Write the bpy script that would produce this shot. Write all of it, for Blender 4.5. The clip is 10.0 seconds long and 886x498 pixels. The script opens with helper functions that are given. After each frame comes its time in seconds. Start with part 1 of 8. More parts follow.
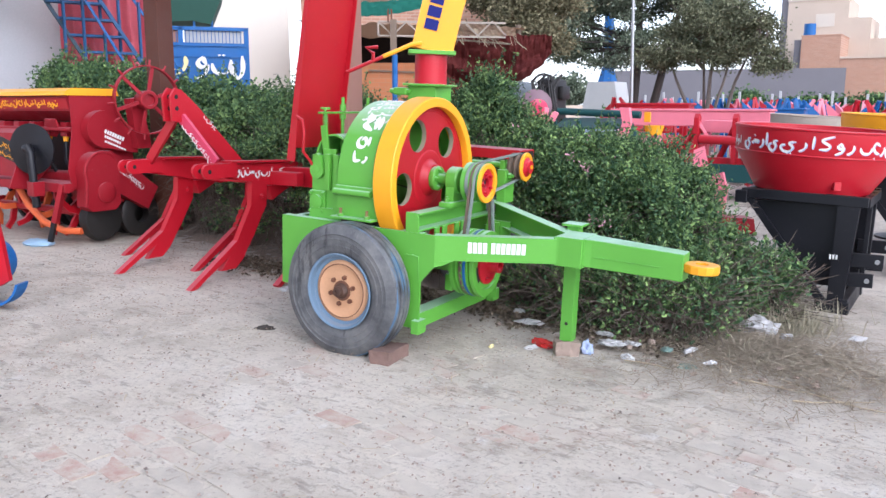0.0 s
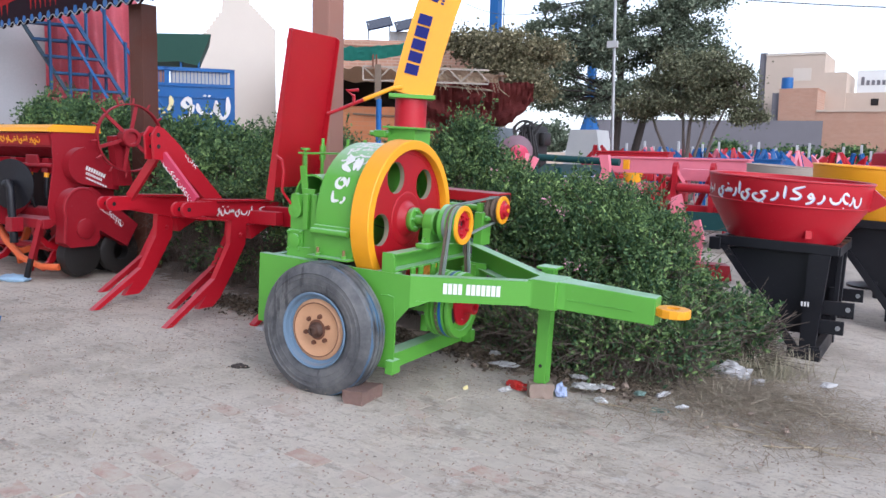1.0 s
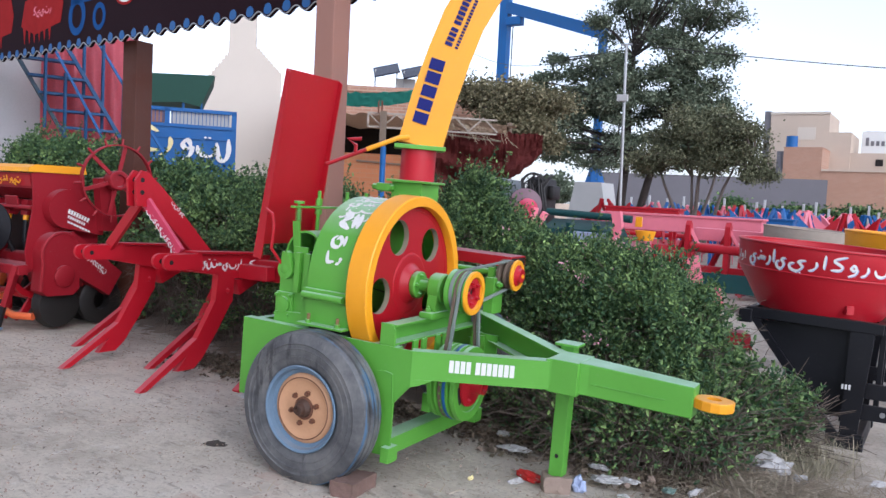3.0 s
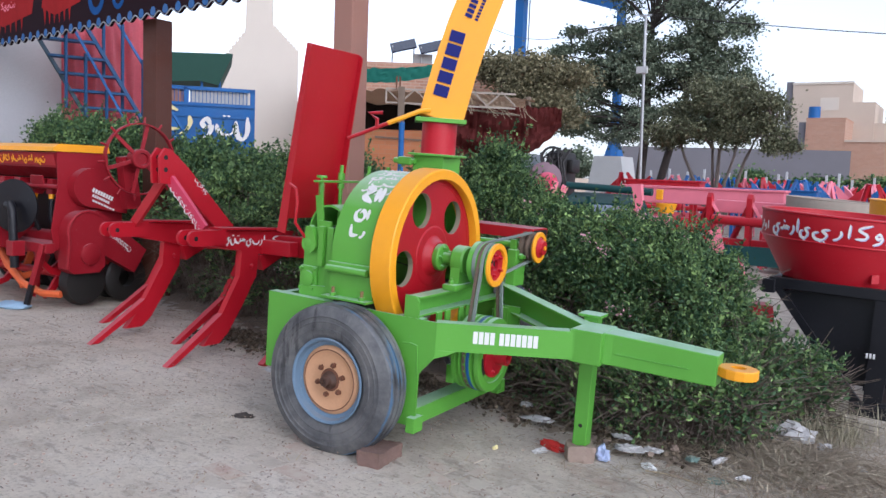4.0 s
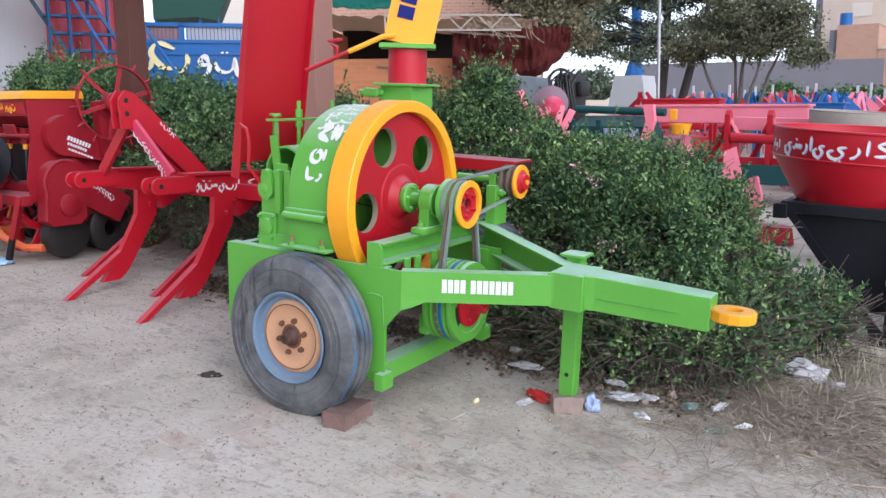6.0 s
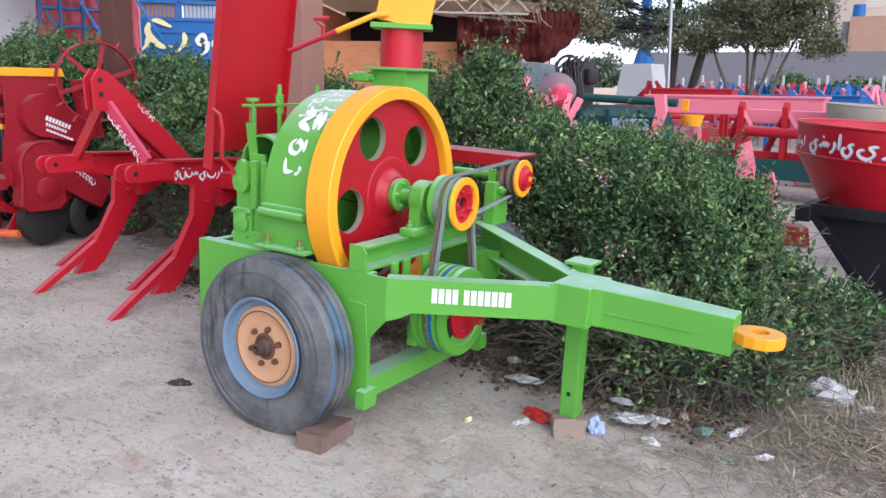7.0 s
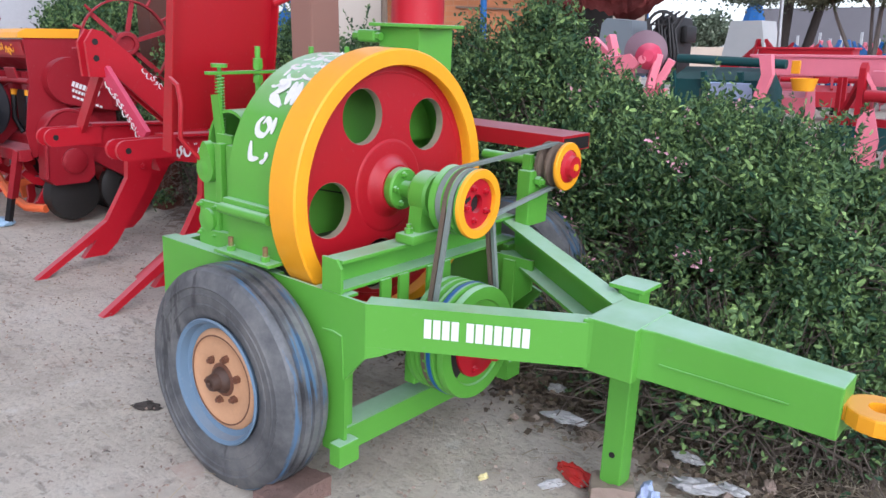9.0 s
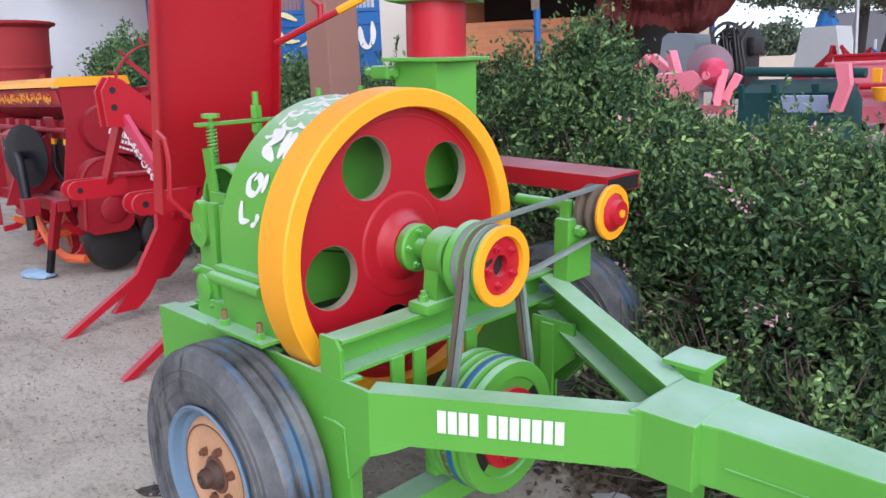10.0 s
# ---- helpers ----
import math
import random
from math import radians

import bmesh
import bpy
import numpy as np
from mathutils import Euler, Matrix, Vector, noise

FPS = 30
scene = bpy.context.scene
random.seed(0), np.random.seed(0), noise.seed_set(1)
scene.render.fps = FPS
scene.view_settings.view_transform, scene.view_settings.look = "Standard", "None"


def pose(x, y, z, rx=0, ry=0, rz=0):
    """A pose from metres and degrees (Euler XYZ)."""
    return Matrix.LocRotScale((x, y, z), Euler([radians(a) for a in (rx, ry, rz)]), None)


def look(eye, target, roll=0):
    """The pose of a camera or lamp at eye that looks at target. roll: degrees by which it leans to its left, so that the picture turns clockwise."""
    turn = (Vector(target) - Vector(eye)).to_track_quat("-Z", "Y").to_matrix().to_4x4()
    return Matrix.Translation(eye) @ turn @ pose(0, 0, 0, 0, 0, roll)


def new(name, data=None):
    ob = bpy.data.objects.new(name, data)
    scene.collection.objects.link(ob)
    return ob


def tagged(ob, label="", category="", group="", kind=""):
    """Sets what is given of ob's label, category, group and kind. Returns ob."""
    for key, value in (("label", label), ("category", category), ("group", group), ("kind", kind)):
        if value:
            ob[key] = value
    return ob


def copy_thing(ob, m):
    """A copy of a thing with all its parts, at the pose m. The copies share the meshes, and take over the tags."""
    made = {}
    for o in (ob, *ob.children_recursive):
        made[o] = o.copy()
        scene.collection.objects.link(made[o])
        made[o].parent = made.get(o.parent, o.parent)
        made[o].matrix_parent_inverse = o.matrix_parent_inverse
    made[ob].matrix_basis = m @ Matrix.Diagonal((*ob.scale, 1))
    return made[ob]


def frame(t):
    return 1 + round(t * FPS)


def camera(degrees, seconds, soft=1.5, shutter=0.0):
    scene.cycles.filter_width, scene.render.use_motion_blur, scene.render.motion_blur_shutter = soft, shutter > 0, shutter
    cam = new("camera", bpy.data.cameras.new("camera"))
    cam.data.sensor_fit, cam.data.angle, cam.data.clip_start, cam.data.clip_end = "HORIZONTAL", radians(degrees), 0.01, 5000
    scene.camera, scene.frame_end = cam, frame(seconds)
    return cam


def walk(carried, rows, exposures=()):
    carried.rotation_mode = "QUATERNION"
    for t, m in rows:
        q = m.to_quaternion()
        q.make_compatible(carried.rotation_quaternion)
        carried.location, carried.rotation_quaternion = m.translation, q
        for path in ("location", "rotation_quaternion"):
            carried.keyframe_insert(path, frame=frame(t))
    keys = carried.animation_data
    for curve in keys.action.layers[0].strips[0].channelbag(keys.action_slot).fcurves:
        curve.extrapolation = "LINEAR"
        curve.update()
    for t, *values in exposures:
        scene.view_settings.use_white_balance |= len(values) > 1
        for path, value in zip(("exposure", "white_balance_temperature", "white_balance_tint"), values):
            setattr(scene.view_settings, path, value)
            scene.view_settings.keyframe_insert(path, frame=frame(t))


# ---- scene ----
cam = camera(57.2, 10.0)
PATH = [
    (0, (3.045, -3.547, 1.427), (1.971, -1.895, 1.082), 0.1),
    (0.5, (3.082, -3.575, 1.431), (1.991, -1.92, 1.166), 0.6),
    (1, (3.103, -3.561, 1.417), (2.055, -1.874, 1.179), 1.2),
    (1.5, (3.018, -3.445, 1.407), (1.961, -1.77, 1.13), 0.5),
    (2, (2.805, -3.236, 1.445), (1.771, -1.55, 1.149), 1.5),
    (2.5, (2.738, -3.161, 1.471), (1.778, -1.419, 1.258), 2.4),
    (3, (2.771, -3.114, 1.477), (1.714, -1.421, 1.353), 2.9),
    (3.2, (2.781, -3.14, 1.485), (1.694, -1.466, 1.36), 2.6),
    (4.3, (2.744, -3.149, 1.448), (1.657, -1.482, 1.244), 2.0),
    (4.5, (2.724, -3.153, 1.453), (1.691, -1.454, 1.242), 1.7),
    (5, (2.69, -3.129, 1.449), (1.744, -1.387, 1.176), 1.6),
    (5.5, (2.74, -2.889, 1.457), (1.676, -1.227, 1.135), -0.3),
    (5.7, (2.808, -2.781, 1.474), (1.696, -1.15, 1.143), -0.9),
    (6.8, (2.649, -2.38, 1.468), (1.499, -0.791, 1.077), 0.2),
    (7, (2.603, -2.297, 1.485), (1.47, -0.696, 1.093), 0.7),
    (7.5, (2.539, -2.116, 1.483), (1.466, -0.49, 1.029), -0.2),
    (8, (2.591, -1.871, 1.483), (1.39, -0.333, 1.044), -1.6),
    (8.5, (2.574, -1.657, 1.483), (1.218, -0.248, 1.066), -1.0),
    (9, (2.338, -1.41, 1.491), (1.036, 0.028, 1.006), 0.4),
    (9.5, (2.219, -1.281, 1.527), (0.922, 0.163, 1.045), -0.0),
    (10, (2.16, -0.993, 1.528), (0.727, 0.335, 1.099), -2.5),
]
SKY_GAIN = 0.36
walk(cam, [(t, look(e, g, r)) for t, e, g, r in PATH], [(t, e, 5600, 15) for t, e in ((0, 0.05), (1, -0.33), (2, -0.50), (2.5, -0.49), (3, -0.49), (4.5, -0.54), (5, -0.45), (7.5, -0.16), (8.5, -0.15), (9, -0.27), (10, -0.29))])

# ---- world and light ----
world = bpy.data.worlds.new("world")
scene.world = world
world.use_nodes = True
wn = world.node_tree.nodes
sky = wn.new("ShaderNodeTexSky")
sky.sky_type, sky.sun_disc = "NISHITA", False
sky.sun_elevation, sky.sun_rotation = radians(30), radians(118)
sky.air_density, sky.dust_density, sky.ozone_density = 1.0, 1.5, 1.0
haze = wn.new("ShaderNodeHueSaturation")
haze.inputs["Saturation"].default_value = 0.28
world.node_tree.links.new(sky.outputs[0], haze.inputs["Color"])
world.node_tree.links.new(haze.outputs[0], wn["Background"].inputs["Color"])
wn["Background"].inputs["Strength"].default_value = SKY_GAIN

sun = new("sun", bpy.data.lights.new("sun", "SUN"))
sun.data.energy, sun.data.angle, sun.data.color = 0.7, radians(35), (1.0, 0.84, 0.66)
sun.matrix_world = look((7.0, -4.5, 7.5), (0, 0, 0))


# ---- materials ----
def nodes_of(name):
    m = bpy.data.materials.new(name)
    m.use_nodes = True
    return m, m.node_tree.nodes, m.node_tree.links, m.node_tree.nodes["Principled BSDF"]


def ramp(n, stops):
    r = n.new("ShaderNodeValToRGB")
    while len(r.color_ramp.elements) < len(stops):
        r.color_ramp.elements.new(0.5)
    for e, (p, c) in zip(r.color_ramp.elements, stops):
        e.position, e.color = p, (*c, 1) if len(c) == 3 else c
    return r


def noise_tex(n, l, scale, detail=6, rough=0.6, stretch=None, space="Object"):
    co = n.new("ShaderNodeNewGeometry" if space == "World" else "ShaderNodeTexCoord")
    space = "Position" if space == "World" else space
    tex = n.new("ShaderNodeTexNoise")
    tex.inputs["Scale"].default_value, tex.inputs["Detail"].default_value = scale, detail
    tex.inputs["Roughness"].default_value = rough
    if stretch:
        mp = n.new("ShaderNodeMapping")
        mp.inputs["Scale"].default_value = stretch
        l.new(co.outputs[space], mp.inputs[0])
        l.new(mp.outputs[0], tex.inputs["Vector"])
    else:
        l.new(co.outputs[space], tex.inputs["Vector"])
    return tex


def mix(n, l, fac, a, b):
    m = n.new("ShaderNodeMix")
    m.data_type = "RGBA"
    for sock, v in ((m.inputs[0], fac), (m.inputs[6], a), (m.inputs[7], b)):
        if isinstance(v, bpy.types.NodeSocket):
            l.new(v, sock)
        else:
            sock.default_value = v if not isinstance(v, tuple) else (*v, 1)
    return m.outputs[2]


def bump(n, l, p, height, strength, dist=0.01):
    b = n.new("ShaderNodeBump")
    b.inputs["Strength"].default_value, b.inputs["Distance"].default_value = strength, dist
    l.new(height, b.inputs["Height"])
    l.new(b.outputs[0], p.inputs["Normal"])


def paint(name, col, rough=0.38, dust=0.35, wear=0.12, dust_sheen_col=(0.42, 0.37, 0.31), metal=0.0, coat=0.0):
    """Brushed enamel on steel: slight tone drift, dust and pale sky sheen tinted onto upward faces, scuffs."""
    m, n, l, p = nodes_of(name)
    big = noise_tex(n, l, 3.5, 5)
    fine = noise_tex(n, l, 45, 4)
    tone = mix(n, l, big.outputs[0], tuple(c * 0.86 for c in col), tuple(min(1, c * 1.1) for c in col))
    scuff = ramp(n, [(0.62, (0, 0, 0)), (0.74, (wear, wear, wear))])
    l.new(fine.outputs[0], scuff.inputs[0])
    tone = mix(n, l, scuff.outputs[0], tone, tuple(min(1, c * 0.5 + 0.18) for c in col))
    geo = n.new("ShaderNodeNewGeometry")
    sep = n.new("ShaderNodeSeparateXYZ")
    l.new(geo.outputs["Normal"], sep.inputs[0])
    # upward faces take a pale tint that holds both dust and sky sheen
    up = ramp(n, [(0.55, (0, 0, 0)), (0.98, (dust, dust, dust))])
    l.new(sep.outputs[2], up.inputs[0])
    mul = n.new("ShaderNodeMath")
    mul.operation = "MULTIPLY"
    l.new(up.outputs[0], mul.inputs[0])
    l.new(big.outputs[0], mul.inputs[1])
    tone = mix(n, l, mul.outputs[0], tone, dust_sheen_col)
    l.new(tone, p.inputs["Base Color"])
    rr = ramp(n, [(0.3, (rough * 0.8,) * 3), (0.75, (min(1, rough * 1.5),) * 3)])
    l.new(big.outputs[0], rr.inputs[0])
    l.new(rr.outputs[0], p.inputs["Roughness"])
    p.inputs["Metallic"].default_value = metal
    p.inputs["Coat Weight"].default_value = coat
    p.inputs["Specular IOR Level"].default_value = 0.35
    p.inputs["Coat Roughness"].default_value = 0.3
    p.inputs["Coat IOR"].default_value = 1.5
    bump(n, l, p, fine.outputs[0], 0.12, 0.002)
    return m


def matte(name, col, rough=0.85, var=0.25, scale=6.0, bumpy=0.3, fine=60.0, dist=0.004):
    m, n, l, p = nodes_of(name)
    big = noise_tex(n, l, scale, 6)
    small = noise_tex(n, l, fine, 5)
    tone = mix(n, l, big.outputs[0], tuple(c * (1 - var) for c in col), tuple(min(1, c * (1 + var)) for c in col))
    tone = mix(n, l, small.outputs[0], tone, tuple(c * 0.8 for c in col))
    l.new(tone, p.inputs["Base Color"])
    p.inputs["Roughness"].default_value = rough
    bump(n, l, p, small.outputs[0], bumpy, dist)
    return m


# Green, red and yellow tops: the sky's pale sheen is mixed into their dust colour.
GREEN = paint("green_enamel", (0.112, 0.36, 0.04), 0.42, dust=1.2, dust_sheen_col=(0.52, 0.72, 0.60), coat=0.2)
RED = paint("red_enamel", (0.38, 0.005, 0.013), 0.42, dust=0.7, dust_sheen_col=(0.62, 0.50, 0.56), coat=0.15)
RED_B = paint("red_bright_enamel", (0.45, 0.007, 0.018), 0.42, dust=0.35, dust_sheen_col=(0.62, 0.50, 0.54), coat=0.15)
YELLOW = paint("yellow_enamel", (0.86, 0.365, 0.006), 0.42, dust=0.25, dust_sheen_col=(0.78, 0.66, 0.45), coat=0.15)
BLACK = paint("black_enamel", (0.007, 0.007, 0.010), 0.40, dust=0.10, wear=0.06)
BLUE = paint("blue_enamel", (0.015, 0.11, 0.33), 0.45, dust=0.3)
RIMBLUE = paint("faded_blue_rim", (0.13, 0.20, 0.28), 0.6, dust=0.5, wear=0.5)
ROSE = paint("faded_rose_enamel", (0.56, 0.045, 0.10), 0.45, dust=0.6, dust_sheen_col=(0.75, 0.45, 0.52))
RED_D = paint("dull_red_enamel", (0.27, 0.006, 0.014), 0.5, dust=0.5, wear=0.2, dust_sheen_col=(0.45, 0.33, 0.36), coat=0.05)
ORANGE = paint("orange_enamel", (0.72, 0.14, 0.04), 0.5, dust=0.3)
PINK = paint("faded_pink_enamel", (0.80, 0.21, 0.27), 0.45, dust=0.8, dust_sheen_col=(0.85, 0.62, 0.66))
HUBRUST = matte("rusty_greasy_hub", (0.07, 0.035, 0.022), 0.6, 0.6, 40, 0.6)
DISC = matte("orange_primer_disc", (0.58, 0.32, 0.17), 0.6, 0.18, 8, 0.15)
RUST = matte("rusty_steel", (0.16, 0.065, 0.035), 0.7, 0.5, 20, 0.5)
SOIL = matte("brown_dry_soil", (0.31, 0.245, 0.19), 0.97, 0.35, 7, 0.9, 45, 0.012)
# Greasy black steel; its black also paints shade under and inside machines.
GREASE_SHADE = matte("greasy_or_shade_black", (0.014, 0.012, 0.011), 0.55, 0.4, 30, 0.3)
BRASS = matte("brass_bolt", (0.24, 0.14, 0.06), 0.4, 0.3, 30, 0.2)
STEEL = paint("worn_steel", (0.4, 0.4, 0.4), 0.4, dust=0.2, metal=0.8)
LIP = matte("bare_cast_edge", (0.30, 0.26, 0.18), 0.8, 0.2, 20, 0.2)
WHITE = matte("white_lettering", (0.8, 0.8, 0.78), 0.5, 0.05, 20, 0.05)
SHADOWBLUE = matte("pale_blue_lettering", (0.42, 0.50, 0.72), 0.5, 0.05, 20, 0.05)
YELLOW_L = matte("pale_yellow_lettering", (0.82, 0.72, 0.35), 0.5, 0.05, 20, 0.05)
NAVY = matte("navy_lettering", (0.02, 0.025, 0.16), 0.5, 0.08, 20, 0.05)
BELT = matte("rubber_belt", (0.21, 0.25, 0.225), 0.6, 0.3, 12, 0.2)
BELT_OLD = matte("worn_brown_belt", (0.14, 0.10, 0.07), 0.75, 0.4, 18, 0.3)
DKBLUE = paint("dull_navy_enamel", (0.025, 0.085, 0.20), 0.55, dust=0.3, dust_sheen_col=(0.35, 0.42, 0.5))
WORNBLUE = paint("worn_navy_enamel", (0.05, 0.085, 0.12), 0.6, dust=0.3, wear=0.7)
BROWN = paint("brown_pillar_paint", (0.32, 0.165, 0.125), 0.6, dust=0.3, wear=0.05)
DARKBROWN = paint("dark_brown_pillar_paint", (0.09, 0.03, 0.018), 0.55, dust=0.2)


def tyre_material():
    m, n, l, p = nodes_of("dusty_tyre_rubber")
    big = noise_tex(n, l, 5.5, 7, 0.68)
    small = noise_tex(n, l, 40, 5)
    c = ramp(n, [(0.36, (0.055, 0.056, 0.06)), (0.50, (0.115, 0.116, 0.118)), (0.66, (0.20, 0.195, 0.185))])
    l.new(big.outputs[0], c.inputs[0])
    tone = mix(n, l, 0.3, c.outputs[0], (0.06, 0.062, 0.066))
    smear = ramp(n, [(0.58, (0, 0, 0)), (0.66, (0.85, 0.85, 0.85))])
    l.new(noise_tex(n, l, 5.0, 6, 0.66, (1, 2.6, 0.6)).outputs[0], smear.inputs[0])
    tone = mix(n, l, smear.outputs[0], tone, (0.028, 0.028, 0.03))
    l.new(tone, p.inputs["Base Color"])
    p.inputs["Roughness"].default_value = 0.62
    bump(n, l, p, small.outputs[0], 0.25, 0.003)
    return m


def tread_material():
    """Dusty tread ribs with blue paint run along the middle grooves."""
    m, n, l, p = nodes_of("tread_rubber_with_blue_paint")
    big = noise_tex(n, l, 5, 6, 0.65)
    c = ramp(n, [(0.36, (0.045, 0.047, 0.05)), (0.5, (0.115, 0.118, 0.122)), (0.66, (0.19, 0.19, 0.19))])
    l.new(big.outputs[0], c.inputs[0])
    streak = ramp(n, [(0.52, (0, 0, 0)), (0.60, (0.75, 0.75, 0.75))])
    l.new(noise_tex(n, l, 4.0, 5, 0.6, (9, 0.8, 0.8)).outputs[0], streak.inputs[0])
    tone = mix(n, l, streak.outputs[0], c.outputs[0], (0.06, 0.15, 0.27))
    l.new(tone, p.inputs["Base Color"])
    p.inputs["Roughness"].default_value = 0.5
    small = noise_tex(n, l, 50, 4)
    bump(n, l, p, small.outputs[0], 0.2, 0.003)
    return m


TYRE, TREAD = tyre_material(), tread_material()


def ground_material():
    """Trodden dust over old brick paving: pale dust, grey damp patches, faint joints, straw flecks."""
    m, n, l, p = nodes_of("dusty_trodden_ground")
    geo = n.new("ShaderNodeNewGeometry")
    big = noise_tex(n, l, 0.55, 7, 0.62, space="World")
    mid = noise_tex(n, l, 3.2, 7, 0.68, space="World")
    fine = noise_tex(n, l, 38, 6, 0.7, space="World")
    base = ramp(n, [(0.32, (0.33, 0.285, 0.225)), (0.5, (0.49, 0.435, 0.36)), (0.66, (0.62, 0.565, 0.485))])
    l.new(big.outputs[0], base.inputs[0])
    patch = ramp(n, [(0.44, (0, 0, 0)), (0.60, (0.85, 0.85, 0.85))])
    l.new(mid.outputs[0], patch.inputs[0])
    tone = mix(n, l, patch.outputs[0], base.outputs[0], (0.57, 0.51, 0.42))
    red = noise_tex(n, l, 1.7, 5, 0.6, (1, 1.3, 1), space="World")
    rr = ramp(n, [(0.6, (0, 0, 0)), (0.72, (0.35, 0.35, 0.35))])
    l.new(red.outputs[0], rr.inputs[0])
    tone = mix(n, l, rr.outputs[0], tone, (0.35, 0.22, 0.165))
    # trodden-in dirt blotches, stretched the way the yard is swept
    soil = ramp(n, [(0.53, (0, 0, 0)), (0.62, (0.38, 0.38, 0.38)), (0.75, (0.5, 0.5, 0.5))])
    l.new(noise_tex(n, l, 4.2, 9, 0.74, (0.7, 1.4, 1), space="World").outputs[0], soil.inputs[0])
    tone = mix(n, l, soil.outputs[0], tone, (0.30, 0.25, 0.19))
    # brown clods trodden flat in loose drifts
    drift = ramp(n, [(0.55, (0, 0, 0)), (0.66, (1, 1, 1))])
    l.new(noise_tex(n, l, 0.9, 4, 0.55, space="World").outputs[0], drift.inputs[0])
    crumb = ramp(n, [(0.54, (0, 0, 0)), (0.60, (0.45, 0.45, 0.45))])
    l.new(noise_tex(n, l, 16, 5, 0.62, (0.8, 1.3, 1), space="World").outputs[0], crumb.inputs[0])
    dm = n.new("ShaderNodeMath")
    dm.operation = "MULTIPLY"
    l.new(drift.outputs[0], dm.inputs[0])
    l.new(crumb.outputs[0], dm.inputs[1])
    tone = mix(n, l, dm.outputs[0], tone, (0.23, 0.165, 0.12))
    br = n.new("ShaderNodeTexBrick")
    mp = n.new("ShaderNodeMapping")
    mp.inputs["Rotation"].default_value = (0, 0, 0.14)
    warp = noise_tex(n, l, 2.2, 5, 0.65, space="World")
    shift = n.new("ShaderNodeVectorMath")
    shift.operation = "MULTIPLY_ADD"
    shift.inputs[1].default_value = (0.06, 0.06, 0)
    l.new(warp.outputs["Color"], shift.inputs[0])
    l.new(geo.outputs["Position"], shift.inputs[2])
    l.new(shift.outputs[0], mp.inputs[0])
    l.new(mp.outputs[0], br.inputs["Vector"])
    br.inputs["Scale"].default_value = 1.0
    br.inputs["Brick Width"].default_value, br.inputs["Row Height"].default_value = 0.235, 0.118
    br.inputs["Mortar Size"].default_value, br.inputs["Mortar Smooth"].default_value = 0.005, 0.5
    show = ramp(n, [(0.50, (0.0, 0.0, 0.0)), (0.66, (0.42, 0.42, 0.42))])
    l.new(noise_tex(n, l, 1.7, 7, 0.72, space="World").outputs[0], show.inputs[0])
    jm = n.new("ShaderNodeMath")
    jm.operation = "MULTIPLY"
    l.new(br.outputs["Fac"], jm.inputs[0])
    l.new(show.outputs[0], jm.inputs[1])
    tone = mix(n, l, jm.outputs[0], tone, (0.17, 0.15, 0.13))
    # scuffs and small flakes of dried mud, pale and dark
    scuff = ramp(n, [(0.58, (0, 0, 0)), (0.64, (0.5, 0.5, 0.5))])
    l.new(noise_tex(n, l, 9.0, 6, 0.66, (0.6, 1.5, 1), space="World").outputs[0], scuff.inputs[0])
    tone = mix(n, l, scuff.outputs[0], tone, (0.21, 0.18, 0.15))
    pale = ramp(n, [(0.60, (0, 0, 0)), (0.68, (0.5, 0.5, 0.5))])
    l.new(noise_tex(n, l, 6.0, 7, 0.7, (1.4, 0.7, 1), space="World").outputs[0], pale.inputs[0])
    tone = mix(n, l, pale.outputs[0], tone, (0.65, 0.625, 0.58))
    grain = ramp(n, [(0.36, (0.42, 0.42, 0.42)), (0.48, (0, 0, 0))])
    l.new(fine.outputs[0], grain.inputs[0])
    tone = mix(n, l, grain.outputs[0], tone, (0.16, 0.14, 0.12))
    l.new(tone, p.inputs["Base Color"])
    p.inputs["Roughness"].default_value = 0.93
    add = n.new("ShaderNodeMath")
    add.operation = "ADD"
    l.new(mid.outputs[0], add.inputs[0])
    l.new(fine.outputs[0], add.inputs[1])
    bump(n, l, p, add.outputs[0], 0.7, 0.015)
    return m


def leaf_material(name, dark, light, rough=0.5, patchy=True):
    m, n, l, p = nodes_of(name)
    geo = n.new("ShaderNodeNewGeometry")
    c = ramp(n, [(0.0, dark), (0.55, tuple((a + b) / 2 for a, b in zip(dark, light))), (0.9, light), (1.0, tuple(min(1, v * 1.5) for v in light))])
    l.new(geo.outputs["Random Per Island"], c.inputs[0])
    big = noise_tex(n, l, 2.2, 4)
    tone = mix(n, l, big.outputs[0], c.outputs[0], tuple(v * 0.75 for v in dark))
    growth = ramp(n, [(0.40, (0.62, 0.62, 0.62) if patchy else (0, 0, 0)), (0.56, (0, 0, 0))])
    l.new(noise_tex(n, l, 6.0, 3).outputs[0], growth.inputs[0])
    tone = mix(n, l, growth.outputs[0], tone, tuple(v * 0.7 for v in dark))
    l.new(tone, p.inputs["Base Color"])
    p.inputs["Roughness"].default_value = rough
    p.inputs["Specular IOR Level"].default_value = 0.18
    return m


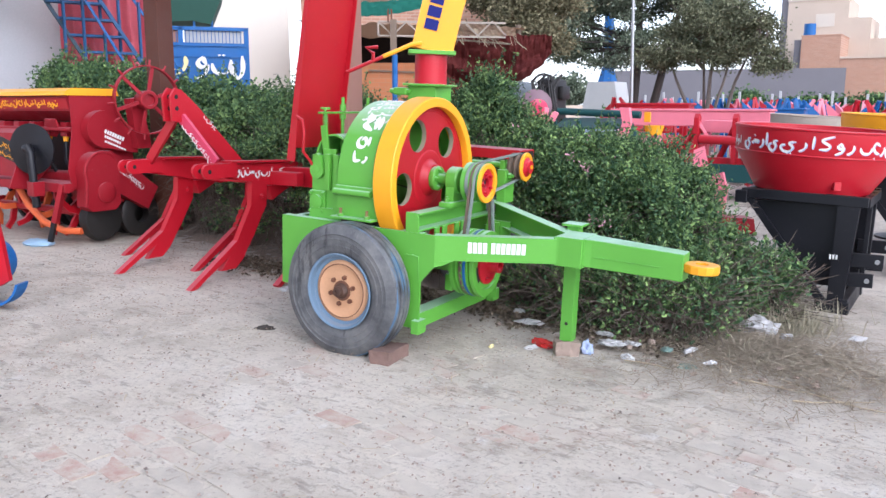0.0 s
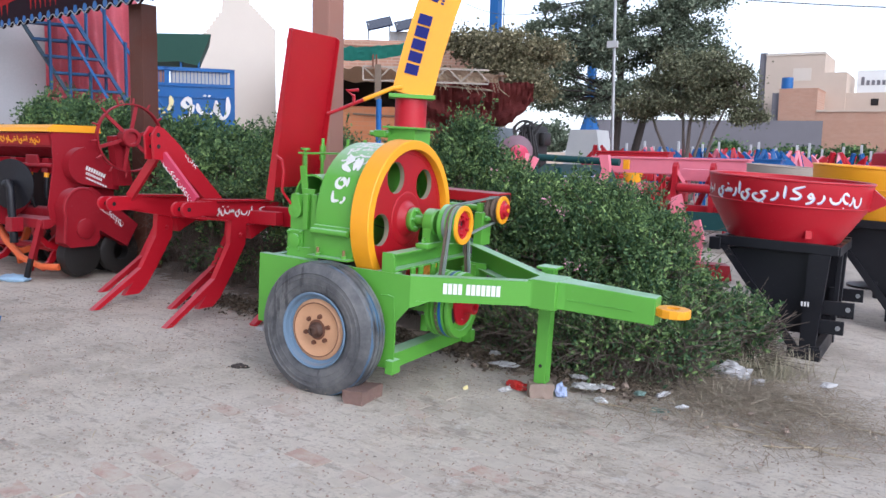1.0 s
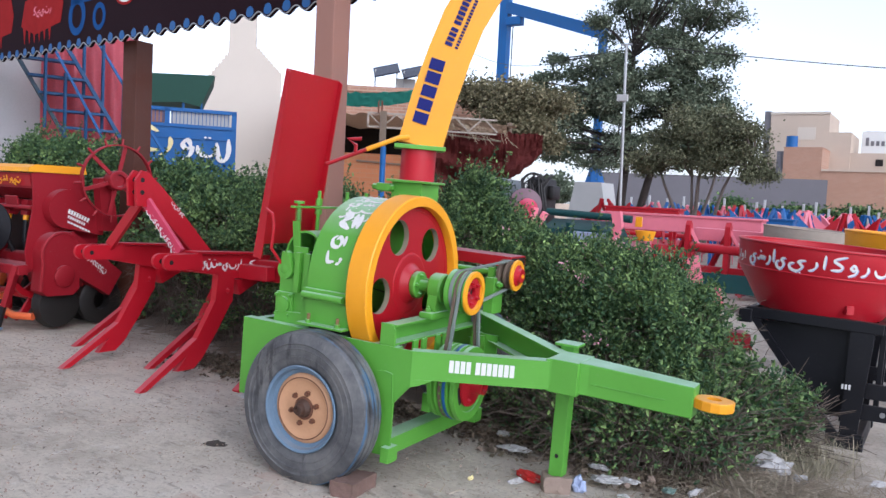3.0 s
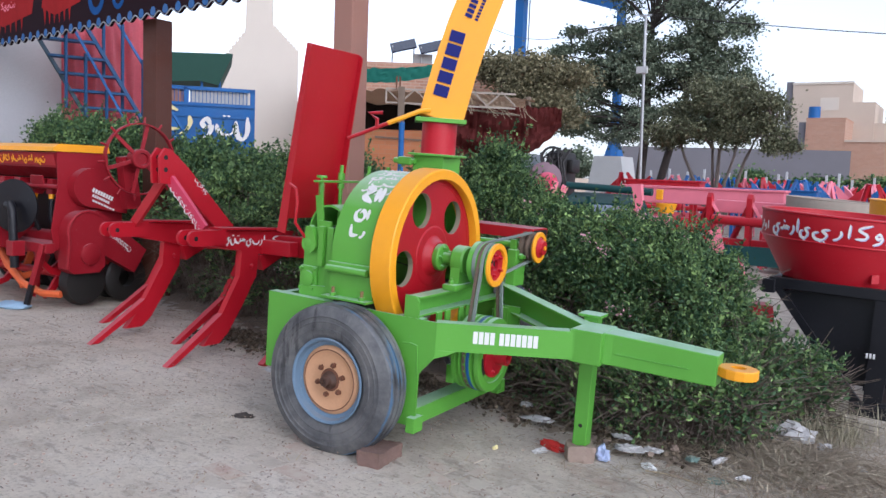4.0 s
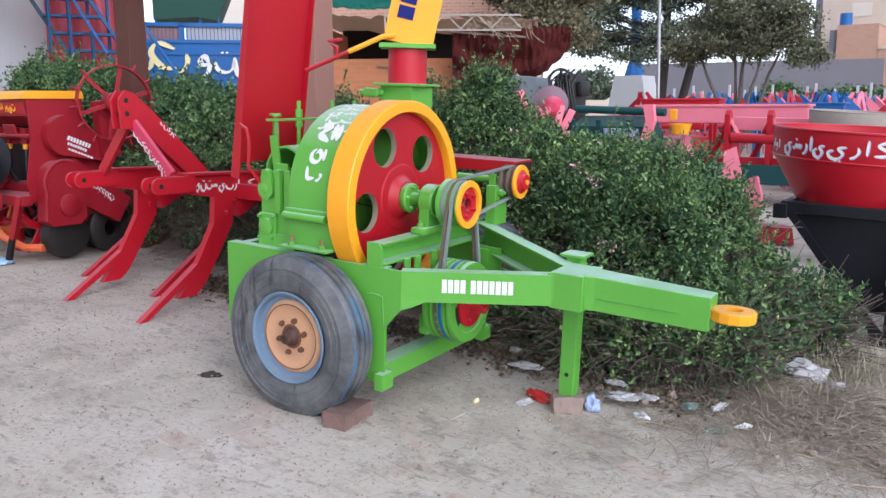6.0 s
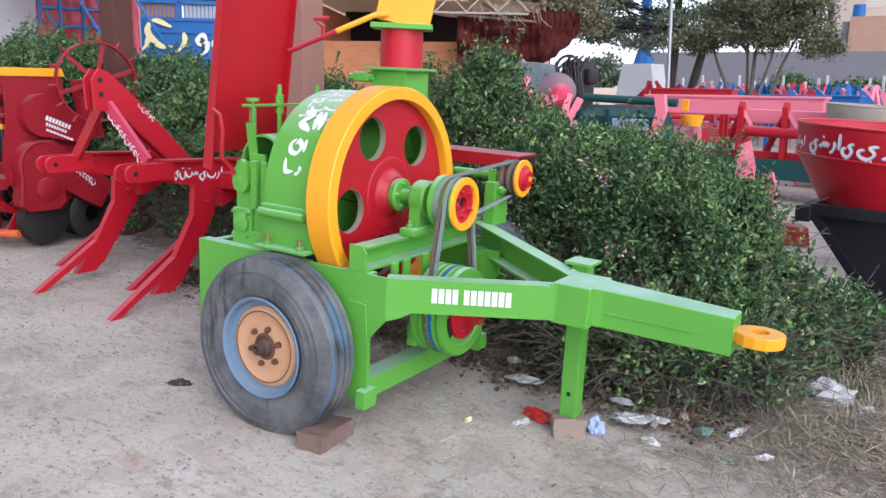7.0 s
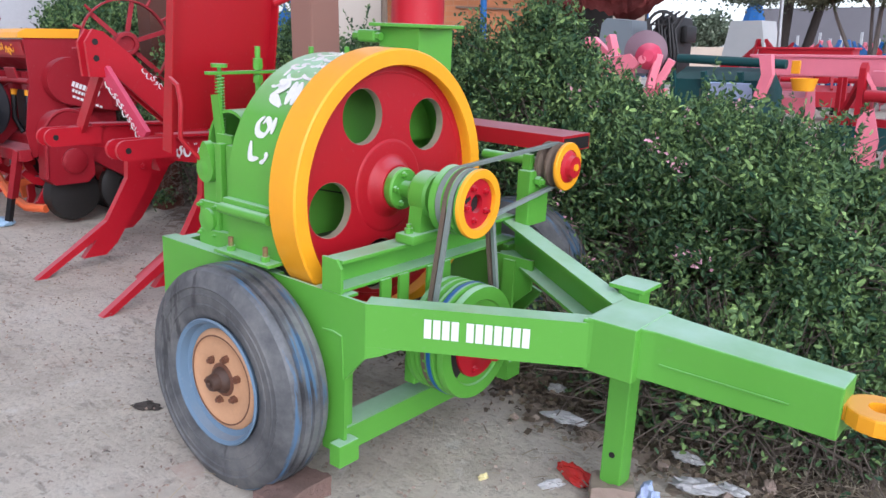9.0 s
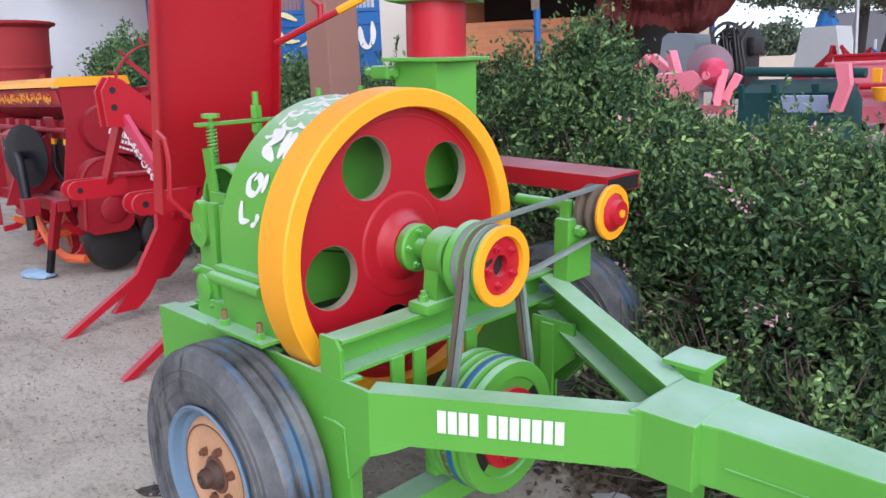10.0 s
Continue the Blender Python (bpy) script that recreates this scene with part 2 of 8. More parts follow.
def brick_material(name, a, b, joint, w=0.235, h=0.08, size=0.006):
    m, n, l, p = nodes_of(name)
    br = n.new("ShaderNodeTexBrick")
    co = n.new("ShaderNodeTexCoord")
    mp = n.new("ShaderNodeMapping")
    mp.inputs["Rotation"].default_value = (radians(90), 0, 0)
    l.new(co.outputs["Object"], mp.inputs[0])
    l.new(mp.outputs[0], br.inputs["Vector"])
    br.inputs["Scale"].default_value = 1
    br.inputs["Brick Width"].default_value, br.inputs["Row Height"].default_value = w, h
    br.inputs["Mortar Size"].default_value = size
    br.inputs["Color1"].default_value, br.inputs["Color2"].default_value, br.inputs["Mortar"].default_value = (*a, 1), (*b, 1), (*joint, 1)
    big = noise_tex(n, l, 0.7, 6)
    tone = mix(n, l, big.outputs[0], br.outputs[0], tuple(v * 0.85 for v in a))
    l.new(tone, p.inputs["Base Color"])
    p.inputs["Roughness"].default_value = 0.9
    bump(n, l, p, br.outputs["Fac"], -0.4, 0.01)
    return m


GROUND = ground_material()
LEAF = leaf_material("hedge_leaf", (0.030, 0.078, 0.040), (0.39, 0.56, 0.18), 0.5)
LEAF_T = leaf_material("tree_leaf", (0.08, 0.11, 0.07), (0.46, 0.52, 0.36), 0.5)
LEAF_DRY = leaf_material("dusty_tree_leaf", (0.105, 0.10, 0.05), (0.50, 0.44, 0.27), 0.6)
LEAF_O = leaf_material("olive_tree_leaf", (0.085, 0.095, 0.05), (0.41, 0.41, 0.25), 0.55)
TWIG = matte("grey_brown_twig", (0.135, 0.105, 0.082), 0.9, 0.35, 20, 0.3)
BLOSSOM = matte("pink_blossom", (0.72, 0.38, 0.46), 0.8, 0.2, 30, 0.1)
BARK = matte("dark_bark", (0.055, 0.045, 0.038), 0.95, 0.4, 9, 0.7)
BARK_L = matte("grey_bark", (0.17, 0.14, 0.12), 0.95, 0.35, 9, 0.6)
LITTER_L = leaf_material("dead_leaf", (0.06, 0.045, 0.032), (0.27, 0.21, 0.145), 0.9, False)
STRAW_V = leaf_material("mixed_dry_straw", (0.25, 0.20, 0.145), (0.66, 0.57, 0.42), 0.9, False)
STRAW = matte("dry_straw", (0.50, 0.41, 0.28), 0.9, 0.3, 30, 0.1)
DRYGRASS = leaf_material("dry_weed", (0.33, 0.30, 0.21), (0.56, 0.50, 0.36), 0.9, False)
BRICKRED = matte("loose_red_brick", (0.215, 0.135, 0.11), 0.95, 0.5, 16, 1.0, 45, 0.012)
BRICKDUST = matte("dusty_brick", (0.33, 0.25, 0.20), 0.95, 0.3, 12, 0.8, 40, 0.01)
PLASTER = matte("pale_plaster", (0.66, 0.59, 0.505), 0.9, 0.16, 0.5, 0.1)
LIMEWASH = matte("grey_limewash", (0.52, 0.52, 0.53), 0.9, 0.12, 1.0, 0.1)
PLASTER_T = matte("tan_plaster", (0.60, 0.49, 0.39), 0.9, 0.22, 0.45, 0.15)
GREYWALL = matte("grey_render_wall", (0.19, 0.18, 0.195), 0.95, 0.2, 0.6, 0.2)
CONC = matte("grey_concrete", (0.50, 0.50, 0.49), 0.9, 0.15, 2, 0.2)
RED_DULL = matte("dusty_faded_red_paint", (0.33, 0.02, 0.022), 0.75, 0.4, 4, 0.15)
SHEDWALL = brick_material("orange_brick_wall", (0.52, 0.20, 0.085), (0.42, 0.155, 0.065), (0.40, 0.23, 0.14))
BRICKWALL = brick_material("red_brick_wall", (0.50, 0.27, 0.18), (0.37, 0.185, 0.12), (0.52, 0.42, 0.33), size=0.011)
NETGREEN = matte("green_shade_net", (0.03, 0.25, 0.19), 0.8, 0.2, 6, 0.3)
TEAL = paint("dark_teal_enamel", (0.01, 0.06, 0.06), 0.5, dust=0.15)
DARKNET = matte("dark_green_tarpaulin", (0.012, 0.06, 0.04), 0.8, 0.2, 6, 0.3)
THATCH = matte("thatch_matting", (0.58, 0.43, 0.31), 0.95, 0.3, 12, 0.9, 60, 0.02)
CLOTH = matte("red_cloth", (0.88, 0.23, 0.28), 0.9, 0.2, 3, 0.6, 20, 0.02)
MAROON = matte("dark_maroon_cloth", (0.15, 0.022, 0.018), 0.9, 0.4, 5, 0.6, 20, 0.02)
PLASTIC = matte("dirty_clear_plastic", (0.48, 0.47, 0.46), 0.35, 0.2, 20, 0.6, 60, 0.01)
WRAP = matte("red_foil_wrapper", (0.55, 0.03, 0.025), 0.25, 0.3, 30, 0.5)
LITTER_G = matte("dirty_green_plastic", (0.16, 0.24, 0.21), 0.5, 0.3, 20, 0.5)
PRINT = matte("red_print", (0.35, 0.02, 0.02), 0.8, 0.5, 5, 0.05)
PRINT_B = matte("blue_print", (0.02, 0.09, 0.28), 0.8, 0.5, 5, 0.05)
SIGN = matte("dark_printed_board", (0.02, 0.008, 0.012), 0.75, 0.4, 1.2, 0.05)
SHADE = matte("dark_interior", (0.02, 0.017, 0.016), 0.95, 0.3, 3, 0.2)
SOLAR = paint("solar_cell", (0.015, 0.02, 0.04), 0.15, dust=0.1)
PALEWOOD = matte("pale_weathered_steel", (0.42, 0.36, 0.30), 0.85, 0.25, 10, 0.3)
WOOD = matte("grey_wood_post", (0.2, 0.15, 0.11), 0.9, 0.3, 12, 0.5)

for dull in (SIGN, PRINT, PRINT_B, NAVY):
    dull.node_tree.nodes["Principled BSDF"].inputs["Specular IOR Level"].default_value = 0.08


# ---- mesh helpers ----
def B():
    return bmesh.new()


def link(name, bm, material, smooth=False):
    me = bpy.data.meshes.new(name)
    bmesh.ops.recalc_face_normals(bm, faces=bm.faces)
    bm.to_mesh(me)
    bm.free()
    me.materials.append(material)
    if smooth:
        me.shade_smooth()
        me.set_sharp_from_angle(angle=radians(34))
    return new(name, me)


def islands(bm):
    """The separate pieces of a mesh, each as a mesh of its own."""
    left, found = set(bm.verts), []
    while left:
        todo, seen = [left.pop()], []
        while todo:
            v = todo.pop()
            seen.append(v)
            for e in v.link_edges:
                o = e.other_vert(v)
                if o in left:
                    left.discard(o)
                    todo.append(o)
        new_bm = bmesh.new()
        copy = {v: new_bm.verts.new(v.co) for v in seen}
        for f in {f for v in seen for f in v.link_faces}:
            new_bm.faces.new([copy[v] for v in f.verts])
        found.append(new_bm)
    bm.free()
    return found


def part(name, bm, material, parent, label="", smooth=True):
    if name in ("painted_mark", "lettering_mark", "lettering_bar", "lettering_line"):
        made = None
        for piece in islands(bm):
            made = link(name, piece, material, smooth)
            made.parent = parent
            tagged(made, label)
        return made
    ob = link(name, bm, material, smooth)
    ob.parent = parent
    return tagged(ob, label) if label else ob


def thing(name, m, label, category, group=""):
    e = new(name)
    e.empty_display_size = 0.1
    e.matrix_world = m
    return tagged(e, label, category, group)


def solid(name, bm, material, label, category, group="", kind="", smooth=True, m=None):
    ob = link(name, bm, material, smooth)
    if m is not None:
        ob.matrix_world = m
    return tagged(ob, label, category, group, kind)


def box(bm, c, s, rot=None, bevel=0.0):
    """A box of size s about c, turned by Euler degrees, edges rounded."""
    m = Matrix.Translation(c) @ (pose(0, 0, 0, *rot) if rot else Matrix()) @ Matrix.Diagonal((*s, 1))
    r = bmesh.ops.create_cube(bm, size=1, matrix=m)
    if bevel:
        edges = {e for v in r["verts"] for e in v.link_edges}
        bmesh.ops.bevel(bm, geom=list(edges), offset=bevel, segments=2, profile=0.5, affect="EDGES")
    return bm


def span(bm, a, b, w, h, bevel=0.0, up=(0, 0, 1)):
    """A bar of section w x h from a to b."""
    a, b = Vector(a), Vector(b)
    d = (b - a).normalized()
    side = d.cross(Vector(up))
    side = side.normalized() if side.length > 1e-4 else Vector((1, 0, 0))
    top = side.cross(d)
    m = Matrix((side * w, d * (b - a).length, top * h)).transposed().to_4x4()
    m.translation = (a + b) / 2
    r = bmesh.ops.create_cube(bm, size=1, matrix=m)
    if bevel:
        edges = {e for v in r["verts"] for e in v.link_edges}
        bmesh.ops.bevel(bm, geom=list(edges), offset=bevel, segments=2, profile=0.5, affect="EDGES")
    return bm


def rod(bm, a, b, r0, r1=None, n=16):
    a, b = Vector(a), Vector(b)
    m = (b - a).to_track_quat("Z", "Y").to_matrix().to_4x4()
    m.translation = (a + b) / 2
    bmesh.ops.create_cone(bm, cap_ends=True, segments=n, radius1=r0, radius2=r0 if r1 is None else r1, depth=(b - a).length, matrix=m)
    return bm


def tube(bm, pts, r, n=8):
    """A round tube along points; r a number or one per point."""
    pts = [Vector(p) for p in pts]
    rs = r if isinstance(r, (list, tuple)) else [r] * len(pts)
    rings = []
    ref = None
    for i, p in enumerate(pts):
        d = (pts[min(i + 1, len(pts) - 1)] - pts[max(i - 1, 0)]).normalized()
        if ref is None:
            ref = d.orthogonal().normalized()
        ref = (ref - d * ref.dot(d)).normalized()
        o = d.cross(ref)
        rings.append([bm.verts.new(p + (ref * math.cos(k * math.tau / n) + o * math.sin(k * math.tau / n)) * rs[i]) for k in range(n)])
    for a, b in zip(rings, rings[1:]):
        for k in range(n):
            bm.faces.new((a[k], a[(k + 1) % n], b[(k + 1) % n], b[k]))
    bm.faces.new(rings[0][::-1])
    bm.faces.new(rings[-1])
    return bm


def lathe(bm, profile, m=None, n=48, closed=True):
    """Turn (radius, along) points about the local x axis."""
    m = m or Matrix()
    rings = []
    for r, a in profile:
        rings.append([bm.verts.new(m @ Vector((a, r * math.cos(k * math.tau / n), r * math.sin(k * math.tau / n)))) for k in range(n)])
    pairs = list(zip(rings, rings[1:])) + ([(rings[-1], rings[0])] if closed else [])
    for a, b in pairs:
        for k in range(n):
            bm.faces.new((a[k], a[(k + 1) % n], b[(k + 1) % n], b[k]))
    return bm


def prism(bm, pts, axis, lo, hi, m=None):
    """A polygon in the two other axes, pushed out along one."""
    m = m or Matrix()

    def at(p, d):
        q = list(p)
        q.insert("xyz".index(axis), d)
        return m @ Vector(q)

    a = [bm.verts.new(at(p, lo)) for p in pts]
    b = [bm.verts.new(at(p, hi)) for p in pts]
    bm.faces.new(a)
    bm.faces.new(b[::-1])
    for i in range(len(pts)):
        j = (i + 1) % len(pts)
        bm.faces.new((a[i], b[i], b[j], a[j]))
    return bm


def plate_ring(bm, outer, holes, lo, hi, n=48):
    """A round plate (axis x) with round holes, pierced right through."""
    r = []
    bm2 = bmesh.new()
    edges = []

    def loop(cy, cz, rad, k):
        vs = [bm2.verts.new((hi, cy + rad * math.cos(i * math.tau / k), cz + rad * math.sin(i * math.tau / k))) for i in range(k)]
        edges.extend(bm2.edges.new((vs[i], vs[(i + 1) % k])) for i in range(k))

    loop(0, 0, outer, n)
    for cy, cz, rad in holes:
        loop(cy, cz, rad, 28)
    bmesh.ops.triangle_fill(bm2, edges=edges, use_beauty=True)
    ext = bmesh.ops.extrude_face_region(bm2, geom=list(bm2.faces))
    bmesh.ops.translate(bm2, verts=[v for v in ext["geom"] if isinstance(v, bmesh.types.BMVert)], vec=(lo - hi, 0, 0))
    me = bpy.data.meshes.new("tmp")
    bm2.to_mesh(me)
    bm2.free()
    bm.from_mesh(me)
    bpy.data.meshes.remove(me)
    return bm


GLYPHS = {
    "i": (0.30, [(0.55, 1.0), (0.5, 0.6), (0.45, 0.15)]),
    "b": (0.95, [(1, 0.48), (0.96, 0.22), (0.7, 0.06), (0.35, 0.06), (0.08, 0.2), (0, 0.44)]),
    "r": (0.42, [(0.75, 0.55), (0.8, 0.3), (0.5, 0.06), (0, -0.06)]),
    "w": (0.55, [(0.75, 0.36), (0.5, 0.58), (0.25, 0.42), (0.45, 0.28), (0.78, 0.34), (0.65, 0.06), (0.05, -0.12)]),
    "n": (0.80, [(1, 0.55), (1.02, 0.12), (0.7, -0.14), (0.28, -0.1), (0.04, 0.16), (0, 0.42)]),
    "s": (0.85, [(1, 0.46), (0.86, 0.28), (0.72, 0.44), (0.56, 0.28), (0.42, 0.44), (0.22, 0.25), (0, 0.3)]),
    "k": (0.72, [(1.0, 1.06), (0.18, 0.76), (0.72, 0.45), (0.6, 0.2), (0, 0.16)]),
    "h": (0.70, [(0.95, 0.62), (0.35, 0.78), (0.08, 0.5), (0.5, 0.14), (1.0, 0.12)]),
    "l": (0.62, [(0.0, 1.0), (0.04, 0.35), (0.25, 0.08), (0.95, 0.16)]),
    "o": (0.85, [(0.42, 0.98), (0.05, 0.62), (0.2, 0.12), (0.75, 0.05), (1.0, 0.5), (0.7, 0.86), (0.4, 0.6)]),
    "z": (0.95, [(0.0, 0.98), (0.72, 0.82), (0.05, 0.44), (0.95, 0.06)]),
    "y": (0.80, [(0.92, 0.55), (0.52, 0.44), (0.76, 0.16), (0.5, -0.14), (0.1, -0.06), (0, 0.22), (0.28, 0.34)]),
}


def pen_line(line, steps=5):
    """A smooth run through the points."""
    pts = [Vector(p) for p in line]
    ext = [pts[0] * 2 - pts[1]] + pts + [pts[-1] * 2 - pts[-2]]
    out = []
    for i in range(1, len(ext) - 2):
        p0, p1, p2, p3 = ext[i - 1:i + 3]
        for k in range(steps):
            f = k / steps
            out.append(0.5 * ((2 * p1) + (p2 - p0) * f + (2 * p0 - 5 * p1 + 4 * p2 - p3) * f * f + (3 * p1 - p0 - 3 * p2 + p3) * f ** 3))
    return out + [pts[-1]]


def brushed(bm, line, w, thick, m):
    """One broad-nib stroke: thick across the nib, thin along it."""
    pts = pen_line(line)
    n = len(pts)
    rows = []
    for i, p in enumerate(pts):
        d = (pts[min(i + 1, n - 1)] - pts[max(i - 1, 0)]).normalized()
        k = w / 2 * (0.42 + 0.58 * abs(math.sin(math.atan2(d.y, d.x) - 0.9))) * min(1, 0.35 + 0.25 * min(i, n - 1 - i))
        px, py = -d.y * k, d.x * k
        rows.append([bm.verts.new(m @ Vector(q)) for q in ((p.x + px, p.y + py, 0), (p.x - px, p.y - py, 0), (p.x - px, p.y - py, thick), (p.x + px, p.y + py, thick))])
    for a, b in zip(rows, rows[1:]):
        for k in range(4):
            bm.faces.new((a[k], a[(k + 1) % 4], b[(k + 1) % 4], b[k]))
    bm.faces.new(rows[0][::-1])
    bm.faces.new(rows[-1])


def strokes(bm, seed, width, height, count, m, thick=0.0015, weight=0.16, word=""):
    """A run of plain pen shapes, width x height, lying in m's xy plane: bowls, uprights, hooks and dots."""
    rng = random.Random(seed)
    word = word or "".join(rng.choice("ibrwnskhyib") for _ in range(count))
    total = sum(GLYPHS[g][0] for g in word) + 0.1 * (len(word) - 1)
    unit = width / total
    x = 0.0
    for j, g in enumerate(word):
        w, line = GLYPHS[g]
        t = thick + 0.00025 * (j % 4)
        brushed(bm, [(x + px * w * unit, py * height * 0.86 + 0.1 * height) for px, py in line], height * weight * 1.25, t, m)
        if g in "bnsyh" and rng.random() < 0.75:
            d = height * weight * 0.42
            for q in range(rng.randint(1, 2)):
                cx, cy = x + w * unit * (0.42 + 0.24 * q), height * (0.74 if g in "bns" else -0.12)
                vs = [(cx - d, cy), (cx, cy - d), (cx + d, cy), (cx, cy + d)]
                prism(bm, vs, "z", 0, t, m)
        x += (w + 0.1) * unit
    return bm


def ribbon(bm, line, w, thick, m):
    n = len(line)
    rows = []
    for i, (x, y) in enumerate(line):
        ax, ay = line[max(i - 1, 0)]
        bx, by = line[min(i + 1, n - 1)]
        L = math.hypot(bx - ax, by - ay) or 1
        k = w * (0.55 + 0.45 * math.sin(math.pi * (i + 0.6) / (n + 0.2))) / 2
        px, py = -(by - ay) / L * k, (bx - ax) / L * k
        rows.append([bm.verts.new(m @ Vector(q)) for q in ((x + px, y + py, 0), (x - px, y - py, 0), (x - px, y - py, thick), (x + px, y + py, thick))])
    for a, b in zip(rows, rows[1:]):
        for k in range(4):
            bm.faces.new((a[k], a[(k + 1) % 4], b[(k + 1) % 4], b[k]))
    bm.faces.new(rows[0][::-1])
    bm.faces.new(rows[-1])


def facing(o, right, up):
    """A frame whose x runs along right, y along up, at o."""
    r = Vector(right).normalized()
    u = (Vector(up) - r * Vector(up).dot(r)).normalized()
    m = Matrix((r, u, r.cross(u))).transposed().to_4x4()
    m.translation = o
    return m


def bars(bm, widths, gap, height, m, thick=0.0015):
    """A row of plain upright bars, standing in for lettering."""
    x = 0
    for w in widths:
        r = bmesh.ops.create_cube(bm, size=1, matrix=m @ Matrix.Translation((x + w / 2, height / 2, thick / 2)) @ Matrix.Diagonal((w, height, thick, 1)))
        x += w + gap
    return bm


def hex_bolt(bm, c, axis, r=0.012, h=0.012):
    a = Vector(axis).normalized()
    rod(bm, Vector(c), Vector(c) + a * h, r, n=6)
    rod(bm, Vector(c) + a * h, Vector(c) + a * h * 1.7, r * 0.55, n=8)
    return bm


# ---- ground ----
def ground_z(x, y):
    """Yard level: falls gently away from the tine plough towards the spreader."""
    cx, cy = max(-3.0, min(3.2, x)), max(-3.0, min(4.0, y))
    return -0.010 - 0.030 * cx - 0.012 * cy


def ground_h(x, y):
    return ground_z(x, y) + 0.016 * noise.noise((x * 1.3, y * 1.3, 0)) + 0.006 * noise.noise((x * 5, y * 5, 3))


def ground_sheet():
    xs = [-400, -150, -70, -40, -25, -16, -11] + [round(-8 + 0.16 * i, 3) for i in range(91)] + [7.5, 9, 12, 18, 30, 60, 150, 400]
    ys = [-400, -120, -40, -18, -9] + [round(-5 + 0.16 * i, 3) for i in range(75)] + [8, 9.5, 12, 16, 22, 32, 50, 90, 200, 600]
    bm = B()
    grid = [[bm.verts.new((x, y, ground_z(x, y) + (0.016 * noise.noise((x * 1.3, y * 1.3, 0)) + 0.006 * noise.noise((x * 5, y * 5, 3)) if abs(x) < 8 and -5 < y < 7 else 0))) for x in xs] for y in ys]
    for a, b in zip(grid, grid[1:]):
        for i in range(len(xs) - 1):
            bm.faces.new((a[i], a[i + 1], b[i + 1], b[i]))
    return solid("ground", bm, GROUND, "pale dusty trodden yard ground with faint brick paving", "ground", kind="structure")


ground = ground_sheet()


def soil_strip():
    """Loose brown earth along the hedge foot, thinning out over the dust."""
    bm = B()
    xs = np.linspace(-8.4, 2.2, 310)
    ys = np.linspace(0.0, 1.0, 44)
    grid = []
    for x in xs:
        mid = 1.95 + max(0, -x - 1.2) * 0.26
        lo = mid - 0.75 + 0.16 * noise.noise((x * 1.1, 0, 0)) + 0.09 * noise.noise((x * 4.3, 1, 0)) - (0.2 if x > 0.2 else 0)
        hi = mid + 0.9 + 0.15 * noise.noise((x * 1.3, 5, 0))
        col = []
        for v in ys:
            y = lo + (hi - lo) * v
            edge = min(1, v * 3.2, (1 - v) * 6, (x + 8.4) * 4, (2.0 - x) * 1.4)
            z = ground_z(x, y) - 0.022 - max(0, x - 1.6) * 0.06 + 0.05 * edge + 0.022 * noise.noise((x * 5, y * 5, 2)) + 0.02 * noise.noise((x * 13, y * 13, 4))
            col.append(bm.verts.new((x, y, z)))
        grid.append(col)
    for a, b in zip(grid, grid[1:]):
        for k in range(len(ys) - 1):
            bm.faces.new((a[k], b[k], b[k + 1], a[k + 1]))
    return solid("soil_strip", bm, SOIL, "loose brown soil along the foot of the hedge", "soil", kind="structure")


soil_strip()


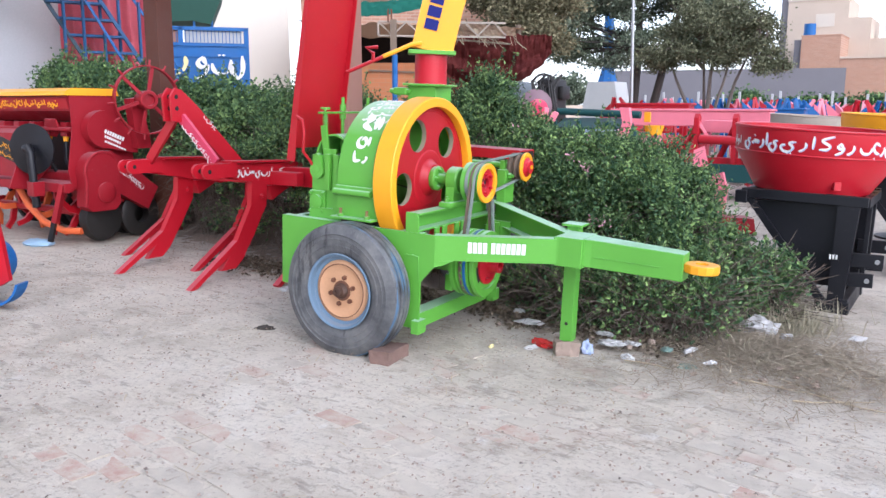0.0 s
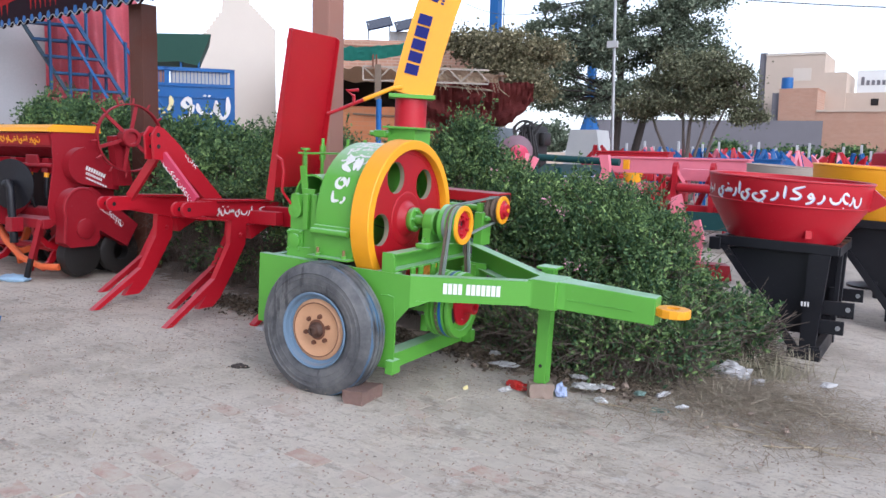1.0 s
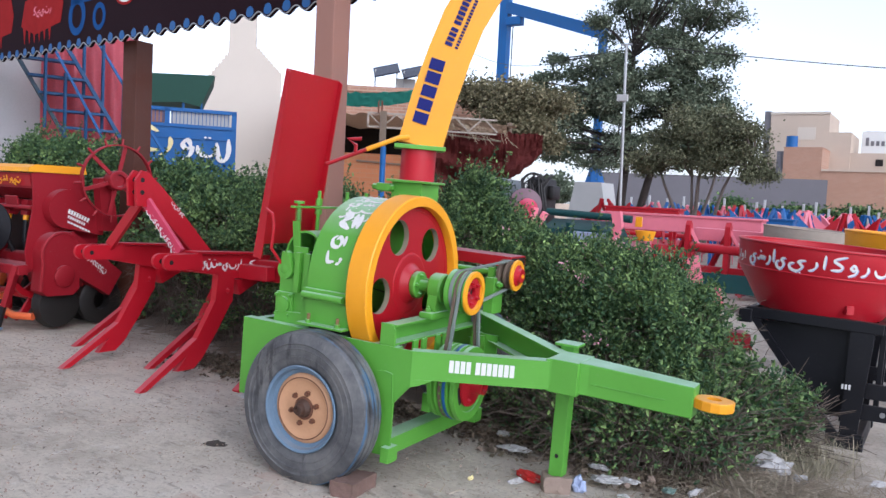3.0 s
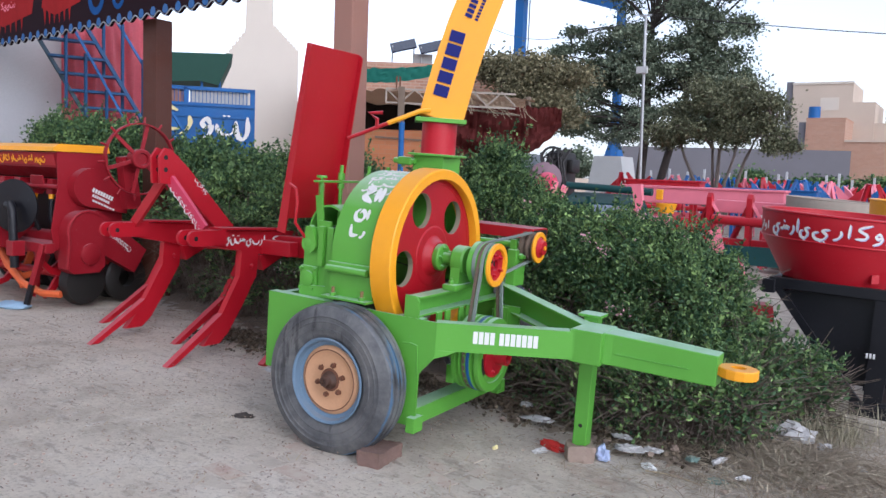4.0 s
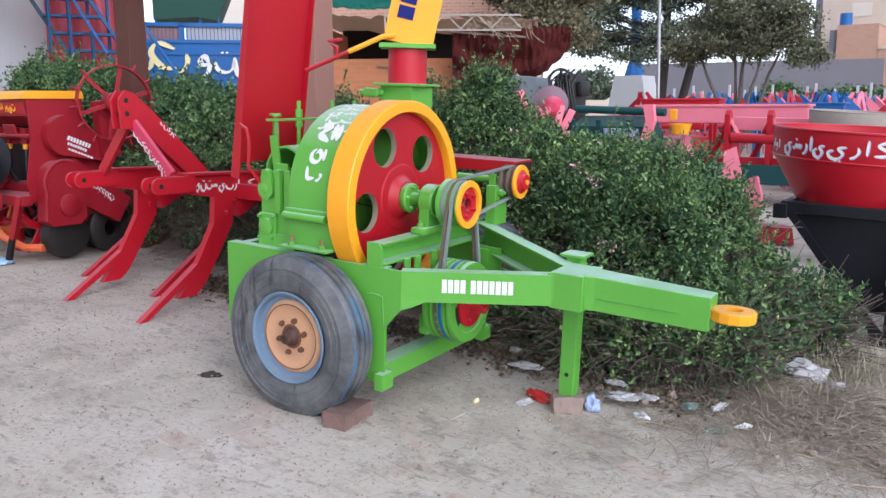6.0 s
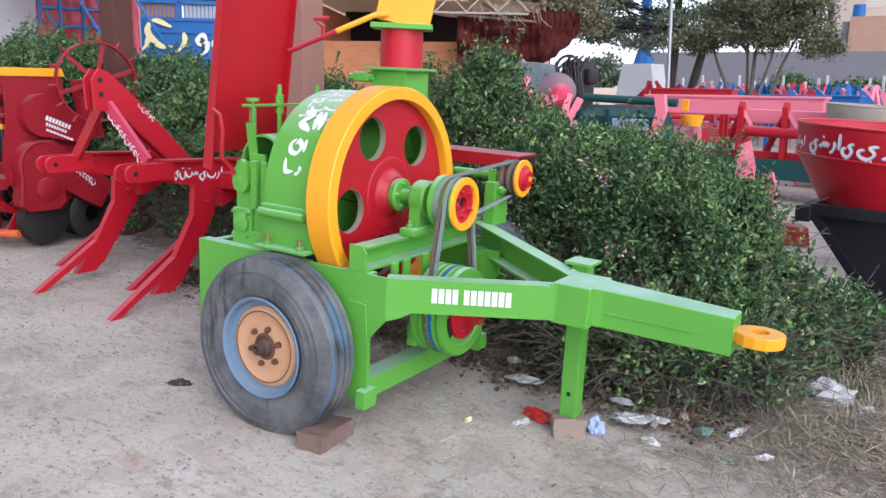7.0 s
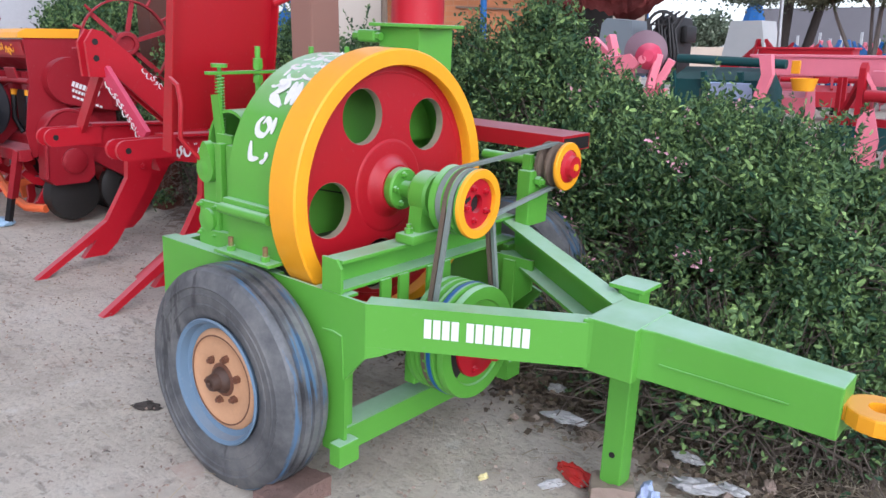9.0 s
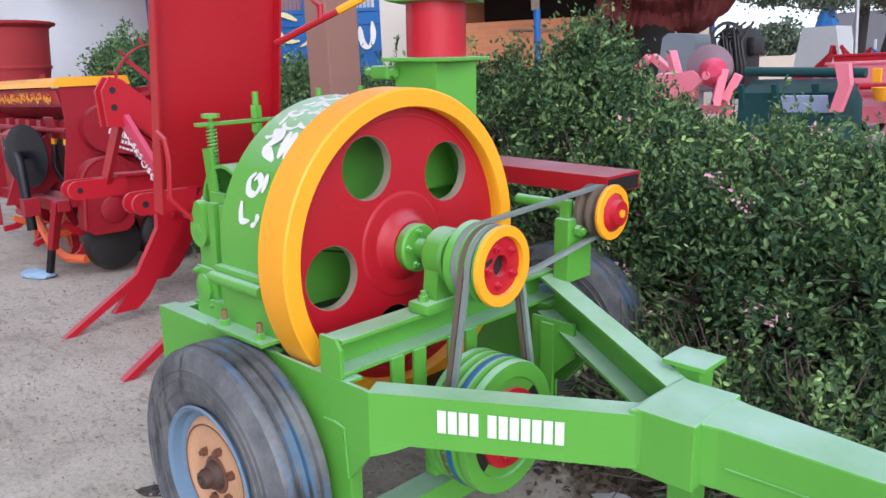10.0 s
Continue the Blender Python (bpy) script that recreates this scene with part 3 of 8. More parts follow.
# ---- trailed chaff cutter ----
def road_wheel(parent, m, label):
    """Wheel with ribbed tyre, steel rim, dished disc, studs and hub; outer side along m's +x."""
    wheel = new("wheel")
    wheel.parent = parent
    wheel.matrix_basis = m @ Matrix.Diagonal((1, 0.978, 0.978, 1))
    tagged(wheel, label)
    side = [(0.222, 0.070), (0.232, 0.080), (0.262, 0.091), (0.276, 0.0935), (0.278, 0.0965), (0.283, 0.0965), (0.285, 0.0945), (0.314, 0.0975), (0.316, 0.1), (0.320, 0.1), (0.322, 0.0972), (0.340, 0.0955), (0.346, 0.100), (0.352, 0.095), (0.378, 0.088), (0.396, 0.076)]
    prof = side + [(0.388, 0.07), (0.388, -0.07)] + [(r, -a) for r, a in side[::-1]]
    part("tyre", lathe(B(), prof, n=72), TYRE, wheel)
    tread = [(0.386, 0.078), (0.398, 0.075), (0.405, 0.064), (0.406, 0.046), (0.394, 0.042), (0.394, 0.034), (0.409, 0.030), (0.410, 0.006), (0.396, 0.003),
             (0.396, -0.003), (0.410, -0.006), (0.409, -0.030), (0.394, -0.034), (0.394, -0.042), (0.406, -0.046), (0.405, -0.064), (0.398, -0.075), (0.386, -0.078)]
    part("tread", lathe(B(), tread, n=72), TREAD, wheel, "grooved tread smeared with blue paint")
    rim = [(0.224, 0.078), (0.232, 0.09), (0.226, 0.096), (0.214, 0.088), (0.206, 0.06), (0.186, 0.05), (0.182, -0.06), (0.2, -0.075), (0.226, -0.09), (0.232, -0.08), (0.205, -0.06), (0.205, 0.05)]
    part("rim", lathe(B(), rim, n=64), RIMBLUE, wheel, "faded blue steel rim")
    disc = [(0.188, 0.03), (0.186, 0.052), (0.176, 0.062), (0.166, 0.066), (0.15, 0.058), (0.128, 0.05), (0.095, 0.05), (0.07, 0.056), (0.05, 0.056), (0.05, 0.04), (0.12, 0.036), (0.178, 0.03)]
    part("disc", lathe(B(), disc, n=56), DISC, wheel, "orange-primed wheel disc")
    part("hub", lathe(B(), [(0.0005, 0.100), (0.014, 0.100), (0.017, 0.112), (0.026, 0.110), (0.031, 0.098), (0.033, 0.084), (0.041, 0.078), (0.046, 0.068), (0.05, 0.06), (0.05, 0.03), (0.0005, 0.03)], n=28, closed=False), HUBRUST, wheel, "rusty greasy axle hub")
    for k in range(6):
        a = k * math.tau / 6 + 0.3
        part("wheel_bolt", hex_bolt(B(), (0.05, 0.083 * math.cos(a), 0.083 * math.sin(a)), (1, 0, 0), 0.0155, 0.015), RUST, wheel, smooth=False)
    part("disc_groove", lathe(B(), [(0.160, 0.0665), (0.163, 0.0675), (0.166, 0.0665), (0.163, 0.0655)], n=56), RUST, wheel)
    part("grease_ring", lathe(B(), [(0.062, 0.0565), (0.06, 0.060), (0.045, 0.062), (0.045, 0.0565)], n=36), RUST, wheel, "rust stain round the hub")
    return wheel


MX, MY = 0.0, 0.65
SY, SZ = -0.03, 1.003      # flywheel shaft, across and up
YN, YF = -0.462, 0.50       # the two side rails


def chaff_cutter():
    t = thing("chaff_cutter", pose(MX, MY, 0, 0, 2.4, 3.0), "green trailed chaff cutter with a red and yellow flywheel", "farm machine")
    out = Matrix.Rotation(radians(-90), 4, "Z")
    road_wheel(t, Matrix.Translation((-0.027, -0.574, 0.366)) @ out, "dusty black ribbed tyre on an orange disc")
    road_wheel(t, Matrix.Translation((-0.01, 1.13, 0.366)) @ Matrix.Rotation(radians(90), 4, "Z"), "dusty black ribbed tyre on an orange disc")
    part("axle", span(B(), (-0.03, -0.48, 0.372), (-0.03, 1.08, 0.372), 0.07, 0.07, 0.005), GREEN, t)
    # side rails: deep plates with a folded top flange, cut back under the drawbar
    for name, y, s in (("side_rail", YN, 1), ("side_rail", YF, -1)):
        bm = B()
        shape = [(-0.62, 0.30), (-0.62, 0.735), (0.50, 0.735), (0.50, 0.56), (0.405, 0.45), (0.405, 0.17), (0.30, 0.17), (0.30, 0.30)] if s > 0 else [(-0.62, 0.30), (-0.62, 0.735), (0.405, 0.735), (0.405, 0.17), (0.30, 0.17), (0.30, 0.30)]
        prism(bm, shape, "y", y - 0.006, y + 0.006)
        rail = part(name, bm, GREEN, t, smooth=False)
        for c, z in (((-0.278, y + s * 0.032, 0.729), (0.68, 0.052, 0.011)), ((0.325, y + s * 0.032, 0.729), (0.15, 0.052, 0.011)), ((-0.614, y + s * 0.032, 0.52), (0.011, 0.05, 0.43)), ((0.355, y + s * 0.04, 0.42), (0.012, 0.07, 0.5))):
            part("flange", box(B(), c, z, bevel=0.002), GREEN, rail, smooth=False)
        bm = B()
        tube(bm, [(0.30, y - s * 0.007, 0.60), (0.35, y - s * 0.008, 0.605), (0.39, y - s * 0.007, 0.598), (0.40, y - s * 0.007, 0.45)], 0.004, 5)
        part("weld_seam", bm, GREEN, t)
        part("front_foot", box(B(), (0.402, y - s * 0.002, 0.188), (0.05, 0.09, 0.08), bevel=0.003), GREEN, t, smooth=False)
    part("rear_crossmember", box(B(), (-0.60, 0.025, 0.66), (0.05, 0.93, 0.12), bevel=0.003), GREEN, t, smooth=False)
    bm = B()
    box(bm, (0.365, 0.025, 0.20), (0.012, 0.95, 0.09))
    box(bm, (0.32, 0.025, 0.24), (0.09, 0.95, 0.012))
    part("lower_crossmember", bm, GREEN, t, smooth=False)
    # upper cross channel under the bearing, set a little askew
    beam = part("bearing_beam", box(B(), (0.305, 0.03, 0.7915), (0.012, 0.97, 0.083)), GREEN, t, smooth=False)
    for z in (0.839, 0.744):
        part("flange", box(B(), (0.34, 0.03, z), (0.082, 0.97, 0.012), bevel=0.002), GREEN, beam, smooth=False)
    part("beam_end_plate", prism(B(), [(0.298, 0.736), (0.298, 0.849), (0.362, 0.849), (0.384, 0.82), (0.384, 0.736)], "y", -0.468, -0.456), GREEN, t, smooth=False)
    # motor mount uprights below the beam
    for y in (-0.26, -0.17, -0.02, 0.06):
        part("mount_upright", box(B(), (0.385, y, 0.66), (0.012, 0.05, 0.17), bevel=0.002), GREEN, t, smooth=False)
    part("gusset_upright", prism(B(), [(0.30, 0.25), (0.36, 0.25), (0.36, 0.50), (0.47, 0.60), (0.47, 0.72), (0.30, 0.72)], "y", 0.36, 0.372, Matrix.Translation((0.1, 0, 0))), GREEN, t, smooth=False)
    part("upright_angle", box(B(), (0.475, 0.345, 0.46), (0.05, 0.012, 0.5)), GREEN, t, smooth=False)
    # drawbar: two arms to a collar, tapered box, eye
    for s, y0 in ((-1, YN - 0.008), (1, YF + 0.008)):
        a, b = Vector((0.495 if s < 0 else 0.395, y0, 0)), Vector((1.17, s * 0.085 + 0.0, 0))
        d = (b - a).normalized()
        inn = Vector((d.y, -d.x, 0)) * s
        rise = 0.10 if s > 0 else 0.0

        def strip(o, z0, z1):
            bm = B()
            p = [(a + inn * o[0], rise), (b + inn * o[0], 0.007), (b + inn * o[1], 0.007), (a + inn * o[1], rise)]
            lo = [bm.verts.new((q.x, q.y, z0 + k)) for q, k in p]
            hi = [bm.verts.new((q.x, q.y, z1 + k)) for q, k in p]
            bm.faces.new(lo), bm.faces.new(hi)
            for i in range(4):
                bm.faces.new((lo[i], lo[(i + 1) % 4], hi[(i + 1) % 4], hi[i]))
            return bm

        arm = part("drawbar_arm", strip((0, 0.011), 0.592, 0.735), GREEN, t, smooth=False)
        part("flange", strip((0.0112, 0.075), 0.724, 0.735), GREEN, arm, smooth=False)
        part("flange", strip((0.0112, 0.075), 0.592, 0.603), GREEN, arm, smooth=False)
        # gusset under the arm at the rail
        bm = B()
        g = [(a, 0.592), (a + d * 0.11, 0.592), (a + d * 0.05, 0.565), (a, 0.55)] if s < 0 else [(a, 0.60), (a + d * 0.24, 0.60), (a + d * 0.1, 0.47), (a, 0.44)]
        lo = [bm.verts.new((q.x, q.y, z)) for q, z in g]
        hi = [bm.verts.new((q.x + inn.x * 0.011, q.y + inn.y * 0.011, z)) for q, z in g]
        bm.faces.new(lo), bm.faces.new(hi)
        for i in range(4):
            bm.faces.new((lo[i], lo[(i + 1) % 4], hi[(i + 1) % 4], hi[i]))
        part("gusset", bm, GREEN, t, smooth=False)
        if s < 0:
            # two groups of plain white bars on the near arm
            m = facing(a + d * 0.188 + Vector((0, 0, 0.642)) - inn * 0.0005, d, (0, 0, 1))
            for k in range(11):
                x = k * 0.0285 + (0.018 if k > 3 else 0)
                part("painted_bar", bars(B(), [0.0225], 0, 0.062, m @ Matrix.Translation((x, 0, 0))), WHITE, t, "plain white painted bar", smooth=False)
    bm = B()
    sec = [(1.07, 0.135, 0.61, 0.754), (1.20, 0.105, 0.597, 0.756), (1.28, 0.085, 0.596, 0.754), (1.785, 0.062, 0.585, 0.735)]
    rings = [[bm.verts.new((x, y, z)) for y, z in ((-w, z0), (w, z0), (w, z1), (-w, z1))] for x, w, z0, z1 in sec]
    for p, q in zip(rings, rings[1:]):
        for k in range(4):
            bm.faces.new((p[k], p[(k + 1) % 4], q[(k + 1) % 4], q[k]))
    bm.faces.new(rings[0]), bm.faces.new(rings[-1])
    bmesh.ops.bevel(bm, geom=list(bm.edges), offset=0.006, segments=2, profile=0.5, affect="EDGES")
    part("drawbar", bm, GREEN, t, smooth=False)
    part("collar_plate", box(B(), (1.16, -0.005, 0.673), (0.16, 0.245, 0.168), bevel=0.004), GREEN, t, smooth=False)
    bm = B()
    tube(bm, [(1.30, -0.087, 0.658), (1.5, -0.079, 0.655), (1.66, -0.0725, 0.652)], 0.003, 5)
    part("weld_seam", bm, GREEN, t)
    bm = plate_ring(B(), 0.088, [(0, 0, 0.034)], -0.024, 0.024, 14)
    bmesh.ops.transform(bm, matrix=Matrix.Translation((1.868, 0, 0.662)) @ Matrix.Rotation(radians(90), 4, "Y") @ Matrix.Diagonal((1, 1.0, 1.05, 1)), verts=bm.verts)
    sharp = [e for e in bm.edges if e.calc_length() > 0.02 and len(e.link_faces) == 2 and e.calc_face_angle() > 1.2]
    bmesh.ops.bevel(bm, geom=sharp, offset=0.007, segments=2, profile=0.6, affect="EDGES")
    box(bm, (1.795, 0, 0.662), (0.05, 0.09, 0.046), bevel=0.008)
    part("towing_eye", bm, YELLOW, t, "yellow towing eye", smooth=False)
    # prop stand on the far side of the collar
    bm = box(B(), (1.075, 0.19, 0.42), (0.078, 0.078, 0.72), bevel=0.005)
    part("prop_stand", bm, GREEN, t, smooth=False)
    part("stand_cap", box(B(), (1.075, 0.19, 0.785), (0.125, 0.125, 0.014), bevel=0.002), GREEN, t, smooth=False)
    # black disc on the post face draws the shade of a hole
    part("stand_hole", rod(B(), (1.075, 0.152, 0.18), (1.075, 0.149, 0.18), 0.011), GREASE_SHADE, t)
    # flywheel: deep rim, recessed web with five holes, boss
    fx = 0.225
    fly = new("flywheel")
    fly.parent = t
    fly.matrix_basis = Matrix.Translation((fx, SY, SZ))
    tagged(fly, "red cast flywheel with a yellow rim")
    R = 0.490
    part("rim", lathe(B(), [(R - 0.006, 0.0), (R, -0.006), (R, -0.124), (R - 0.008, -0.132), (0.440, -0.132), (0.436, -0.06), (0.430, -0.010), (0.435, 0.0)], n=96), YELLOW, fly, "yellow flywheel rim")
    holes = [(0.292 * math.cos(radians(a)), 0.292 * math.sin(radians(a)), 0.098) for a in (46, 118, 190, 262, 334)]
    part("web", plate_ring(B(), 0.438, holes, -0.078, -0.048, 72), RED, fly, "red flywheel web with five round holes")
    for cy, cz, r in holes:
        bm = lathe(B(), [(r + 0.0005, -0.05), (r + 0.0005, -0.08), (r - 0.002, -0.08), (r - 0.002, -0.05)], n=32)
        bmesh.ops.translate(bm, verts=bm.verts, vec=(0, cy, cz))
        part("hole_lip", bm, LIP, fly, "bare grey cast edge")
    part("web_ridge", lathe(B(), [(0.172, -0.049), (0.166, -0.044), (0.158, -0.043), (0.112, -0.043), (0.112, -0.049)], n=64), RED, fly)
    part("web_ring", lathe(B(), [(0.412, -0.049), (0.409, -0.0462), (0.403, -0.0462), (0.400, -0.049)], n=72), RED, fly)
    part("boss", lathe(B(), [(0.118, -0.044), (0.104, -0.036), (0.092, -0.014), (0.082, -0.004), (0.03, -0.004), (0.03, -0.048)], n=40), RED, fly)
    part("clamp_flange", lathe(B(), [(0.072, -0.006), (0.076, 0.0), (0.076, 0.026), (0.07, 0.032), (0.03, 0.032), (0.03, -0.006)], n=36), GREEN, fly, "green clamp flange")
    for k in range(5):
        a = k * math.tau / 5 + 0.5
        part("flange_bolt", hex_bolt(B(), (0.031, 0.054 * math.cos(a), 0.054 * math.sin(a)), (1, 0, 0), 0.0115, 0.012), GREEN, fly, smooth=False)
    part("shaft", rod(B(), (-0.42, 0, 0), (0.33, 0, 0), 0.031, n=24), GREEN, fly)
    # plummer block on the beam
    bm = B()
    lathe(bm, [(0.075, -0.04), (0.082, -0.03), (0.082, 0.03), (0.075, 0.04), (0.03, 0.042), (0.03, -0.042)], Matrix.Translation((0.375, SY, SZ)), 36)
    prism(bm, [(SY - 0.085, 0.87), (SY + 0.085, 0.87), (SY + 0.07, SZ), (SY - 0.07, SZ)], "x", 0.347, 0.403)
    box(bm, (0.375, SY, 0.863), (0.085, 0.27, 0.036), bevel=0.01)
    block = part("plummer_block", bm, GREEN, t, "green bearing block")
    for s in (-1, 1):
        part("hold_down_bolt", hex_bolt(B(), (0.375, SY + s * 0.108, 0.879), (0, 0, 1), 0.016, 0.02), GREEN, block, smooth=False)
    # main pulley with yellow face ring
    p = new("main_pulley")
    p.parent = t
    p.matrix_basis = Matrix.Translation((0.525, SY, SZ))
    groove = [(0.116, 0.058), (0.116, 0.046), (0.094, 0.036), (0.116, 0.024), (0.116, 0.016), (0.094, 0.006), (0.116, -0.006), (0.116, -0.014), (0.094, -0.024), (0.116, -0.036), (0.118, -0.06)]
    part("sheave", lathe(B(), groove + [(0.088, -0.06), (0.088, 0.048)], n=56), GREEN, p, "green grooved belt pulley")
    part("face_ring", lathe(B(), [(0.119, 0.056), (0.119, 0.064), (0.116, 0.069), (0.088, 0.069), (0.085, 0.06), (0.085, 0.05)], n=56), YELLOW, p, "yellow ring on the pulley face")
    part("centre", plate_ring(B(), 0.086, [(0, 0, 0.032)], 0.03, 0.054, 48), RED_B, p, "red pulley centre")
    part("bore", rod(B(), (-0.02, 0, 0), (0.034, 0, 0), 0.034), GREASE_SHADE, p)
    # black slip on the pulley face draws the keyway's shade
    part("keyway", box(B(), (0.0545, -0.05, 0.02), (0.002, 0.03, 0.013), (24, 0, 0)), GREASE_SHADE, p, smooth=False)
    for k in range(5):
        a = k * math.tau / 5 + 0.7
        part("pulley_bolt", hex_bolt(B(), (0.053, 0.058 * math.cos(a), 0.058 * math.sin(a)), (1, 0, 0), 0.0125, 0.012), RED_B, p, smooth=False)
    # small pulley for the feed drive
    q = new("feed_pulley")
    q.parent = t
    q.matrix_basis = Matrix.Translation((0.505, 0.585, 1.06))
    part("sheave", lathe(B(), [(0.088, 0.05), (0.088, 0.036), (0.066, 0.022), (0.088, 0.008), (0.088, 0.0), (0.066, -0.014), (0.088, -0.03), (0.088, -0.044), (0.02, -0.044), (0.02, 0.05)], n=48), BELT_OLD, q, "bare dark grooved sheave")
    part("face_ring", lathe(B(), [(0.094, 0.046), (0.095, 0.056), (0.092, 0.061), (0.066, 0.061), (0.064, 0.046)], n=48), YELLOW, q, "yellow ring on the pulley face")
    part("centre", lathe(B(), [(0.066, 0.05), (0.062, 0.062), (0.046, 0.07), (0.042, 0.088), (0.0005, 0.09), (0.0005, 0.05)], n=40, closed=False), RED_B, q, "red pulley centre")
    part("end_cap", rod(B(), (0.088, 0, 0), (0.096, 0, 0), 0.014), YELLOW, q)
    part("feed_shaft", rod(B(), (-0.35, 0, 0), (-0.03, 0, 0), 0.02), GREEN, q)
    bm = B()
    box(bm, (0.44, 0.53, 0.93), (0.06, 0.14, 0.22), bevel=0.004)
    box(bm, (0.43, 0.50, 1.03), (0.035, 0.03, 0.14))
    part("feed_bearing_bracket", bm, GREEN, t, smooth=False)
    part("bracket_bolt", hex_bolt(B(), (0.475, 0.50, 1.0), (1, 0, 0), 0.02, 0.02), GREEN, t, smooth=False)
    # lower driven pulley, four grooves, red hub
    lp = new("input_pulley")
    lp.parent = t
    lp.matrix_basis = Matrix.Translation((0.55, -0.03, 0.515))
    prof = [(0.2, 0.07), (0.203, 0.06), (0.203, 0.05)]
    for k in range(4):
        z = 0.046 - k * 0.032
        prof += [(0.203, z), (0.182, z - 0.009), (0.203, z - 0.02)]
    prof += [(0.203, -0.09), (0.09, -0.09), (0.09, 0.056), (0.15, 0.064), (0.155, 0.07)]
    part("sheave", lathe(B(), prof, n=72), GREEN, lp, "green four-groove pulley")
    bm = B()
    for k in range(3):
        a = k * math.tau / 3 + 0.55
        m = Matrix.Rotation(a, 4, "X")
        prism(bm, [(-0.055, 0.03), (0.055, 0.03), (0.095, 0.155), (-0.095, 0.155)], "x", 0.035, 0.058, m)
    part("spoke_web", bm, GREEN, lp, smooth=False)
    # black slot pieces laid on the web draw the shade of its openings
    for mid in (0.35, 3.5):
        bm = B()
        slot = [(q * math.cos(mid + a), q * math.sin(mid + a)) for q, aa in ((0.152, np.linspace(-0.36, 0.36, 9)), (0.124, np.linspace(0.36, -0.36, 9))) for a in aa]
        part("web_opening", prism(bm, slot, "x", 0.05, 0.0665), GREASE_SHADE, lp, "black slot piece drawn for the shaded web opening", smooth=False)
    part("hub", lathe(B(), [(0.122, 0.058), (0.122, 0.074), (0.06, 0.078), (0.048, 0.085), (0.045, 0.15), (0.03, 0.152), (0.028, 0.1), (0.0005, 0.1), (0.0005, 0.03), (0.1, 0.03)], n=40, closed=False), RED_B, lp, "red pulley hub")
    for k in range(3):
        a = k * math.tau / 3 + 0.2
        part("hub_bolt", hex_bolt(B(), (0.075, 0.092 * math.cos(a), 0.092 * math.sin(a)), (1, 0, 0), 0.013, 0.01), RED_B, lp, smooth=False)
    part("splash", lathe(B(), [(0.204, 0.018), (0.2055, 0.014), (0.2055, 0.004), (0.204, 0.0)], n=72), BLUE, lp, "blue paint on a groove")
    part("input_shaft", rod(B(), (-0.5, 0, 0), (0.04, 0, 0), 0.028), GREEN, lp)
    bm = B()
    box(bm, (0.45, -0.045, 0.50), (0.06, 0.17, 0.12), bevel=0.01)
    box(bm, (0.43, -0.045, 0.40), (0.05, 0.26, 0.1), bevel=0.004)
    part("input_bearing", bm, GREEN, t)

    def belt(c0, r0, c1, r1, x, w, mat, label):
        """A V-belt strand pair: straight run between two wheels and the wraps, cut through as one flat loop."""
        (y0, z0), (y1, z1) = c0, c1
        dy, dz = y1 - y0, z1 - z0
        L = math.hypot(dy, dz)
        base = math.atan2(dz, dy)
        off = math.acos((r0 - r1) / L)
        pts = []
        for k in range(17):
            a = base + off + (math.tau - 2 * off) * k / 16
            pts.append((y0 + r0 * math.cos(a), z0 + r0 * math.sin(a)))
        for k in range(17):
            a = base - off + 2 * off * k / 16
            pts.append((y1 + r1 * math.cos(a), z1 + r1 * math.sin(a)))
        bm = B()
        n = len(pts)
        rows = []
        for i, (y, z) in enumerate(pts):
            py, pz = pts[i - 1]
            ny, nz = pts[(i + 1) % n]
            ty, tz = ny - py, nz - pz
            q = math.hypot(ty, tz)
            oy, oz = tz / q * 0.012, -ty / q * 0.012
            rows.append([bm.verts.new(v) for v in ((x - w / 2, y, z), (x + w / 2, y, z), (x + w * 0.36, y - oy, z - oz), (x - w * 0.36, y - oy, z - oz))])
        for i in range(n):
            p, q = rows[i], rows[(i + 1) % n]
            for k in range(4):
                bm.faces.new((p[k], p[(k + 1) % 4], q[(k + 1) % 4], q[k]))
        part("drive_belt", bm, mat, t, label)

    belt((SY, SZ), 0.117, (-0.03, 0.515), 0.204, 0.557, 0.018, BELT, "grey green-dusted V-belt")
    belt((SY, SZ), 0.117, (-0.03, 0.515), 0.204, 0.534, 0.018, BELT_OLD, "worn brown V-belt")
    belt((SY, SZ), 0.117, (0.585, 1.06), 0.09, 0.505, 0.022, BELT, "dark V-belt to the feed pulley")
    # blade housing: half-round drum over a splayed base
    bm = B()
    x0, x1 = -0.20, 0.085
    r = 0.455
    DY = 0.0
    arc = [(DY + r * math.cos(a), SZ + r * math.sin(a)) for a in np.linspace(0, math.pi, 33)]
    body = arc + [(DY - r, 0.93), (DY - r + 0.02, 0.78), (DY + r, 0.78)]
    prism(bm, body, "x", x0, -0.045)
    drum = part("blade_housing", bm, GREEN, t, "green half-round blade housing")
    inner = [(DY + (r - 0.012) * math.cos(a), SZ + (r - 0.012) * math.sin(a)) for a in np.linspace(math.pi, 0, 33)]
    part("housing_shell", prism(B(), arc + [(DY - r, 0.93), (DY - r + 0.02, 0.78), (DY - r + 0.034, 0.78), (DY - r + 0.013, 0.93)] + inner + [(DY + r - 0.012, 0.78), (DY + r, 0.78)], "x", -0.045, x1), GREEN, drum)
    part("housing_rim", lathe(B(), [(r + 0.012, 0.087), (r + 0.012, 0.075), (r - 0.01, 0.075), (r - 0.01, 0.087)], Matrix.Translation((0, DY, SZ)), 72), GREEN, drum)
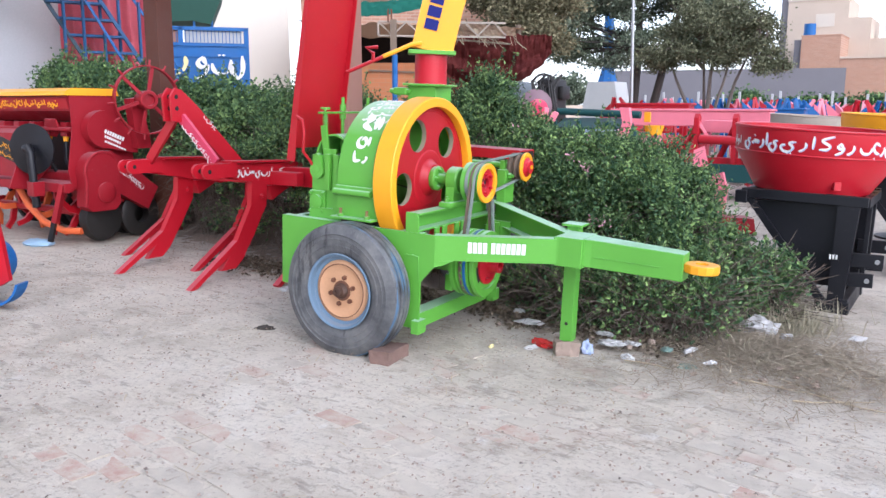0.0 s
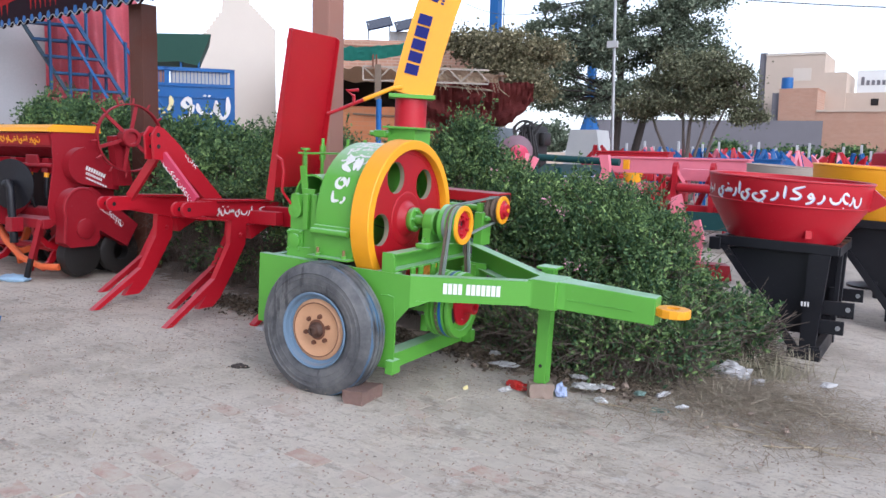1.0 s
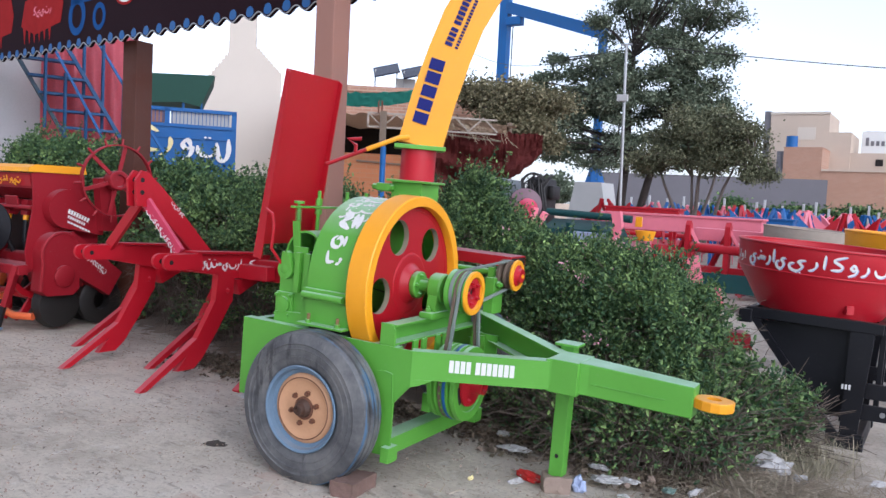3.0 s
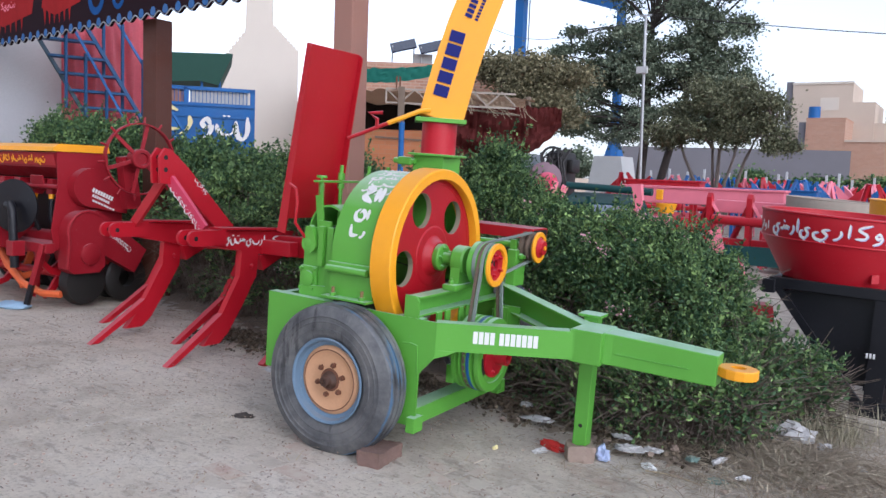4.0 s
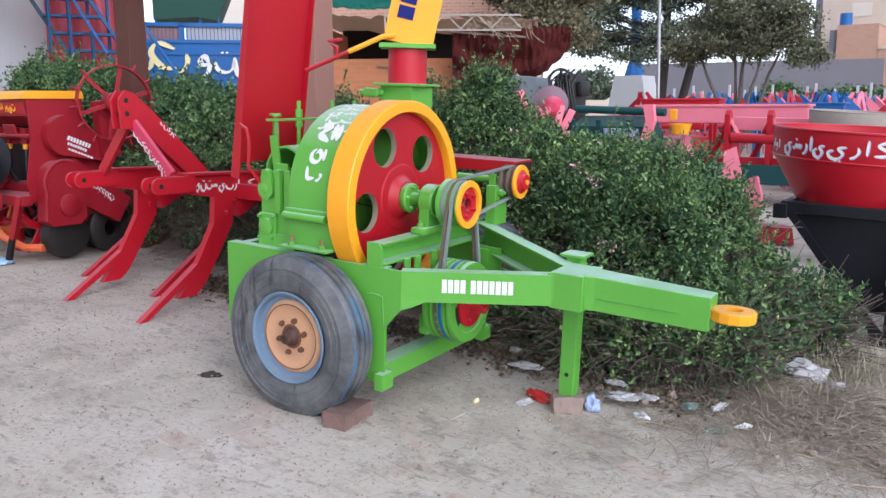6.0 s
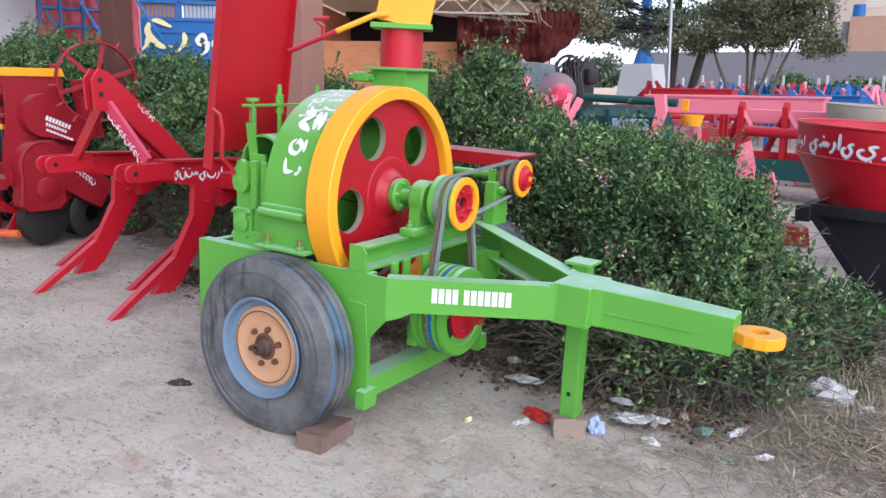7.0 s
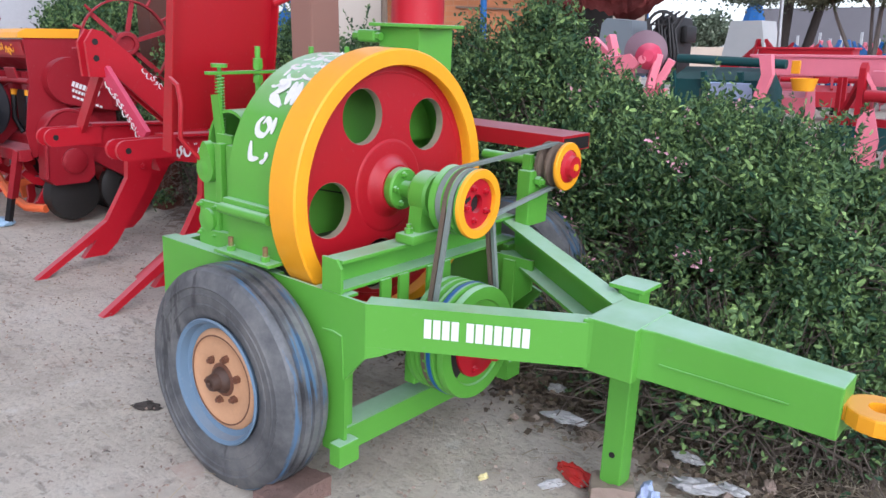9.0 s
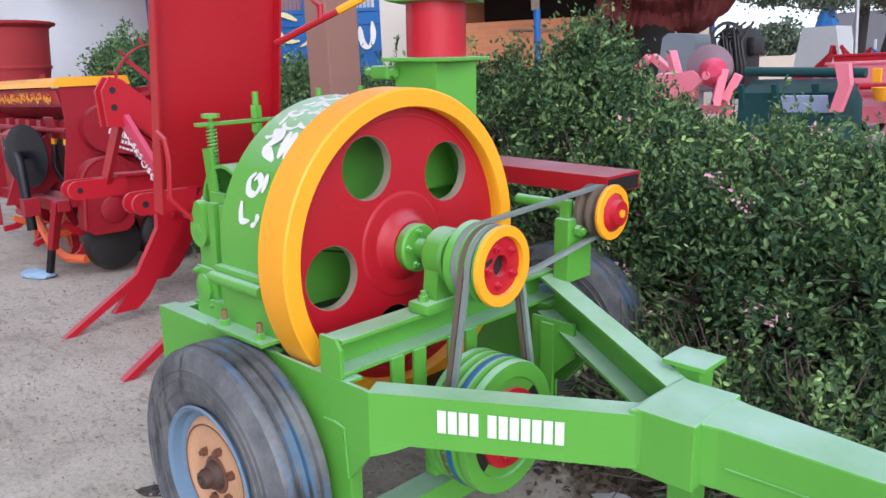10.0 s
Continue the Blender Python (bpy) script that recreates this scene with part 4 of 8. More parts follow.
    part("clamp_joint", box(B(), ((x0 + x1) / 2, DY - r + 0.0, 0.945), (x1 - x0 + 0.01, 0.05, 0.03), bevel=0.004), GREEN, drum, smooth=False)
    part("latch_bar", rod(B(), (x0 + 0.0, DY - r - 0.035, 0.925), (x1 - 0.02, DY - r - 0.035, 0.925), 0.019), GREEN, drum)
    part("base_flange", box(B(), (-0.06, DY - r - 0.0, 0.772), (0.30, 0.13, 0.012), bevel=0.002), GREEN, drum, smooth=False)
    part("base_skirt", prism(B(), [(DY - r - 0.005, 0.775), (DY - r + 0.012, 0.775), (DY - r + 0.012, 0.9), (DY - r - 0.002, 0.9)], "x", x0, x1), GREEN, drum, smooth=False)
    for x in (-0.15, 0.04):
        part("base_nut", hex_bolt(B(), (x, DY - r - 0.035, 0.778), (0, 0, 1), 0.017, 0.018), GREEN, drum, smooth=False)
        part("base_bolt", rod(B(), (x, DY - r - 0.035, 0.79), (x, DY - r - 0.035, 0.828), 0.0095, n=10), BRASS, drum, "rusty brass-coloured bolt", smooth=False)
    # added black half-drum and block: their colour stands for shade under the machine
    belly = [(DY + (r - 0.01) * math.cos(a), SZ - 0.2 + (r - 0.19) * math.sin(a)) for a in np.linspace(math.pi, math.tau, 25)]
    part("belly_shade", prism(B(), belly, "x", -0.19, 0.085), GREASE_SHADE, drum, "lower half-drum added in black for the underside's shade")
    part("belly_shade_block", box(B(), (0.15, 0.02, 0.50), (0.30, 0.55, 0.10), bevel=0.02), GREASE_SHADE, drum, smooth=False)
    # white brush shapes round the drum
    for k, (deg, h, n, word) in enumerate(((168, 0.075, 1, "lr"), (157, 0.08, 1, "oi"), (144, 0.125, 1, "zii"), (134, 0.06, 4, "swr"), (126, 0.055, 4, "inb"), (118, 0.06, 4, "ysi"), (110, 0.06, 4, "rwbi"), (102, 0.055, 4, "nis"), (95, 0.05, 4, "bri"))):
        a = radians(deg)
        o = Vector((x0 + (0.105 if deg > 140 else 0.06), DY + (r + 0.001) * math.cos(a), SZ + (r + 0.001) * math.sin(a)))
        m = facing(o, (1, 0, 0), Vector((0, math.sin(a), -math.cos(a))))
        part("painted_mark", strokes(B(), 20 + k, (0.095 if deg > 150 else 0.125) if deg > 140 else 0.2, h, n + 1, m, 0.003, 0.25 if deg > 140 else 0.2, word), WHITE, drum, "white brushed signwriting shape", smooth=False)
    # feed throat with rollers, springs and tie bar
    bm = B()
    box(bm, (-0.30, -0.06, 0.94), (0.20, 0.58, 0.36), bevel=0.004)
    throat = part("feed_throat", bm, GREEN, t, smooth=False)
    part("throat_side", prism(B(), [(-0.45, 0.76), (-0.19, 0.76), (-0.19, 1.06), (-0.27, 1.10), (-0.27, 1.16), (-0.36, 1.16), (-0.36, 1.12), (-0.45, 1.12)], "y", -0.385, -0.37), GREEN, throat, smooth=False)
    hood = [(-0.30 + q * math.cos(a), 1.10 + 1.12 * q * math.sin(a)) for q, aa in ((0.135, np.linspace(math.pi, 0, 18)), (0.125, np.linspace(0, math.pi, 18))) for a in aa]
    part("roller_hood", prism(B(), hood, "y", -0.37, 0.30), GREEN, throat)
    part("hood_back", box(B(), (-0.30, 0.30, 1.12), (0.27, 0.012, 0.3)), GREEN, throat, smooth=False)
    part("feed_roller", rod(B(), (-0.30, -0.34, 1.06), (-0.30, 0.28, 1.06), 0.07, n=20), GREASE_SHADE, throat, "dark toothed feed roller")
    part("hood_prop", box(B(), (-0.36, -0.372, 1.2), (0.045, 0.012, 0.2), (0, -8, 0)), GREEN, throat, smooth=False)
    for z, rr in ((1.03, 0.032), (0.83, 0.045)):
        bmr = lathe(B(), [(rr, 0.0), (rr, 0.03), (rr * 0.6, 0.036), (0.0005, 0.036), (0.0005, 0.0)], Matrix.Translation((-0.40, -0.385, z)) @ Matrix.Rotation(radians(-90), 4, "Z"), 26, False)
        part("roller_bearing", bmr, GREEN, throat)
        if z < 1:
            housing = part("bearing_housing", box(B(), (-0.40, -0.392, z), (0.12, 0.02, 0.14), bevel=0.006), GREEN, throat, smooth=False)
            for sx, sz in ((-0.045, -0.055), (0.045, -0.055), (-0.045, 0.055), (0.045, 0.055)):
                part("bearing_bolt", hex_bolt(B(), (-0.40 + sx, -0.402, z + sz), (0, -1, 0), 0.011, 0.012), GREEN, housing, smooth=False)
        else:
            lug = [(-0.395 + 0.05 * math.cos(a) * (1 - 0.42 * max(0, math.sin(a))), z + (0.10 if math.sin(a) > 0 else 0.055) * math.sin(a)) for a in np.linspace(0, math.tau, 25)[:-1]]
            part("spring_lug", prism(B(), lug, "y", -0.418, -0.386), GREEN, throat)
    part("guide_angle", box(B(), (-0.315, -0.40, 1.02), (0.035, 0.03, 0.22), bevel=0.003), GREEN, throat, smooth=False)
    part("guide_angle", box(B(), (-0.25, -0.397, 1.0), (0.04, 0.03, 0.26), bevel=0.003), GREEN, throat, smooth=False)
    part("tie_bar", span(B(), (-0.385, -0.40, 1.375), (-0.385, 0.36, 1.375), 0.03, 0.012, 0.002), GREEN, throat, smooth=False)
    for y in (-0.17, 0.10, 0.30):
        b = rod(B(), (-0.385, y, 1.12), (-0.385, y, 1.47), 0.011, n=12)
        rod(b, (-0.385, y, 1.385), (-0.385, y, 1.425), 0.02, n=6)
        rod(b, (-0.385, y, 1.335), (-0.385, y, 1.365), 0.02, n=6)
        part("tension_rod", b, GREEN, throat, smooth=False)
    b = B()
    coil = [(-0.385 + 0.016 * math.cos(k * 0.8), -0.345 + 0.016 * math.sin(k * 0.8), 1.15 + 0.00145 * k) for k in range(150)]
    tube(b, coil, 0.003, 5)
    rod(b, (-0.385, -0.345, 1.06), (-0.385, -0.345, 1.40), 0.008, n=10)
    part("spring", b, GREEN, throat, "green coil spring on a rod")
    part("side_bracket", prism(B(), [(-0.45, 0.735), (-0.19, 0.735), (-0.19, 0.9), (-0.25, 0.9), (-0.27, 0.80), (-0.45, 0.79)], "y", -0.412, -0.385), GREEN, throat, smooth=False)
    part("housing_seam", box(B(), (-0.043, DY, 0.93), (0.004, 2 * r - 0.05, 0.006), (-14, 0, 0)), GREASE_SHADE, drum, smooth=False)
    part("spring_knob", rod(B(), (-0.385, -0.345, 1.395), (-0.385, -0.345, 1.408), 0.03, n=20), GREEN, throat)
    # red feed tray folded up behind the throat
    tray = new("feed_tray")
    tray.parent = t
    tagged(tray, "red sheet-metal feed tray folded upright")
    tray.matrix_basis = Matrix.Translation((-0.60, -0.21, 0.98)) @ Matrix.Rotation(radians(8), 4, "Y")
    part("tray_sheet", box(B(), (0, -0.02, 0.66), (0.008, 0.46, 0.98), bevel=0.002), RED, tray, smooth=False)
    part("tray_lip", prism(B(), [(0.0, 0.10), (0.0, 1.15), (0.03, 1.135), (0.045, 0.45), (0.06, 0.10)], "y", -0.258, -0.250), RED, tray, smooth=False)
    part("tray_lip", prism(B(), [(0.0, 0.15), (0.0, 1.15), (0.03, 1.135), (0.045, 0.45), (0.045, 0.15)], "y", 0.210, 0.218), RED, tray, smooth=False)
    b = B()
    tube(b, [(0.04, -0.262, 0.38), (0.09, -0.262, 0.365), (0.115, -0.262, 0.30), (0.13, -0.27, 0.18), (0.16, -0.20, 0.10)], 0.009, 8)
    part("tray_hook", b, RED, tray)
    # red feed cover box on the far side
    bm = B()
    prism(bm, [(0.70, 1.155), (0.92, 1.155), (0.92, 1.09), (0.70, 1.09)], "x", -0.25, 0.46)
    part("drive_cover", bm, RED, t, "red sheet-metal drive cover", smooth=False)
    # black plate across the cover's end stands for the shade inside
    part("cover_mouth", box(B(), (0.461, 0.81, 1.12), (0.003, 0.20, 0.05)), GREASE_SHADE, t, smooth=False)
    # outlet neck, red pipe and yellow chute
    cx, cy = -0.108, 0.43
    bm = B()
    prism(bm, [(0.19, 1.12), (0.53, 1.12), (0.53, 1.56), (0.32, 1.56), (0.32, 1.35)], "x", -0.213, -0.003)
    part("outlet_neck", bm, GREEN, t, smooth=False)
    part("neck_flange", box(B(), (cx, cy, 1.567), (0.29, 0.29, 0.014), (0, 0, 12), bevel=0.003), GREEN, t, smooth=False)
    part("swivel_lug", box(B(), (-0.258, 0.31, 1.52), (0.10, 0.06, 0.05), bevel=0.01), GREEN, t, smooth=False)
    part("swivel_bolt", rod(B(), (-0.338, 0.30, 1.52), (-0.188, 0.30, 1.52), 0.018, n=6), GREEN, t, smooth=False)
    part("outlet_pipe", lathe(B(), [(0.108, 0.0), (0.108, 0.192), (0.103, 0.192), (0.103, 0.0)], Matrix.Translation((cx, cy, 1.575)) @ Matrix.Rotation(radians(-90), 4, "Y"), 48), RED_B, t, "red outlet pipe")
    chute = new("discharge_chute")
    chute.parent = t
    tagged(chute, "yellow curved discharge chute with navy lettering shapes")
    chute.matrix_basis = Matrix.Translation((cx, cy, 1.778)) @ Matrix.Rotation(radians(33), 4, "Z")
    part("chute_flange", box(B(), (0, 0, 0), (0.31, 0.27, 0.026), bevel=0.003), GREEN, chute, "green chute flange", smooth=False)
    path = [(0.0, 0.01, 10), (0.06, 0.30, 13), (0.13, 0.56, 17), (0.20, 0.78, 24), (0.32, 1.02, 34), (0.50, 1.22, 48), (0.74, 1.36, 62), (1.02, 1.44, 78), (1.28, 1.43, 96)]
    bm = B()
    rings = []
    for i, (x, z, tilt) in enumerate(path):
        a = radians(tilt)
        nx, nz = math.cos(a), -math.sin(a)
        hw, hd = 0.136 - 0.001 * i, 0.105 - 0.002 * i
        rings.append([bm.verts.new((x + sx * hw * nx, sy * hd, z + sx * hw * nz)) for sx, sy in ((-1, -1), (1, -1), (1, 1), (-1, 1))])
    for p, q in zip(rings, rings[1:]):
        for k in range(4):
            bm.faces.new((p[k], p[(k + 1) % 4], q[(k + 1) % 4], q[k]))
    part("chute_sheet", bm, YELLOW, chute, smooth=False)
    # lettering stand-ins up the chute's near face
    up = Vector((0.215, 0, 0.977))
    m = facing(Vector((0.020, -0.1075, 0.135)), up, (-1, 0, 0.2))
    for k, w in enumerate((0.068, 0.068, 0.068, 0.070, 0.066)):
        part("large_letter_shape", bars(B(), [w], 0, 0.088, m @ Matrix.Translation((k * 0.083, -0.006, 0)), 0.003), NAVY, chute, "navy block lettering shape", smooth=False)
    m2 = facing(Vector((0.150, -0.1045, 0.61)), Vector((0.32, 0, 0.95)), (-1, 0, 0.3))
    for k in range(11):
        part("small_letter_shape", bars(B(), [0.021], 0, 0.045, m2 @ Matrix.Translation((k * 0.03 + (0.015 if k > 3 else 0), 0.012, 0)), 0.003), NAVY, chute, "navy block lettering shape", smooth=False)
    b = bars(B(), [0.012] * 16, 0.008, 0.02, m2 @ Matrix.Translation((0.0, -0.028, 0)), 0.003)
    part("lettering_line", b, NAVY, chute, "line of small navy lettering shapes", smooth=False)
    # chute steering rod: red with a yellow end
    a, bb = Vector((-0.13, -0.14, 0.045)), Vector((-0.55, -0.16, -0.15))
    part("steering_rod", tube(B(), [bb, a + (bb - a) * 0.45], 0.012, 8), RED, chute, "red steering rod")
    part("rod_end", tube(B(), [a + (bb - a) * 0.45, a, a + Vector((0.06, 0.03, 0.01))], 0.014, 8), YELLOW, chute, "yellow rod end")
    part("rod_hook", tube(B(), [a + (bb - a) * 0.6, a + (bb - a) * 0.6 + Vector((0, 0, 0.05)), a + (bb - a) * 0.62 + Vector((-0.04, 0, 0.085)), a + (bb - a) * 0.6 + Vector((0.03, 0, 0.09))], 0.012, 8), RED, chute)
    return t


chaff_cutter()


def brick_thing(x, y, z, yaw, size=(0.225, 0.11, 0.072), mat=None, label="loose worn red brick lying on the ground", tilt=(0, 0)):
    bm = box(B(), (0, 0, size[2] / 2), size)
    bmesh.ops.subdivide_edges(bm, edges=list(bm.edges), cuts=6, use_grid_fill=True)
    s = x * 7.3 + y * 3.1
    for v in bm.verts:
        v.co += noise.noise_vector(v.co * 16 + Vector((s, s, 0))) * 0.011 + noise.noise_vector(v.co * 60 + Vector((s, 0, s))) * 0.006
    return solid("brick", bm, mat or BRICKRED, label, "brick", "loose bricks", m=pose(x, y, z, tilt[0], tilt[1], yaw))


brick_thing(0.318, 0.075, ground_z(0.3, 0) - 0.008, 98, (0.24, 0.125, 0.085), label="worn red brick wedged against the tyre", tilt=(0, 2))
brick_thing(1.07, 0.875, ground_z(1.07, 0.87) - 0.006, 34, (0.145, 0.115, 0.085), BRICKDUST, "dusty broken brick under the prop stand")


# ---- hedge ----
def leaf_cloud(bm, rng, place, count, size, oval=False):
    """Small folded leaves scattered by place(), which gives a point and an outward way."""
    for _ in range(count):
        p, out = place()
        s = size * rng.uniform(0.6, 1.35)
        d = Vector((rng.gauss(0, 1), rng.gauss(0, 1), rng.gauss(0.25, 0.8))) + out * 0.55
        d.normalize()
        side = d.cross(Vector((rng.gauss(0, 1), rng.gauss(0, 1), rng.gauss(0.6, 0.6)))).normalized() * s * (0.25 if oval else 0.32)
        a, b = bm.verts.new(p), bm.verts.new(p + d * s)
        mid = p + d * s * 0.5
        lift = side.cross(d).normalized() * s * 0.1
        if oval:
            q, r = p + d * s * 0.28, p + d * s * 0.74
            c1, c2 = bm.verts.new(q + side * 0.9 + lift), bm.verts.new(r + side * 0.8 + lift)
            e1, e2 = bm.verts.new(q - side * 0.9 + lift), bm.verts.new(r - side * 0.8 + lift)
            bm.faces.new((a, c1, c2, b))
            bm.faces.new((a, b, e2, e1))
            continue
        c, e = bm.verts.new(mid + side + lift), bm.verts.new(mid - side + lift)
        bm.faces.new((a, c, b))
        bm.faces.new((a, b, e))


def shrub(name, c, rad, height, leaves, seed, size=0.045, label="", lean=(0, 0), blossom=0):
    """A dense bush: stems from the ground, an uneven leafy shell with gaps, darker twigs inside."""
    rng = random.Random(seed)
    gz = ground_z(*c)
    t = thing(name, pose(c[0], c[1], gz), label or "dense green hedge shrub with small glossy leaves", "shrub", "hedge shrubs")
    bm = B()
    tips = []
    for k in range(60):
        a = rng.uniform(0, math.tau)
        q = rng.uniform(0.15, 0.95)
        base = Vector((math.cos(a) * rad[0] * q * 0.45, math.sin(a) * rad[1] * q * 0.45, -0.02))
        tip = Vector((math.cos(a) * rad[0] * q + lean[0], math.sin(a) * rad[1] * q + lean[1], height * (1 - 0.45 * q * q) * rng.uniform(0.75, 1.0)))
        mid = base.lerp(tip, 0.5) + Vector((rng.gauss(0, 0.06), rng.gauss(0, 0.06), 0.05))
        tube(bm, [base, base.lerp(mid, 0.6), mid, tip], [0.010, 0.007, 0.005, 0.003], 5)
        for _ in range(13):
            f = rng.uniform(0.15, 0.95)
            s = mid.lerp(tip, f) if rng.random() < 0.6 else base.lerp(mid, f)
            e = s + Vector((rng.gauss(0, 0.16), rng.gauss(0, 0.16), rng.gauss(0.06, 0.13)))
            tube(bm, [s, s.lerp(e, 0.5) + Vector((0, 0, rng.gauss(0, 0.02))), e], [0.005, 0.003, 0.002], 4)
    part("twig_tangle", bm, TWIG, t, "tangled grey-brown twigs")
    # bare dead sprays low down, drooping outwards
    bm = B()
    for _ in range(150 if height < 0.7 else 260 if c[0] < -0.6 or c[0] > 0.8 else 620):
        a = rng.uniform(0, math.tau)
        w = rng.uniform(0.75, 1.1)
        s = Vector((math.cos(a) * rad[0] * w * 0.8, math.sin(a) * rad[1] * w * 0.8, rng.uniform(0.06, 0.5) * height))
        d = Vector((math.cos(a + rng.gauss(0, 0.9)), math.sin(a + rng.gauss(0, 0.9)), rng.gauss(-0.2, 0.6))) * rng.uniform(0.12, 0.2 if c[0] > 0.8 else 0.36) * min(1, height)
        e = s + d
        e.z = max(e.z, 0.01)
        tube(bm, [s, s.lerp(e, 0.5) + Vector((rng.gauss(0, 0.015), rng.gauss(0, 0.015), 0.03)), e], [0.0026, 0.0019, 0.001], 4)
    part("dead_sprays", bm, TWIG, t, "bare dry grey-brown sprays")
    clumps = []
    for _ in range(105):
        a = rng.uniform(0, math.tau)
        h = rng.uniform(0.38, 1.0) ** 0.85 if rng.random() < 0.9 else rng.uniform(0.1, 0.3)
        w = math.sqrt(max(0.05, 1 - (max(0, h - 0.35) / 0.68) ** 2)) * rng.uniform(0.55, 1.12)
        clumps.append(Vector((math.cos(a) * rad[0] * w + lean[0] * h, math.sin(a) * rad[1] * w + lean[1] * h, h * height)))
    for _ in range(34):
        a, q = rng.uniform(0, math.tau), math.sqrt(rng.random()) * 0.8
        clumps.append(Vector((math.cos(a) * rad[0] * q + lean[0], math.sin(a) * rad[1] * q + lean[1], height * (1.0 - 0.35 * q * q) * rng.uniform(0.82, 1.1))))

    # hollows where the foliage has thinned and the dark inside shows
    hollows = [(rng.choice(clumps), rng.uniform(0.07, 0.15)) for _ in range(13 if height > 0.7 else 0)]
    clumps = [k for k in clumps if all((k - o).length > r for o, r in hollows) or k.z > height * 0.96]

    def place():
        k = rng.choice(clumps)
        spread = 0.034 + 0.046 * abs(math.sin(k.x * 37 + k.z * 23))
        s = Vector((rng.gauss(0, 1), rng.gauss(0, 1), rng.gauss(0, 0.8))) * spread
        p = k + s
        p.z = max(p.z, 0.06)
        return p, Vector((k.x, k.y, k.z - height * 0.4)).normalized()

    bm = B()
    leaf_cloud(bm, rng, place, leaves, size, c[0] > -2.5)
    # long sprigs that break the outline
    for _ in range(64):
        k = rng.choice(clumps[-34:] if rng.random() < 0.7 else clumps)
        d = Vector((k.x * 0.5 + rng.gauss(0, 0.35), k.y * 0.5 + rng.gauss(0, 0.35), 0.9)).normalized()
        for j in range(rng.randint(8, 17)):
            p = k + d * (0.016 * j + 0.03)
            leaf_cloud(bm, rng, lambda: (p, d), 2, size * 0.85, True)
    part("foliage", bm, LEAF, t, "small dark green leaves", smooth=False)
    if blossom:
        bm = B()
        for _ in range(blossom):
            k = rng.choice(clumps)
            o = k + Vector((k.x, k.y, 0.1)).normalized() * 0.09
            leaf_cloud(bm, rng, lambda: (o + Vector((rng.gauss(0, 0.02), rng.gauss(0, 0.02), rng.gauss(0, 0.02))), Vector((0, 0, 0))), 9, 0.022)
        part("blossom", bm, BLOSSOM, t, "small faded pink blossoms", smooth=False)
    return t


HEDGE = [
    # x, y, rx, ry, height
    (-7.6, 3.7, 0.75, 0.6, 1.85), (-6.7, 2.62, 0.42, 0.4, 1.84), (-5.75, 2.52, 0.45, 0.4, 1.80), (-6.5, 3.3, 0.75, 0.6, 1.80), (-5.5, 3.0, 0.7, 0.55, 1.70), (-4.6, 2.85, 0.65, 0.55, 1.60), (-3.75, 2.5, 0.65, 0.55, 1.54), (-2.95, 2.2, 0.6, 0.5, 1.5),
    (-2.15, 2.05, 0.6, 0.5, 1.48), (-1.45, 2.0, 0.5, 0.45, 1.42), (-0.85, 2.3, 0.5, 0.42, 1.4), (-0.38, 2.42, 0.45, 0.42, 1.55), (0.12, 2.42, 0.48, 0.42, 1.27), (0.58, 2.32, 0.5, 0.5, 1.17), (1.0, 2.2, 0.45, 0.55, 1.13), (1.30, 2.1, 0.33, 0.5, 0.97),
]
for i, (x, y, rx, ry, h) in enumerate(HEDGE):
    shrub("hedge_shrub", (x, y), (rx, ry), h - ground_z(x, y), 27000 if x > -2.5 else 15000, 100 + i, 0.030 if x > -2.5 else 0.042, blossom=(40 if 0.1 < x < 1.2 else 0))
for i, (x, y, rx, ry, h) in enumerate(((0.42, 1.78, 0.3, 0.24, 0.36), (0.86, 1.6, 0.27, 0.22, 0.42), (1.24, 1.56, 0.28, 0.22, 0.44), (1.56, 1.72, 0.26, 0.26, 0.42))):
    shrub("low_shrub", (x, y), (rx, ry), h, 3600, 210 + i, 0.034, "low leafy growth among dry twigs at the hedge's foot")
shrub("low_shrub", (1.62, 2.25), (0.28, 0.36), 0.5, 5600, 200, 0.042, "low straggling edge of the hedge, half dry")
shrub("low_shrub", (1.86, 2.55), (0.2, 0.26), 0.34, 1100, 201, 0.045, "low straggling edge of the hedge, half dry")

# ---- pillars and sign board ----
solid("pillar_1", box(B(), (0, 0, 1.9), (0.165, 0.175, 3.9), bevel=0.008), BROWN, "tall square brown-painted steel pillar behind the hedge", "pillar", kind="structure", smooth=False, m=pose(-0.94, 1.255, ground_z(-0.94, 1.25)))
solid("pillar_2", box(B(), (0, 0, 1.4), (0.21, 0.2, 2.9), bevel=0.008), DARKBROWN, "square dark brown pillar in shade", "pillar", kind="structure", smooth=False, m=pose(-4.36, 2.28, 0.05))

